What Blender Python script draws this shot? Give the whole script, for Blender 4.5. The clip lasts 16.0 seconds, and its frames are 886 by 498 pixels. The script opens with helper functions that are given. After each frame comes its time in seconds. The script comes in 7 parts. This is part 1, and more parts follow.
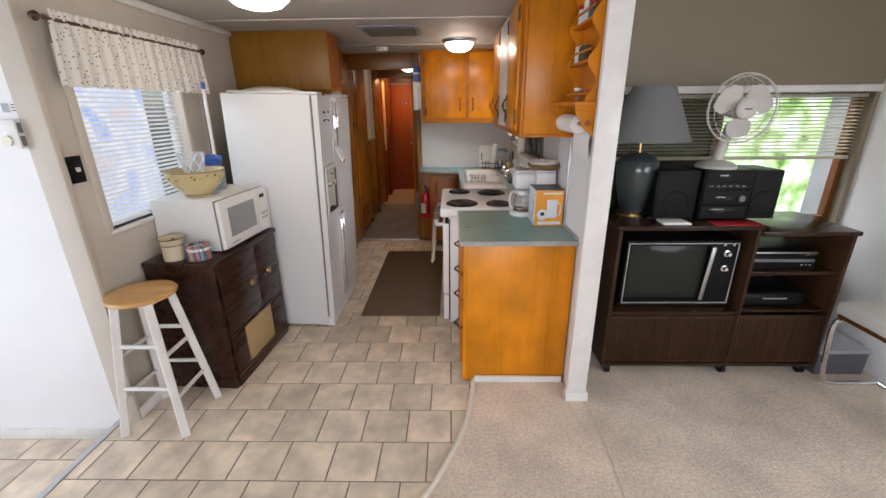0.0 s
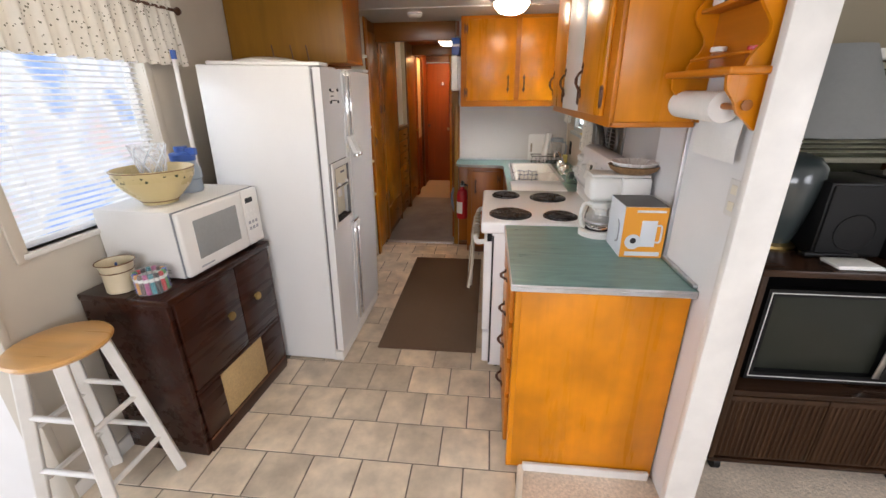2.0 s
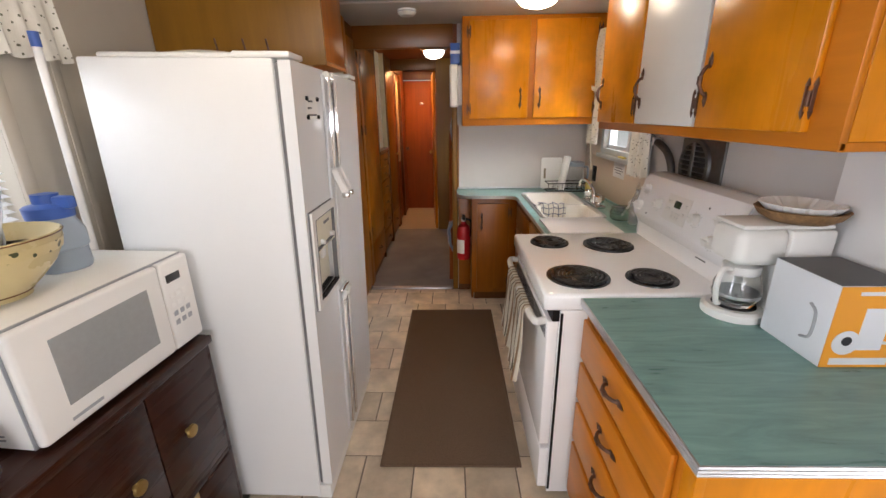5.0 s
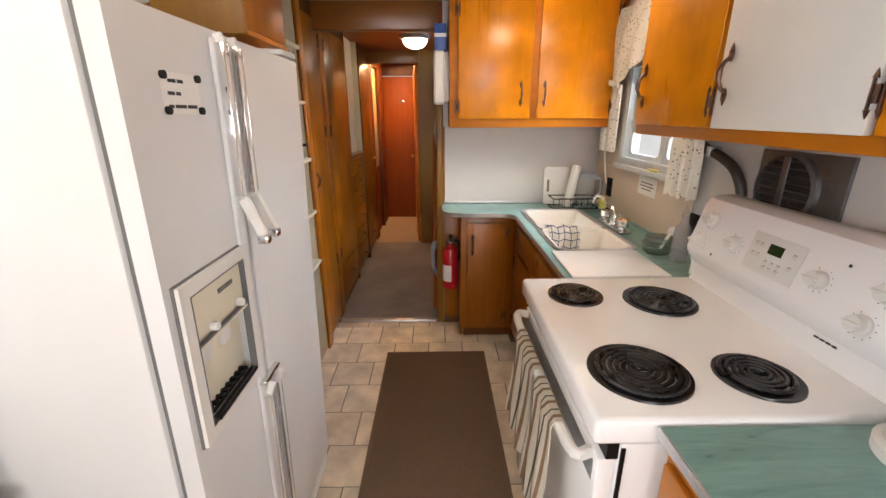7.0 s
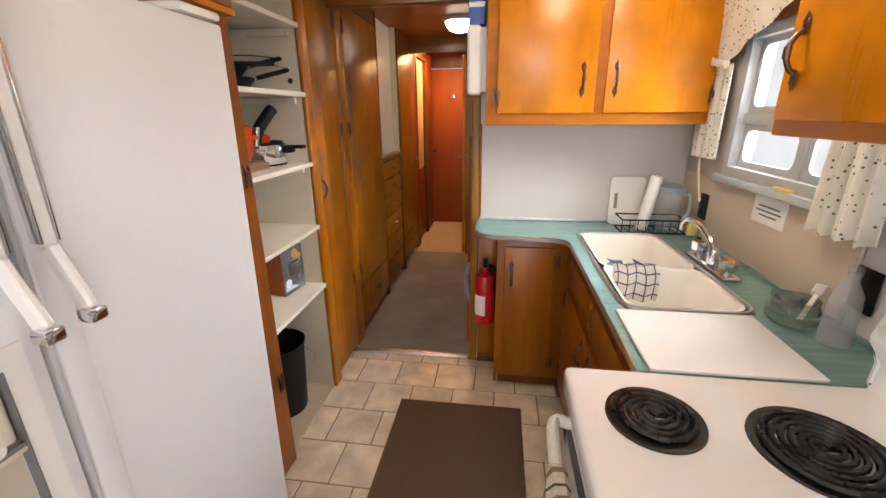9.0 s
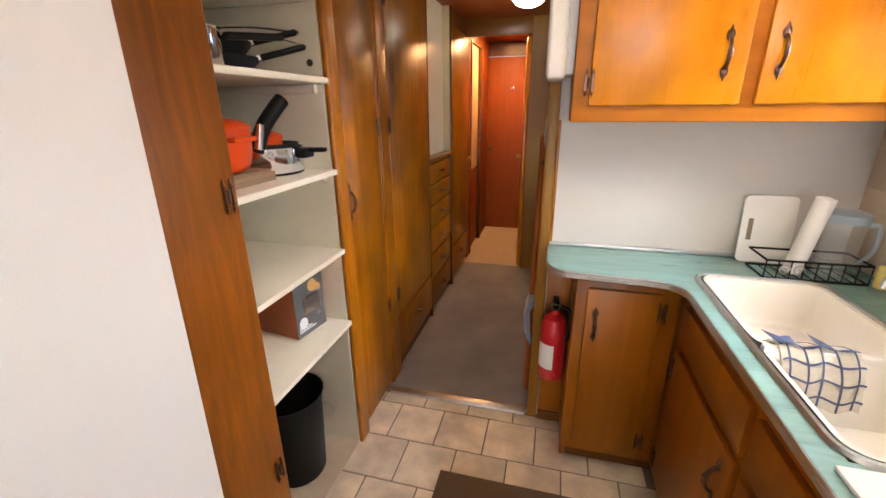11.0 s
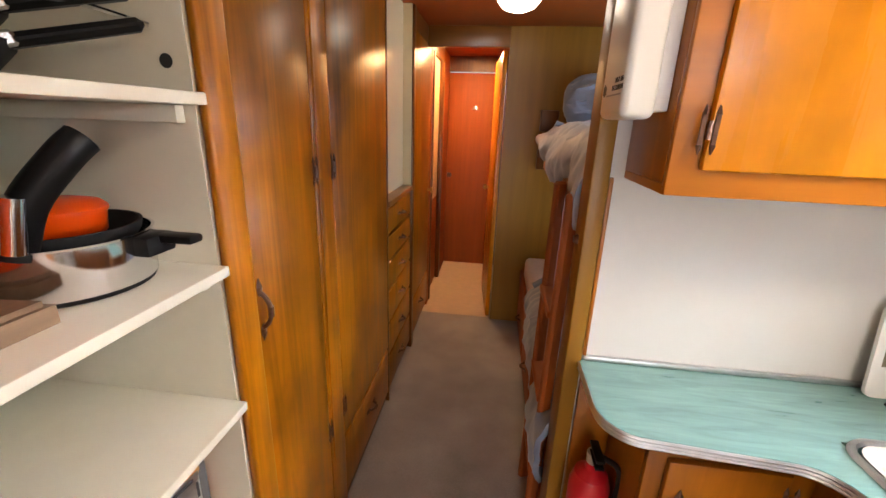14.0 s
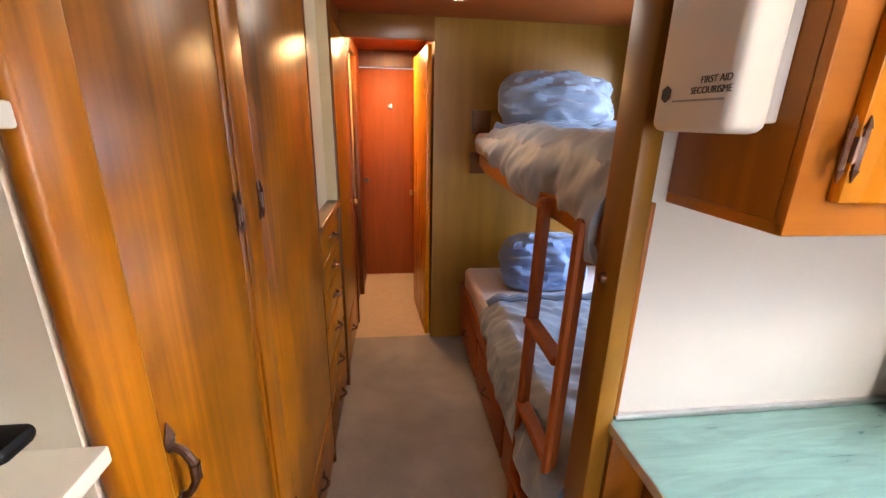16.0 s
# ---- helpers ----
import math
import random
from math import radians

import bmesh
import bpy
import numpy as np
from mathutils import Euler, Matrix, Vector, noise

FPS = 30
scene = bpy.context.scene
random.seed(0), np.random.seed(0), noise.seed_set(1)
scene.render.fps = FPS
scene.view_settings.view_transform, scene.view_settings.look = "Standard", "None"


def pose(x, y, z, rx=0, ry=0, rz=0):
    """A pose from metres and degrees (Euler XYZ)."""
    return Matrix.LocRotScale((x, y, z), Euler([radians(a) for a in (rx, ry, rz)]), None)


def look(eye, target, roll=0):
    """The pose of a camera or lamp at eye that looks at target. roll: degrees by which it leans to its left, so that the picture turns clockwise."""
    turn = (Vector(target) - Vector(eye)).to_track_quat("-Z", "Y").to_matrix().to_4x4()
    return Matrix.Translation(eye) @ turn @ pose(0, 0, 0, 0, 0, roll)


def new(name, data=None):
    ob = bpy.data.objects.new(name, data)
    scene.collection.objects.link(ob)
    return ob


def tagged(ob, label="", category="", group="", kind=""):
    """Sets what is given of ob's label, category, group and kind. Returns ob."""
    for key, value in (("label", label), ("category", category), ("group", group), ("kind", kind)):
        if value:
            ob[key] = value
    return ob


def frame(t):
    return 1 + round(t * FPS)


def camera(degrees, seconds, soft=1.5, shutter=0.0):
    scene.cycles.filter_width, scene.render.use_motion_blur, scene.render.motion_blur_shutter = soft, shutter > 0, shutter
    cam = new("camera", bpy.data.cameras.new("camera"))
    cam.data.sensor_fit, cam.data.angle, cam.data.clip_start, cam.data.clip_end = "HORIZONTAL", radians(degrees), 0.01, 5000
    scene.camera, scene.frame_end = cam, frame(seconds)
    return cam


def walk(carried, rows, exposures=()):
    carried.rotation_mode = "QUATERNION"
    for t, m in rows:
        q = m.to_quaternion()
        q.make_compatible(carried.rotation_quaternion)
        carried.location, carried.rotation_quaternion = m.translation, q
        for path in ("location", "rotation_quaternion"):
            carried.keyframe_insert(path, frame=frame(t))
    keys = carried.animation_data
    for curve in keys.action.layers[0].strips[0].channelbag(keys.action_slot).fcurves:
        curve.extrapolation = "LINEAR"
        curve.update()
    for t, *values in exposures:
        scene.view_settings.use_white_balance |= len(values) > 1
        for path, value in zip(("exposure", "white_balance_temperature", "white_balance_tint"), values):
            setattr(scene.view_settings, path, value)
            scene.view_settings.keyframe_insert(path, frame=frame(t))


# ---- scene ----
cam = camera(95.0, 16.0)
PATH = [
    (0, (0.147, 0.505, 1.598), (0.107, 2.392, 0.937), -0.6),
    (0.5, (0.115, 0.695, 1.58), (0.065, 2.58, 0.913), -0.5),
    (1, (0.14, 0.906, 1.57), (0.053, 2.778, 0.873), -0.6),
    (1.5, (0.163, 1.093, 1.578), (0.0, 2.956, 0.867), -0.2),
    (2, (0.099, 1.244, 1.562), (-0.111, 3.097, 0.838), -0.6),
    (2.5, (-0.055, 1.401, 1.559), (-0.259, 3.252, 0.829), -1.0),
    (3, (-0.144, 1.545, 1.548), (-0.331, 3.409, 0.846), -0.8),
    (3.5, (-0.197, 1.673, 1.559), (-0.359, 3.553, 0.897), -0.5),
    (4, (-0.232, 1.762, 1.557), (-0.358, 3.646, 0.899), -0.2),
    (4.2, (-0.219, 1.799, 1.549), (-0.351, 3.685, 0.897), -0.8),
    (6.3, (-0.286, 2.406, 1.507), (-0.215, 4.307, 0.888), -0.4),
    (6.5, (-0.259, 2.47, 1.513), (-0.212, 4.37, 0.891), -0.1),
    (7, (-0.244, 2.619, 1.507), (-0.22, 4.517, 0.878), -0.3),
    (7.5, (-0.205, 2.748, 1.513), (-0.245, 4.645, 0.88), -0.8),
    (8, (-0.094, 2.895, 1.508), (-0.241, 4.795, 0.902), 0.2),
    (8.5, (-0.052, 3.023, 1.503), (-0.29, 4.911, 0.888), 0.5),
    (9, (-0.095, 3.176, 1.49), (-0.36, 5.053, 0.852), -0.6),
    (9.5, (-0.134, 3.285, 1.497), (-0.407, 5.162, 0.862), -0.8),
    (9.7, (-0.144, 3.33, 1.492), (-0.445, 5.205, 0.864), -0.8),
    (11.8, (-0.264, 3.903, 1.48), (-0.798, 5.708, 0.804), -0.6),
    (12, (-0.273, 3.954, 1.479), (-0.798, 5.763, 0.807), -0.2),
    (12.5, (-0.286, 4.09, 1.497), (-0.763, 5.918, 0.841), 0.8),
    (13, (-0.35, 4.201, 1.52), (-0.746, 6.057, 0.889), 1.5),
    (13.5, (-0.445, 4.29, 1.541), (-0.757, 6.167, 0.924), 1.9),
    (14, (-0.486, 4.359, 1.551), (-0.713, 6.252, 0.947), 2.0),
    (14.5, (-0.496, 4.456, 1.559), (-0.669, 6.355, 0.955), 2.7),
    (15, (-0.561, 4.535, 1.562), (-0.605, 6.442, 0.959), 2.6),
    (15.5, (-0.663, 4.616, 1.573), (-0.563, 6.524, 0.98), 0.9),
    (16, (-0.701, 4.682, 1.575), (-0.467, 6.574, 0.969), 1.3),
]
EXPOSURES = [(0, -0.24, 6150), (2.5, 0.1, 6350), (4, 0.02, 6350), (6.5, 0.43, 6450), (7.0, 0.48, 6550), (7.75, 0.65, 6700), (8.25, 0.72, 6700), (9, 0.68, 6400), (12, 0.85, 6700), (14, 0.97, 6500), (16, 1.25, 6300)]
walk(cam, [(t, look(eye, target, roll)) for t, eye, target, roll in PATH], [(t, stops, kelvin, 15) for t, stops, kelvin in EXPOSURES])
# ---- world, light ----
world = bpy.data.worlds.new("sky")
world.use_nodes = True
scene.world = world
sky = world.node_tree.nodes.new("ShaderNodeTexSky")
sky.sky_type = "NISHITA"
sky.sun_disc = False
sky.sun_elevation = radians(48)
sky.sun_rotation = radians(200)
world.node_tree.links.new(sky.outputs[0], world.node_tree.nodes["Background"].inputs[0])
world.node_tree.nodes["Background"].inputs[1].default_value = 0.1


def lamp(name, kind, m, energy, colour, size=0.1, size_y=None):
    d = bpy.data.lights.new(name, kind)
    d.energy, d.color = energy, colour
    if kind == "AREA":
        d.size = size
        if size_y:
            d.shape, d.size_y = "RECTANGLE", size_y
    elif kind == "SUN":
        d.angle = size
    else:
        d.shadow_soft_size = size
    ob = new(name, d)
    ob.matrix_world = m
    return ob


lamp("sun", "SUN", look((1, -5, 11), (0, 0, 0)), 2.0, (1, 0.95, 0.88), radians(1))
# daylight falling in through the windows and entry; side and back lamps are fill added behind the camera, out of view
lamp("daylight_kitchen", "AREA", look((-2.25, 2.84, 1.95), (0.5, 3.2, 0.95)), 14, (0.9, 0.96, 1.0), 0.75, 0.75)
lamp("daylight_sink", "AREA", look((1.65, 4.74, 2.0), (-0.6, 4.5, 0.95)), 95, (0.9, 0.96, 1.0), 1.0, 0.8)
lamp("daylight_living", "AREA", look((2.0, 4.0, 2.6), (1.7, 2.4, 0.3)), 45, (0.95, 1.0, 0.95), 1.3, 0.8)
lamp("daylight_bunk", "AREA", look((0.98, 6.55, 1.35), (0, 6.5, 1.1)), 20, (0.6, 0.78, 1.0), 0.9, 1.0)
lamp("daylight_door", "AREA", look((-2.95, 1.1, 1.1), (0.8, 1.35, 0.5)), 32, (0.86, 0.93, 1.0), 1.0, 1.9)
lamp("fill_side", "AREA", look((2.7, 0.3, 1.45), (-0.4, 1.9, 0.0)), 36, (0.96, 0.98, 1.0), 1.5, 1.0)
lamp("fill_back", "AREA", look((0.0, -2.4, 1.4), (-0.2, 2.6, 0.0)), 82, (0.97, 0.98, 1.0), 2.2, 1.2)
# the ceiling lamps
lamp("bulb_bath", "AREA", look((-0.75, 8.1, 2.145), (-0.75, 8.1, 0)), 12, (1.0, 0.58, 0.24), 0.2, 0.2)


# ---- materials ----
def material(name, base, rough=0.5, metal=0.0, coat=0.0, spec=0.5, vary=0.12, scale=6.0, stretch=(1, 1, 1), dark=None,
             bump=0.0, bump_scale=120.0, rand=0.0, blotch=0.0, blotch_scale=1.5, transmission=0.0, ior=1.45, alpha=1.0,
             sheen=0.0, rough_vary=0.08, wave=0.0):
    """Noise at two scales on the base colour, a varied gloss and a fine relief."""
    m = bpy.data.materials.new(name)
    m.use_nodes = True
    n, l = m.node_tree.nodes, m.node_tree.links
    b = n["Principled BSDF"]
    b.inputs["Roughness"].default_value, b.inputs["Metallic"].default_value = rough, metal
    b.inputs["Coat Weight"].default_value, b.inputs["Coat Roughness"].default_value = coat, 0.28
    b.inputs["Specular IOR Level"].default_value = spec
    b.inputs["Transmission Weight"].default_value, b.inputs["IOR"].default_value = transmission, ior
    b.inputs["Alpha"].default_value, b.inputs["Sheen Weight"].default_value = alpha, sheen
    dark = dark or tuple(c * (1 - vary) for c in base)
    light = tuple(min(1, c * (1 + vary * 0.6)) for c in base)
    co = n.new("ShaderNodeTexCoord")
    at = co.outputs["Object"]
    info = n.new("ShaderNodeObjectInfo")
    if rand:
        shift = n.new("ShaderNodeVectorMath")
        shift.operation = "MULTIPLY_ADD"
        l.new(info.outputs["Random"], shift.inputs[0])
        shift.inputs[1].default_value = (7.3, 3.1, 5.7)
        l.new(at, shift.inputs[2])
        at = shift.outputs[0]
    mp = n.new("ShaderNodeMapping")
    mp.inputs["Scale"].default_value = [scale * s for s in stretch]
    l.new(at, mp.inputs[0])
    fine = n.new("ShaderNodeTexNoise")
    fine.inputs["Scale"].default_value, fine.inputs["Detail"].default_value, fine.inputs["Roughness"].default_value = 1.0, 6.0, 0.6
    fine.inputs["Distortion"].default_value = wave
    l.new(mp.outputs[0], fine.inputs["Vector"])
    ramp = n.new("ShaderNodeValToRGB")
    ramp.color_ramp.elements[0].position, ramp.color_ramp.elements[1].position = 0.3, 0.7
    ramp.color_ramp.elements[0].color, ramp.color_ramp.elements[1].color = (*dark, 1), (*light, 1)
    l.new(fine.outputs["Fac"], ramp.inputs[0])
    col = ramp.outputs[0]
    if blotch:
        big = n.new("ShaderNodeTexNoise")
        big.inputs["Scale"].default_value, big.inputs["Detail"].default_value = blotch_scale, 3.0
        l.new(at, big.inputs["Vector"])
        span = n.new("ShaderNodeMapRange")
        span.inputs[1].default_value, span.inputs[2].default_value = 0.3, 0.7
        span.inputs[3].default_value, span.inputs[4].default_value = 1 - blotch, 1 + blotch * 0.6
        l.new(big.outputs["Fac"], span.inputs[0])
        mul = n.new("ShaderNodeVectorMath")
        mul.operation = "SCALE"
        l.new(col, mul.inputs[0])
        l.new(span.outputs[0], mul.inputs["Scale"])
        col = mul.outputs[0]
    if rand:
        span = n.new("ShaderNodeMapRange")
        span.inputs[3].default_value, span.inputs[4].default_value = 1 - rand, 1 + rand
        l.new(info.outputs["Random"], span.inputs[0])
        mul = n.new("ShaderNodeVectorMath")
        mul.operation = "SCALE"
        l.new(col, mul.inputs[0])
        l.new(span.outputs[0], mul.inputs["Scale"])
        col = mul.outputs[0]
    l.new(col, b.inputs["Base Color"])
    if rough_vary:
        span = n.new("ShaderNodeMapRange")
        span.inputs[3].default_value, span.inputs[4].default_value = max(0, rough - rough_vary), min(1, rough + rough_vary)
        l.new(fine.outputs["Fac"], span.inputs[0])
        l.new(span.outputs[0], b.inputs["Roughness"])
    if bump:
        grit = n.new("ShaderNodeTexNoise")
        grit.inputs["Scale"].default_value, grit.inputs["Detail"].default_value = bump_scale, 3.0
        l.new(at, grit.inputs["Vector"])
        bp = n.new("ShaderNodeBump")
        bp.inputs["Strength"].default_value, bp.inputs["Distance"].default_value = bump, 0.004
        l.new(grit.outputs["Fac"], bp.inputs["Height"])
        l.new(bp.outputs[0], b.inputs["Normal"])
    return m


def glowing(name, colour, strength):
    m = material(name, (0.9, 0.88, 0.82), 0.3)
    b = m.node_tree.nodes["Principled BSDF"]
    b.inputs["Emission Color"].default_value, b.inputs["Emission Strength"].default_value = (*colour, 1), strength
    return m


def backdrop(name, colours, scale, strength, stretch=(1, 1, 1)):
    """A blurred distance outside a window, which gives off its own daylight."""
    m = bpy.data.materials.new(name)
    m.use_nodes = True
    n, l = m.node_tree.nodes, m.node_tree.links
    n.remove(n["Principled BSDF"])
    co, mp, tex, ramp, em = (n.new("ShaderNode" + k) for k in ("TexCoord", "Mapping", "TexNoise", "ValToRGB", "Emission"))
    mp.inputs["Scale"].default_value = stretch
    tex.inputs["Scale"].default_value, tex.inputs["Detail"].default_value = scale, 4.0
    while len(ramp.color_ramp.elements) < len(colours):
        ramp.color_ramp.elements.new(0.5)
    for i, (e, c) in enumerate(zip(ramp.color_ramp.elements, colours)):
        e.position, e.color = 0.3 + 0.4 * i / (len(colours) - 1), (*c, 1)
    l.new(co.outputs["Object"], mp.inputs[0]), l.new(mp.outputs[0], tex.inputs["Vector"])
    l.new(tex.outputs["Fac"], ramp.inputs[0]), l.new(ramp.outputs[0], em.inputs[0])
    em.inputs[1].default_value = strength
    l.new(em.outputs[0], n["Material Output"].inputs[0])
    return m


def translucent(name, base, through_part):
    """A thin slat that lets part of the light through."""
    m = material(name, base, 0.6, vary=0.02, scale=8)
    n, l = m.node_tree.nodes, m.node_tree.links
    tr, mix = n.new("ShaderNodeBsdfTranslucent"), n.new("ShaderNodeMixShader")
    tr.inputs[0].default_value = (*base, 1)
    mix.inputs[0].default_value = through_part
    l.new(n["Principled BSDF"].outputs[0], mix.inputs[1]), l.new(tr.outputs[0], mix.inputs[2])
    l.new(mix.outputs[0], n["Material Output"].inputs[0])
    return m


UP, ALONG, ACROSS = (9, 9, 0.7), (9, 0.7, 9), (0.7, 9, 9)
M = dict(
    beige=material("beige_wall_paint", (0.56, 0.51, 0.43), 0.55, vary=0.04, scale=3, bump=0.06, bump_scale=220, blotch=0.05),
    # tan darkened to hold the shade of the backlit end wall
    tan=material("shaded_tan_paint", (0.225, 0.187, 0.122), 0.55, vary=0.04, scale=3, bump=0.06, bump_scale=220, blotch=0.05),
    pantrydoor=material("russet_fir_door", (0.21, 0.06, 0.005), 0.42, coat=0.05, spec=0.25, vary=0.34, scale=3.2, stretch=(8, 8, 0.8), blotch=0.2, blotch_scale=3, wave=1.4),
    white=material("white_wall_paint", (0.78, 0.77, 0.76), 0.5, vary=0.03, scale=4, bump=0.12, bump_scale=90, blotch=0.03),
    splash=material("pale_wall_panel", (0.6, 0.575, 0.545), 0.5, vary=0.03, scale=5, bump=0.05, bump_scale=200, blotch=0.03),
    trim=material("white_trim_paint", (0.72, 0.7, 0.66), 0.4, vary=0.05, scale=8, blotch=0.05, blotch_scale=8),
    ceil=material("ceiling_board", (0.52, 0.5, 0.465), 0.6, vary=0.04, scale=20, bump=0.15, bump_scale=160, blotch=0.05),
    tile=material("stone_look_tile", (0.74, 0.625, 0.48), 0.34, vary=0.2, scale=9, bump=0.08, bump_scale=60, rand=0.12, blotch=0.22, blotch_scale=7),
    grout=material("grout", (0.2, 0.172, 0.138), 0.8, vary=0.15, scale=30),
    carpet=material("beige_carpet", (0.72, 0.6, 0.47), 0.95, vary=0.27, scale=75, bump=1.0, bump_scale=110, blotch=0.2, blotch_scale=3.4, sheen=0.2),
    carpet_grey=material("grey_carpet", (0.31, 0.285, 0.285), 0.95, vary=0.15, scale=150, bump=0.8, bump_scale=320, blotch=0.28, blotch_scale=3.2, sheen=0.2),
    vinyl=material("pale_vinyl", (0.55, 0.43, 0.31), 0.4, vary=0.08, scale=20, blotch=0.05),
    rug=material("brown_rug_weave", (0.185, 0.125, 0.085), 0.95, spec=0.1, vary=0.25, scale=170, bump=1.0, bump_scale=300, blotch=0.08),
    honey=material("honey_birch", (0.66, 0.23, 0.002), 0.29, coat=0.12, spec=0.36, vary=0.11, scale=1.6, stretch=UP, rand=0.06, blotch=0.24, blotch_scale=5.5, wave=0.4),
    honey_x=material("honey_birch_rail", (0.52, 0.165, 0.006), 0.38, coat=0.12, spec=0.35, vary=0.2, scale=1.6, stretch=ACROSS, rand=0.06, blotch=0.12, blotch_scale=2.5),
    honey_y=material("honey_birch_board", (0.52, 0.165, 0.006), 0.38, coat=0.12, spec=0.35, vary=0.2, scale=1.6, stretch=ALONG, rand=0.06, blotch=0.12, blotch_scale=2.5),
    knotty=material("brown_fir", (0.33, 0.1, 0.003), 0.36, coat=0.15, spec=0.4, vary=0.26, scale=2.2, stretch=UP, rand=0.08, blotch=0.18, blotch_scale=2, wave=0.6),
    hall=material("brown_mahogany_ply", (0.35, 0.11, 0.001), 0.34, coat=0.14, spec=0.28, vary=0.46, scale=2.8, stretch=(8, 8, 0.5), rand=0.07, blotch=0.4, blotch_scale=4.0, wave=0.9),
    hall_x=material("brown_mahogany_rail", (0.21, 0.075, 0.009), 0.32, coat=0.3, vary=0.24, scale=2.4, stretch=ACROSS, rand=0.07, blotch=0.15),
    jamb=material("dark_stained_jamb", (0.13, 0.04, 0.003), 0.38, coat=0.2, spec=0.35, vary=0.3, scale=3, stretch=UP, rand=0.06, blotch=0.2, blotch_scale=4),
    bunkwall=material("tan_ply_panel", (0.27, 0.122, 0.01), 0.42, coat=0.1, spec=0.35, vary=0.16, scale=2, stretch=UP, blotch=0.15, blotch_scale=1.5),
    reddoor=material("reddish_door_ply", (0.3, 0.07, 0.012), 0.5, spec=0.3, vary=0.18, scale=2, stretch=UP, blotch=0.1),
    sideb=material("dark_cherry_lacquer", (0.03, 0.0075, 0.0035), 0.28, coat=0.2, spec=0.3, vary=0.3, scale=2, stretch=ALONG, blotch=0.2, blotch_scale=4),
    sideb_edge=material("worn_edge_wood", (0.16, 0.07, 0.035), 0.6, vary=0.5, scale=30),
    cane=material("woven_cane_panel", (0.47, 0.33, 0.15), 0.6, vary=0.2, scale=90, bump=0.6, bump_scale=140),
    walnut=material("walnut_board", (0.05, 0.024, 0.011), 0.45, spec=0.2, vary=0.4, scale=3, stretch=UP, blotch=0.12, rand=0.08),
    walnut_x=material("walnut_top", (0.036, 0.017, 0.009), 0.2, spec=0.3, vary=0.35, scale=3, stretch=ACROSS, blotch=0.12),
    pine=material("varnished_pine", (0.62, 0.34, 0.105), 0.3, coat=0.4, vary=0.16, scale=2.5, stretch=ACROSS, blotch=0.06, wave=0.4),
    board=material("wooden_cutting_board", (0.24, 0.15, 0.085), 0.6, vary=0.2, scale=4, stretch=ALONG),
    enamel=material("white_enamel", (0.89, 0.885, 0.885), 0.13, coat=0.1, vary=0.015, scale=3, rough_vary=0.03),
    fridge=material("white_textured_steel", (0.7, 0.705, 0.705), 0.34, vary=0.015, scale=3, bump=0.1, bump_scale=420),
    plastic=material("white_plastic", (0.76, 0.75, 0.72), 0.35, vary=0.03, scale=6),
    almond=material("almond_plastic", (0.72, 0.67, 0.53), 0.4, vary=0.05, scale=6),
    grey=material("grey_plastic", (0.33, 0.34, 0.36), 0.4, vary=0.05, scale=6),
    gasket=material("grey_gasket", (0.16, 0.16, 0.16), 0.6, vary=0.1, scale=10),
    black=material("black_plastic", (0.006, 0.0058, 0.006), 0.4, spec=0.22, vary=0.2, scale=6),
    rubber=material("matt_black", (0.01, 0.01, 0.01), 0.65, spec=0.25, vary=0.2, scale=12),
    coil=material("black_coil", (0.012, 0.011, 0.011), 0.28, vary=0.4, scale=25),
    pan=material("black_drip_pan", (0.008, 0.008, 0.009), 0.12, coat=0.35, vary=0.2, scale=6),
    chrome=material("chrome", (0.75, 0.75, 0.76), 0.12, metal=1.0, vary=0.05, scale=8, rough_vary=0.05),
    steel=material("brushed_steel", (0.55, 0.55, 0.55), 0.3, metal=1.0, vary=0.1, scale=30, stretch=(1, 1, 8)),
    alu=material("aluminium_edging", (0.62, 0.62, 0.63), 0.35, metal=1.0, vary=0.12, scale=20, rough_vary=0.1),
    copper=material("aged_copper_hardware", (0.15, 0.08, 0.055), 0.36, metal=0.8, vary=0.5, scale=40),
    brass=material("brass", (0.5, 0.34, 0.12), 0.3, metal=1.0, vary=0.2, scale=20),
    green=material("green_laminate", (0.2, 0.36, 0.335), 0.3, vary=0.26, scale=4, stretch=(1, 7, 7), blotch=0.08, wave=1.2),
    porcelain=material("white_porcelain", (0.8, 0.77, 0.7), 0.12, coat=0.6, vary=0.02, scale=4),
    shelf=material("cream_shelf_paint", (0.8, 0.745, 0.61), 0.5, vary=0.05, scale=7, blotch=0.06),
    mint=material("pale_mint_board", (0.5, 0.56, 0.44), 0.5, vary=0.06, scale=6, blotch=0.1),
    niche=material("cream_wall_board", (0.7, 0.57, 0.34), 0.35, vary=0.05, scale=4, blotch=0.04),
    blind=translucent("white_blind_slat", (0.88, 0.89, 0.9), 0.4),
    blind_tan=translucent("cream_blind_slat", (0.62, 0.6, 0.48), 0.45),
    red=material("red_enamel", (0.52, 0.012, 0.02), 0.25, coat=0.4, vary=0.06, scale=6),
    orange=material("orange_enamel", (0.6, 0.052, 0.001), 0.25, coat=0.25, vary=0.06, scale=6),
    orange_card=material("orange_printed_card", (0.85, 0.36, 0.03), 0.45, vary=0.04, scale=6),
    white_card=material("white_printed_card", (0.74, 0.76, 0.8), 0.45, vary=0.03, scale=6),
    grey_card=material("grey_printed_card", (0.1, 0.1, 0.105), 0.45, vary=0.1, scale=6),
    rust_card=material("rust_printed_card", (0.42, 0.11, 0.035), 0.5, vary=0.1, scale=8),
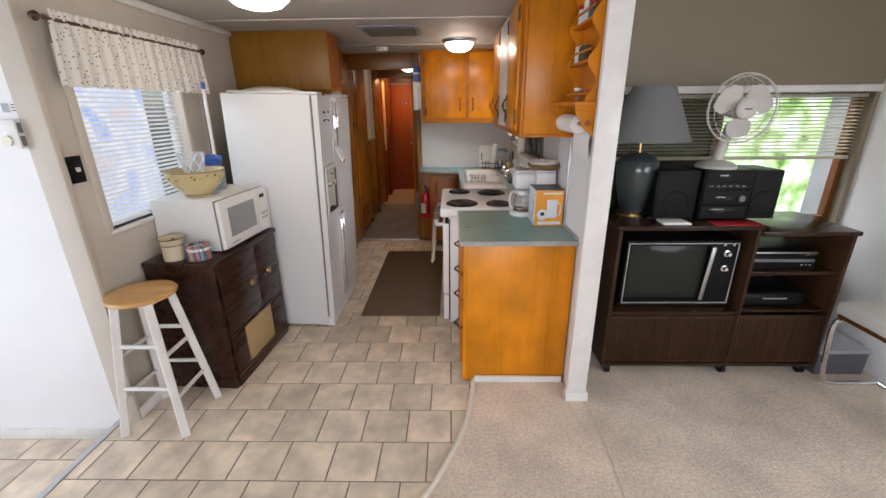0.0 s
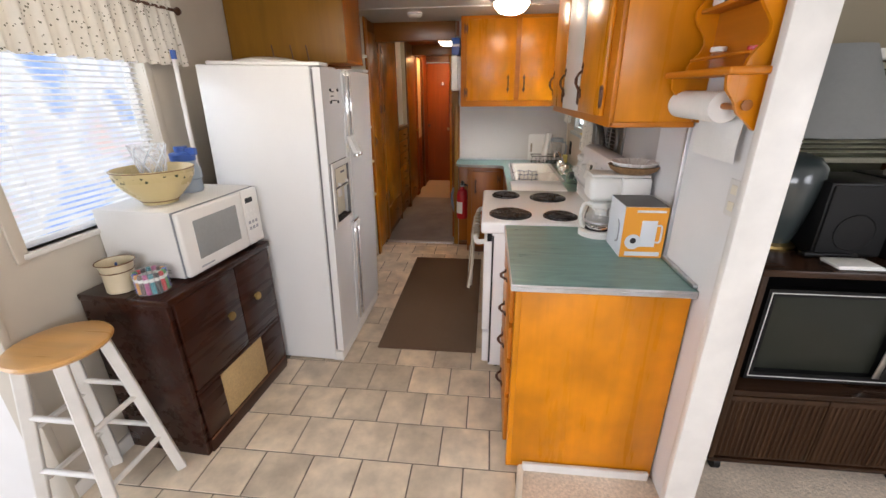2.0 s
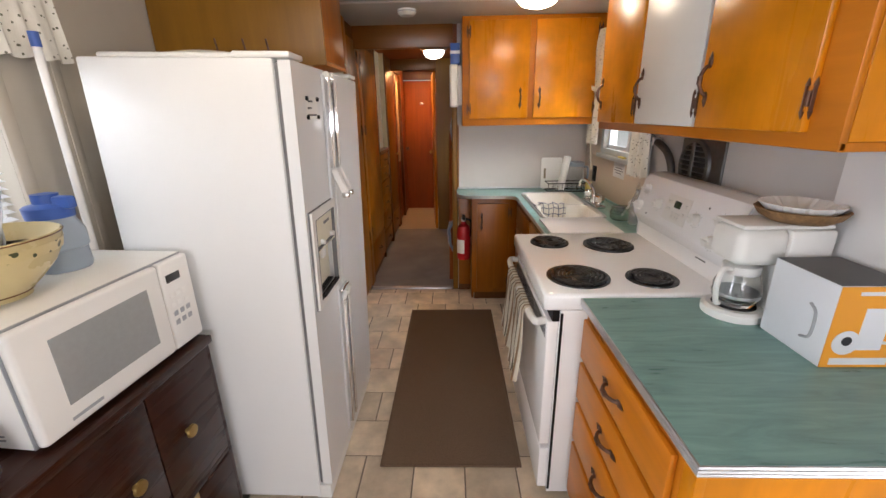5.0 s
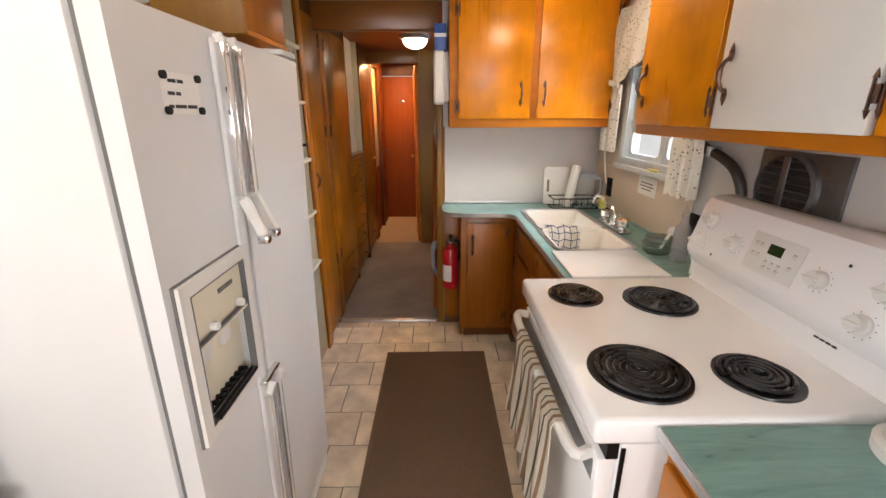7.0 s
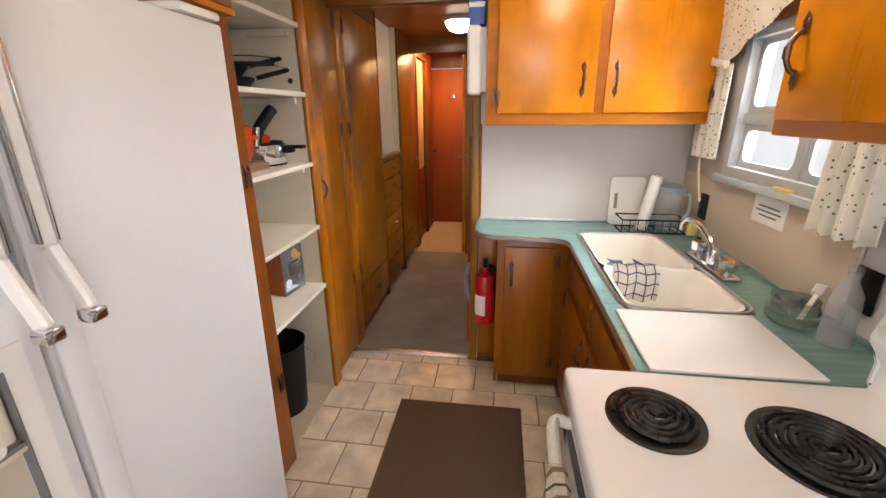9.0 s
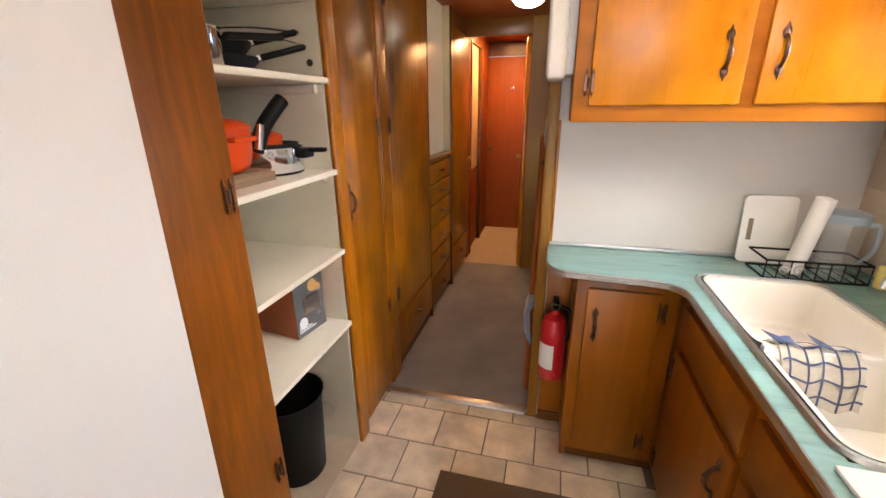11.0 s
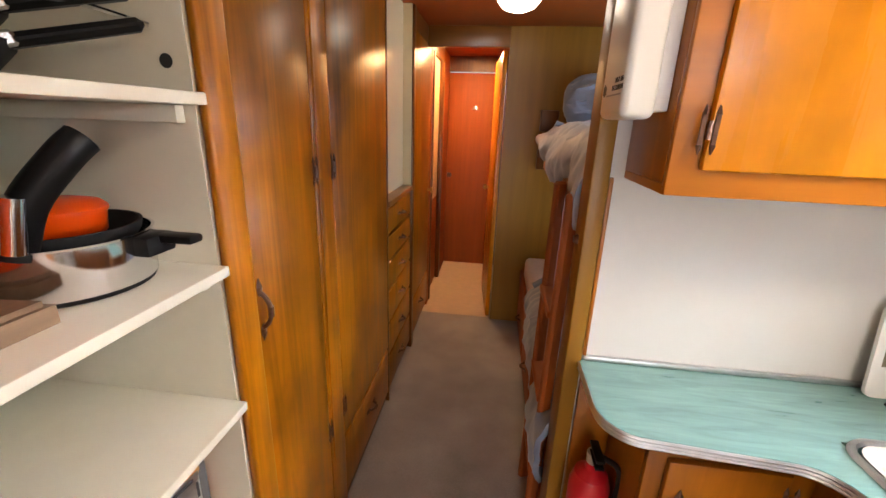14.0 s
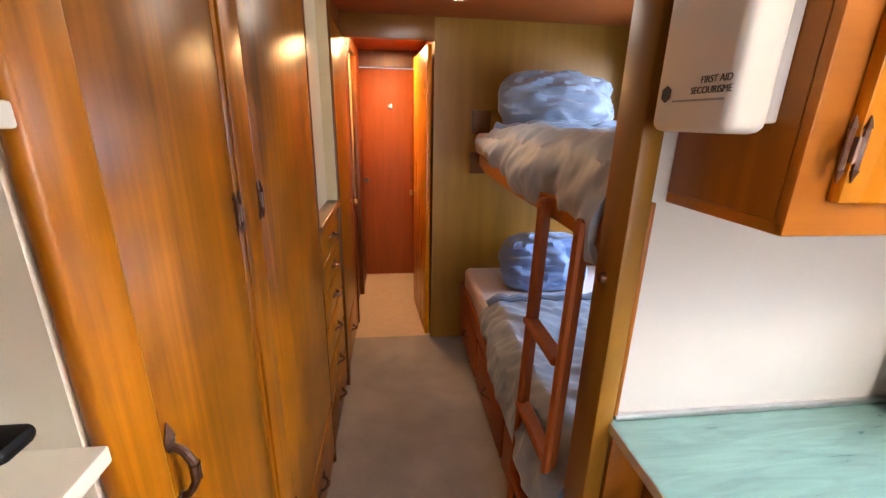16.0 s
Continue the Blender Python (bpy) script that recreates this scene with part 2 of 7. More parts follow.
    paper=material("paper", (0.8, 0.79, 0.76), 0.8, vary=0.03, scale=30, bump=0.2, bump_scale=120),
    ink=material("dark_ink", (0.03, 0.03, 0.035), 0.6),
    cream=material("cream_enamel", (0.62, 0.54, 0.38), 0.3, coat=0.3, vary=0.06, scale=8),
    yellowware=material("yellow_stoneware", (0.6, 0.49, 0.25), 0.28, coat=0.4, vary=0.06, scale=8),
    blue=material("blue_plastic", (0.04, 0.1, 0.36), 0.35, vary=0.1, scale=6),
    bluegrey=material("blue_grey_plastic", (0.3, 0.36, 0.42), 0.35, vary=0.08, scale=6),
    wicker=material("brown_wicker", (0.25, 0.14, 0.06), 0.7, vary=0.4, scale=60, bump=0.8, bump_scale=110),
    sponge=material("yellow_sponge", (0.72, 0.62, 0.2), 0.9, vary=0.15, scale=80, bump=0.6, bump_scale=200),
    scour=material("grey_scourer", (0.13, 0.13, 0.13), 0.9, vary=0.4, scale=60, bump=1.0, bump_scale=150),
    bedding=material("grey_satin_duvet", (0.2, 0.25, 0.35), 0.55, vary=0.1, scale=4, blotch=0.12, blotch_scale=5, sheen=0.4, bump=0.2, bump_scale=30),
    bedding_pale=material("pale_grey_satin", (0.34, 0.41, 0.54), 0.5, vary=0.08, scale=4, blotch=0.1, blotch_scale=5, sheen=0.4, bump=0.2, bump_scale=30),
    pillow=material("blue_grey_pillowcase", (0.2, 0.32, 0.58), 0.55, vary=0.08, scale=5, blotch=0.06, blotch_scale=6, sheen=0.4, bump=0.3, bump_scale=25),
    pillow_up=material("slate_pillowcase", (0.19, 0.23, 0.31), 0.55, vary=0.12, scale=9, blotch=0.1, blotch_scale=8, sheen=0.4, bump=0.3, bump_scale=25),
    sheet=material("pale_pink_sheet", (0.66, 0.6, 0.64), 0.7, vary=0.04, scale=5, bump=0.3, bump_scale=20),
    # white fan plastic, darkened to carry its backlit shade
    fanwhite=material("shaded_white_plastic", (0.56, 0.54, 0.5), 0.45, vary=0.04, scale=6),
    dull=material("dull_aluminium", (0.2, 0.2, 0.2), 0.45, metal=1.0, vary=0.2, scale=25),
    bottle=material("hazy_plastic_bottle", (0.6, 0.63, 0.67), 0.12, alpha=0.28, vary=0.0, rough_vary=0.05),
    # pale lampshade toned down to the grey of its backlit side
    shade=material("shaded_lampshade_cloth", (0.17, 0.175, 0.17), 0.8, vary=0.05, scale=60, bump=0.3, bump_scale=300),
    ceramic=material("dark_glazed_ceramic", (0.035, 0.045, 0.045), 0.15, coat=0.6, vary=0.2, scale=5),
    screen=material("dark_tv_glass", (0.026, 0.028, 0.022), 0.12, spec=0.2, vary=0.05, scale=3),
    display=material("green_clock_display", (0.01, 0.03, 0.008), 0.2, coat=0.3),
    cutglass=material("cut_glass", (0.86, 0.88, 0.9), 0.06, alpha=0.2, coat=1.0, spec=0.9, vary=0.0, rough_vary=0),
    cutline=material("cut_glass_edge", (0.72, 0.75, 0.78), 0.08, alpha=0.75, coat=0.6, vary=0.0, rough_vary=0),
    olive=material("dark_olive_board", (0.05, 0.05, 0.022), 0.7, vary=0.2, scale=4),
    sinkwall=material("beige_splash_panel", (0.6, 0.49, 0.38), 0.45, vary=0.04, scale=5, bump=0.05, bump_scale=200, blotch=0.04),
    sash=material("grey_painted_sash", (0.46, 0.49, 0.5), 0.45, vary=0.06, scale=10, blotch=0.08, blotch_scale=6),
    rug_edge=material("brown_worn_seam", (0.58, 0.475, 0.37), 0.95, vary=0.3, scale=60),
    strip=material("pale_edge_strip", (0.74, 0.68, 0.57), 0.4, vary=0.06, scale=12),
    frosted=material("hazy_window_glass", (0.97, 0.98, 0.98), 0.08, transmission=1.0, ior=1.15, vary=0.0, rough_vary=0),
    # near-black that stands in for the shade inside recesses
    dark=material("painted_recess_shade", (0.03, 0.028, 0.026), 0.7),
    mitt=material("slate_cloth", (0.1, 0.12, 0.17), 0.9, vary=0.2, scale=40),
    clear=material("clear_glass", (0.95, 0.97, 0.96), 0.03, transmission=1.0, ior=1.45, vary=0.0, rough_vary=0),
    clearplastic=material("clear_plastic", (0.8, 0.84, 0.86), 0.1, alpha=0.09, vary=0.0, rough_vary=0.05),
    pane=material("window_glass", (0.97, 0.98, 0.98), 0.0, transmission=1.0, ior=1.02, vary=0.0, rough_vary=0),
    smoked=material("smoked_microwave_glass", (0.28, 0.29, 0.29), 0.12, coat=0.4, vary=0.05, scale=60),
    lit_entry=glowing("lit_glass_bowl_dim", (1.0, 0.85, 0.65), 17.0),
    lit_sink=glowing("lit_glass_bowl", (1.0, 0.84, 0.62), 30.0),
    lit_hall=glowing("lit_glass_bowl_pale", (1.0, 0.86, 0.66), 8.5),
    grass=material("dry_grass", (0.16, 0.18, 0.07), 0.9, vary=0.4, scale=3, blotch=0.3),
    cushion=material("cream_vinyl_cushion", (0.7, 0.68, 0.64), 0.4, vary=0.04, scale=5),
    towel=material("cream_towel", (0.62, 0.57, 0.47), 0.9, vary=0.1, scale=90, bump=0.5, bump_scale=200),
    stripe=material("dark_olive_stripe", (0.1, 0.085, 0.06), 0.9, vary=0.2, scale=90),
    bluestripe=material("navy_stripe", (0.06, 0.08, 0.16), 0.9, vary=0.2, scale=90),
)


def spotted(name, base, spot, scale, cut, rough=0.85):
    """Cloth printed with small scattered motifs."""
    m = material(name, base, rough, vary=0.05, scale=40, bump=0.2, bump_scale=250)
    n, l = m.node_tree.nodes, m.node_tree.links
    co, vor, less, mix = (n.new("ShaderNode" + k) for k in ("TexCoord", "TexVoronoi", "Math", "MixRGB"))
    vor.inputs["Scale"].default_value, vor.inputs["Randomness"].default_value = scale, 1.0
    less.operation, less.inputs[1].default_value = "LESS_THAN", cut
    l.new(co.outputs["Object"], vor.inputs["Vector"]), l.new(vor.outputs["Distance"], less.inputs[0])
    b = n["Principled BSDF"]
    old = b.inputs["Base Color"].links[0].from_socket
    l.new(less.outputs[0], mix.inputs[0]), l.new(old, mix.inputs[1])
    mix.inputs[2].default_value = (*spot, 1)
    l.new(mix.outputs[0], b.inputs["Base Color"])
    b.inputs["Transmission Weight"].default_value = 0.0
    return m


M["print"] = spotted("printed_cotton", (0.72, 0.7, 0.63), (0.12, 0.12, 0.08), 58, 0.21)
M["olive_dots"] = spotted("stoneware_leaf_band", (0.6, 0.49, 0.25), (0.06, 0.07, 0.03), 45, 0.32, 0.3)


# ---- builders ----
HOME = {}


def thing(name, x, y, z, label, category, group="", kind=""):
    """An Empty at the base of a thing."""
    ob = new(name)
    ob.location = (x, y, z)
    HOME[ob] = Vector((x, y, z))
    return tagged(ob, label, category, group, kind)


def part(name, bm, mat, parent, label=""):
    """Links a bmesh, built in world metres, as one mesh under a thing or part."""
    home = HOME[parent]
    bm.transform(Matrix.Translation(-home))
    me = bpy.data.meshes.new(name)
    bmesh.ops.recalc_face_normals(bm, faces=bm.faces)
    bm.to_mesh(me)
    bm.free()
    me.materials.append(mat)
    me.shade_smooth()
    me.set_sharp_from_angle(angle=radians(35))
    ob = new(name, me)
    ob.parent = parent
    HOME[ob] = home
    if label:
        ob["label"] = label
    return ob


def solo(name, bm, mat, label="", category="", kind="", at=None, group=""):
    """A thing, or a piece of the setting, of one mesh."""
    if at is None:
        lo = [min(v.co[i] for v in bm.verts) for i in range(3)]
        hi = [max(v.co[i] for v in bm.verts) for i in range(3)]
        at = ((lo[0] + hi[0]) / 2, (lo[1] + hi[1]) / 2, lo[2])
    home = Vector(at)
    bm.transform(Matrix.Translation(-home))
    me = bpy.data.meshes.new(name)
    bmesh.ops.recalc_face_normals(bm, faces=bm.faces)
    bm.to_mesh(me)
    bm.free()
    me.materials.append(mat)
    me.shade_smooth()
    me.set_sharp_from_angle(angle=radians(35))
    ob = new(name, me)
    ob.location = home
    HOME[ob] = home
    return tagged(ob, label, category, group, kind)


def box(x0, x1, y0, y1, z0, z1, bev=0.0, seg=2, bm=None):
    out = bm or bmesh.new()
    t = bmesh.new()
    bmesh.ops.create_cube(t, size=1)
    for v in t.verts:
        v.co = Vector(((x0 + x1) / 2 + v.co.x * (x1 - x0), (y0 + y1) / 2 + v.co.y * (y1 - y0), (z0 + z1) / 2 + v.co.z * (z1 - z0)))
    if bev:
        bmesh.ops.bevel(t, geom=t.edges[:], offset=bev, segments=seg, affect="EDGES", profile=0.5)
    return merge(out, t)


def merge(out, t, m=None):
    if m is not None:
        t.transform(m)
    vs = [out.verts.new(v.co) for v in t.verts]
    t.verts.index_update()
    for f in t.faces:
        try:
            out.faces.new([vs[v.index] for v in f.verts])
        except ValueError:
            pass
    t.free()
    return out


def bar(p, q, r, r2=None, seg=12, bm=None):
    out = bm or bmesh.new()
    t = bmesh.new()
    p, q = Vector(p), Vector(q)
    bmesh.ops.create_cone(t, cap_ends=True, segments=seg, radius1=r, radius2=r if r2 is None else r2, depth=(q - p).length)
    return merge(out, t, Matrix.Translation((p + q) / 2) @ (q - p).to_track_quat("Z", "Y").to_matrix().to_4x4())


def beam(p, q, w, d, bev=0.003, bm=None):
    """A square bar from p to q."""
    out = bm or bmesh.new()
    p, q = Vector(p), Vector(q)
    t = box(-w / 2, w / 2, -d / 2, d / 2, -(q - p).length / 2, (q - p).length / 2, bev, 1)
    return merge(out, t, Matrix.Translation((p + q) / 2) @ (q - p).to_track_quat("Z", "Y").to_matrix().to_4x4())


def lathe(profile, at, seg=32, bm=None, m=None, wave=None, cap=True):
    """Turns (radius, height) pairs round z."""
    out = bm or bmesh.new()
    t = bmesh.new()
    rings = []
    for r, z in profile:
        ring = []
        for i in range(seg):
            a = 2 * math.pi * i / seg
            k = r * (wave(a, z) if wave else 1)
            ring.append(t.verts.new((k * math.cos(a), k * math.sin(a), z)))
        rings.append(ring)
    for a, b in zip(rings, rings[1:]):
        for i in range(seg):
            t.faces.new((a[i], a[(i + 1) % seg], b[(i + 1) % seg], b[i]))
    if cap and profile[0][0] > 1e-4:
        t.faces.new(rings[0])
    if cap and profile[-1][0] > 1e-4:
        t.faces.new(rings[-1])
    bmesh.ops.remove_doubles(t, verts=t.verts, dist=1e-5)
    return merge(out, t, Matrix.Translation(at) @ (m or Matrix()))


def tube(points, r, seg=8, bm=None, closed=False):
    """A round rod swept along points."""
    out = bm or bmesh.new()
    pts = [Vector(p) for p in points]
    n = len(pts)
    rings, up = [], None
    for i, p in enumerate(pts):
        a = pts[(i - 1) % n] if closed or i else pts[0]
        b = pts[(i + 1) % n] if closed or i < n - 1 else pts[-1]
        d = (b - a).normalized()
        if up is None:
            up = Vector((0, 0, 1)) if abs(d.z) < 0.9 else Vector((1, 0, 0))
        s = d.cross(up).normalized()
        up = s.cross(d).normalized()
        rings.append([out.verts.new(p + r * (math.cos(2 * math.pi * k / seg) * s + math.sin(2 * math.pi * k / seg) * up)) for k in range(seg)])
    for a, b in zip(rings, rings[1:] + (rings[:1] if closed else [])):
        for k in range(seg):
            out.faces.new((a[k], a[(k + 1) % seg], b[(k + 1) % seg], b[k]))
    if not closed:
        out.faces.new(rings[0][::-1])
        out.faces.new(rings[-1])
    return out


def smooth_path(points, n=6):
    """A Catmull-Rom run through the points."""
    p = [Vector(q) for q in points]
    p = [2 * p[0] - p[1]] + p + [2 * p[-1] - p[-2]]
    out = []
    for i in range(1, len(p) - 2):
        for k in range(n):
            t = k / n
            a, b, c, d = p[i - 1:i + 3]
            out.append(0.5 * (2 * b + (c - a) * t + (2 * a - 5 * b + 4 * c - d) * t * t + (3 * b - a - 3 * c + d) * t ** 3))
    return out + [p[-2]]


def slab(outline, z0, z1, bev=0.0, bm=None):
    """A flat plate over an outline of (x, y)."""
    out = bm or bmesh.new()
    t = bmesh.new()
    f = t.faces.new([t.verts.new((x, y, z0)) for x, y in outline])
    r = bmesh.ops.extrude_face_region(t, geom=[f])
    bmesh.ops.translate(t, verts=[v for v in r["geom"] if isinstance(v, bmesh.types.BMVert)], vec=(0, 0, z1 - z0))
    if bev:
        edges = [e for e in t.edges if abs(e.verts[0].co.z - e.verts[1].co.z) < 1e-6 and e.verts[0].co.z > (z0 + z1) / 2]
        bmesh.ops.bevel(t, geom=edges, offset=bev, segments=2, affect="EDGES")
    return merge(out, t)


def cloth(fn, nu, nv, thick=0.0, bm=None):
    """A sheet through fn(u, v), with u and v from 0 to 1."""
    t = bmesh.new()
    vs = [[t.verts.new(fn(i / nu, j / nv)) for j in range(nv + 1)] for i in range(nu + 1)]
    for i in range(nu):
        for j in range(nv):
            t.faces.new((vs[i][j], vs[i + 1][j], vs[i + 1][j + 1], vs[i][j + 1]))
    if thick:
        bmesh.ops.recalc_face_normals(t, faces=t.faces)
        bmesh.ops.solidify(t, geom=t.faces[:], thickness=thick)
    return merge(bm, t) if bm else t


def arc(cx, cy, r, a0, a1, n=8):
    return [(cx + r * math.cos(radians(a0 + (a1 - a0) * i / n)), cy + r * math.sin(radians(a0 + (a1 - a0) * i / n))) for i in range(n + 1)]


def framed(x0, x1, y0, y1, z0, z1, hole, axis):
    """A wall box with a rectangular opening, as four blocks; hole: low and high along the wall, low and high z."""
    a0, a1, b0, b1 = hole
    bm = bmesh.new()
    if axis == "y":
        for lo, hi, k0, k1 in ((y0, a0, z0, z1), (a1, y1, z0, z1), (a0, a1, z0, b0), (a0, a1, b1, z1)):
            box(x0, x1, lo, hi, k0, k1, bm=bm)
    else:
        for lo, hi, k0, k1 in ((x0, a0, z0, z1), (a1, x1, z0, z1), (a0, a1, z0, b0), (a0, a1, b1, z1)):
            box(lo, hi, y0, y1, k0, k1, bm=bm)
    bmesh.ops.remove_doubles(bm, verts=bm.verts, dist=1e-5)
    return bm


def again(first, spots):
    """More pieces like the first, sharing its mesh, moved by each (dx, dy, dz)."""
    for d in spots:
        o = first.copy()
        scene.collection.objects.link(o)
        o.location = first.location + Vector(d)
        HOME[o] = HOME[first]


def writing(text, m, size, mat, parent, name="lettering"):
    """Lettering in the built-in font, as a mesh under its thing; m is its pose in the world."""
    c = bpy.data.curves.new(name, "FONT")
    c.body, c.size, c.extrude = text, size, 0.0004
    t = bpy.data.objects.new(name, c)
    scene.collection.objects.link(t)
    me = bpy.data.meshes.new_from_object(t.evaluated_get(bpy.context.evaluated_depsgraph_get()))
    bpy.data.objects.remove(t)
    me.transform(Matrix.Translation(-HOME[parent]) @ m)
    me.materials.clear()
    me.materials.append(mat)
    ob = new(name, me)
    ob.parent = parent
    HOME[ob] = HOME[parent]
    return ob


def structure(name, bm, mat, label=""):
    return solo(name, bm, mat, label, name.rsplit("_", 1)[0].replace("_", " "), "structure")

# ---- the large structure ----
WL, WR, CZ = -1.56, 0.85, 2.16
STEP = -1.66
structure("ground", box(-60, 60, -60, 60, -0.9, -0.6), M["grass"], "dry grass round the trailer")
floor = structure("floor", box(STEP, 2.85, -2.6, 5.43, -0.12, -0.004), M["grout"], "stone-look tile floor of the kitchen")
landing = structure("floor_landing", box(-3.1, STEP, -0.6, 2.27, -0.28, -0.136), M["grout"], "lower tiled landing by the entry")
structure("floor_hall", box(-1.66, 0.95, 5.43, 7.42, -0.12, 0.012), M["carpet_grey"], "worn grey carpet of the sleeping passage")
structure("floor_bath", box(-2.0, 0.95, 7.42, 8.8, -0.12, 0.01), M["vinyl"], "pale vinyl floor past the bunks")
EDGE = [(0.285, 2.60), (0.262, 2.42), (0.223, 2.224), (0.121, 1.973), (0.037, 1.81), (-0.14, 1.58), (-0.45, 1.36), (-0.9, 1.22), (-1.4, 1.16), (-1.655, 1.15)]
edge_run = [(p.x, p.y) for p in smooth_path([(x, y, 0) for x, y in EDGE], 5)]
structure("carpet", slab(edge_run + [(STEP, -2.5), (2.72, -2.5), (2.72, 3.15), (0.90, 3.15), (0.90, 2.60)], -0.003, 0.012), M["carpet"], "worn beige loop-pile carpet with snags")
structure("trim_carpet_edge", tube([(x - 0.004, y, 0.01) for x, y in edge_run], 0.014, 8), M["strip"], "beige strip along the carpet's edge")
structure("trim_step", box(STEP - 0.012, STEP + 0.02, -0.6, 2.268, -0.02, 0.006, 0.003), M["alu"], "metal nosing on the step")
structure("trim_threshold", box(-0.99, -0.26, 5.395, 5.445, 0.0, 0.017, 0.006), M["alu"], "worn metal threshold strip")

structure("wall_window", framed(WL - 0.1, WL, 2.27, 5.05, 0, CZ, (2.44, 3.2, 1.03, 1.84), "y"), M["beige"], "beige painted wall with a window")
structure("wall_landing_end", box(WL - 0.0995, WL - 0.001, 2.262, 2.2695, -0.004, CZ), M["white"], "white painted end of the window wall")
structure("wall_landing", box(-3.1, WL - 0.1, 2.262, 2.37, -0.14, CZ), M["white"], "white painted wall by the entry")
structure("wall_landing_side", framed(-3.2, -3.1, -0.7, 2.37, -0.3, CZ, (0.55, 1.65, -0.1, 1.95), "y"), M["white"], "white wall with the glazed entry door opening")
# three unseen walls added to close the space behind the camera
structure("wall_landing_back", box(-3.1, STEP - 0.1, -0.7, -0.6, -0.3, CZ), M["white"], "unseen white wall added to close the landing")
structure("wall_living_left", box(STEP - 0.1, STEP, -2.6, -0.6, -0.3, CZ), M["white"], "unseen white wall added to close the living room")
structure("wall_back", framed(STEP - 0.1, 2.85, -2.6, -2.5, -0.1, 2.4, (-0.9, 1.7, 0.75, 2.0), "x"), M["beige"], "unseen beige wall added behind the living room, with a wide opening for fill")
# the side opening is added out of view for the fill lamp
structure("wall_living_right", framed(2.72, 2.85, -2.5, 3.27, -0.1, 2.4, (-0.5, 1.1, 0.9, 2.0), "y"), M["white"], "pale wall of the living room with an added side opening, out of view")
# the backlit shade of this wall is put into its darker tan
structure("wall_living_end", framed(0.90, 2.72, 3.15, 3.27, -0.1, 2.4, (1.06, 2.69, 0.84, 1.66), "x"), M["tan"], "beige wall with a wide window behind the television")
structure("wall_partition", box(0.832, 0.90, 2.45, 3.15, 0, 2.4), M["white"], "white partition between kitchen and living room")
structure("wall_sink", framed(WR, WR + 0.1, 3.15, 5.42, 0, CZ, (4.43, 5.07, 1.23, 1.78), "y"), M["splash"], "pale wall panel with the sink window")
structure("wall_kitchen_end", box(-0.204, WR + 0.1, 5.42, 5.475, 0, CZ), M["splash"], "pale wall panel behind the sink counter")
structure("wall_bunk_side", framed(WR, WR + 0.1, 5.475, 7.39, 0, CZ, (6.1, 7.0, 0.85, 1.95), "y"), M["bunkwall"], "plywood wall with a window beside the bunks")
structure("wall_bunk_end", box(-0.445, WR + 0.1, 7.39, 7.43, 0, CZ), M["bunkwall"], "tan plywood wall at the bunks' end")
structure("wall_bunk_head", box(-0.17, WR, 5.475, 5.49, 0, CZ), M["bunkwall"], "plywood back of the kitchen wall")
structure("wall_trailer_left", box(-2.1, -2.0, 5.05, 8.8, 0, CZ), M["bunkwall"], "plywood outer wall")
structure("wall_end", framed(-2.0, WR + 0.1, 8.72, 8.8, 0, CZ, (-1.03, -0.44, 0.0, 2.02), "x"), M["jamb"], "wood wall round the far door")
structure("wall_bath_right", box(-0.43, -0.4, 7.43, 8.72, 0, CZ), M["reddoor"], "wood wall of the far passage")
structure("header_hall", box(-1.0, -0.235, 5.40, 5.475, 2.0, CZ - 0.001, 0.004), M["hall_x"], "dark wood beam over the passage")
structure("header_bath", box(-1.0, -0.445, 7.38, 7.43, 2.03, CZ - 0.001, 0.004), M["hall_x"], "dark wood beam over the far passage")
structure("ceiling", box(-3.2, 0.95, -2.6, 5.43, CZ, CZ + 0.06), M["ceil"], "white ceiling boards")
structure("ceiling_living", box(0.95, 2.85, -2.6, 3.27, 2.4, 2.46), M["ceil"], "white ceiling of the living room")
structure("ceiling_hall", box(-2.1, 0.95, 5.43, 8.8, CZ, CZ + 0.06), M["reddoor"], "varnished wood ceiling")
structure("wall_ceiling_drop", box(0.94, 0.95, -2.5, 2.41, CZ, 2.4), M["ceil"], "step between the ceilings")

# trim
structure("trim_post", box(0.80, 0.908, 2.42, 2.455, 0.0, 2.4, 0.006), M["trim"], "white painted end board of the partition, chipped")
structure("trim_post_foot", box(0.79, 0.918, 2.405, 2.46, 0.012, 0.07, 0.006), M["trim"])
structure("baseboard_cabinet", box(0.285, 0.81, 2.578, 2.596, 0.0, 0.05, 0.004), M["trim"])
structure("baseboard_window", box(WL, WL + 0.015, 2.27, 3.27, 0.0, 0.07, 0.004), M["trim"])
structure("baseboard_landing", box(-3.1, WL - 0.1, 2.255, 2.27, -0.136, -0.06, 0.004), M["trim"])
structure("baseboard_living", box(0.905, 2.72, 3.135, 3.15, 0.012, 0.08, 0.004), M["trim"])
structure("trim_cornice", box(WL, WL + 0.035, 2.27, 3.95, CZ - 0.045, CZ - 0.001, 0.012), M["trim"])
structure("trim_corner", box(WL - 0.1, WL + 0.012, 2.255, 2.285, 0.0, CZ, 0.004), M["beige"])
for i, y in enumerate((1.9, 2.95, 3.55, 4.75)):
    structure("trim_ceiling_%d" % (i + 1), box(WL, WR, y - 0.015, y + 0.015, CZ - 0.006, CZ - 0.0005, 0.002), M["trim"])
structure("trim_wall_seam", box(WL, WL + 0.004, 3.42, 3.45, 1.0, CZ - 0.05, 0.001), M["beige"])

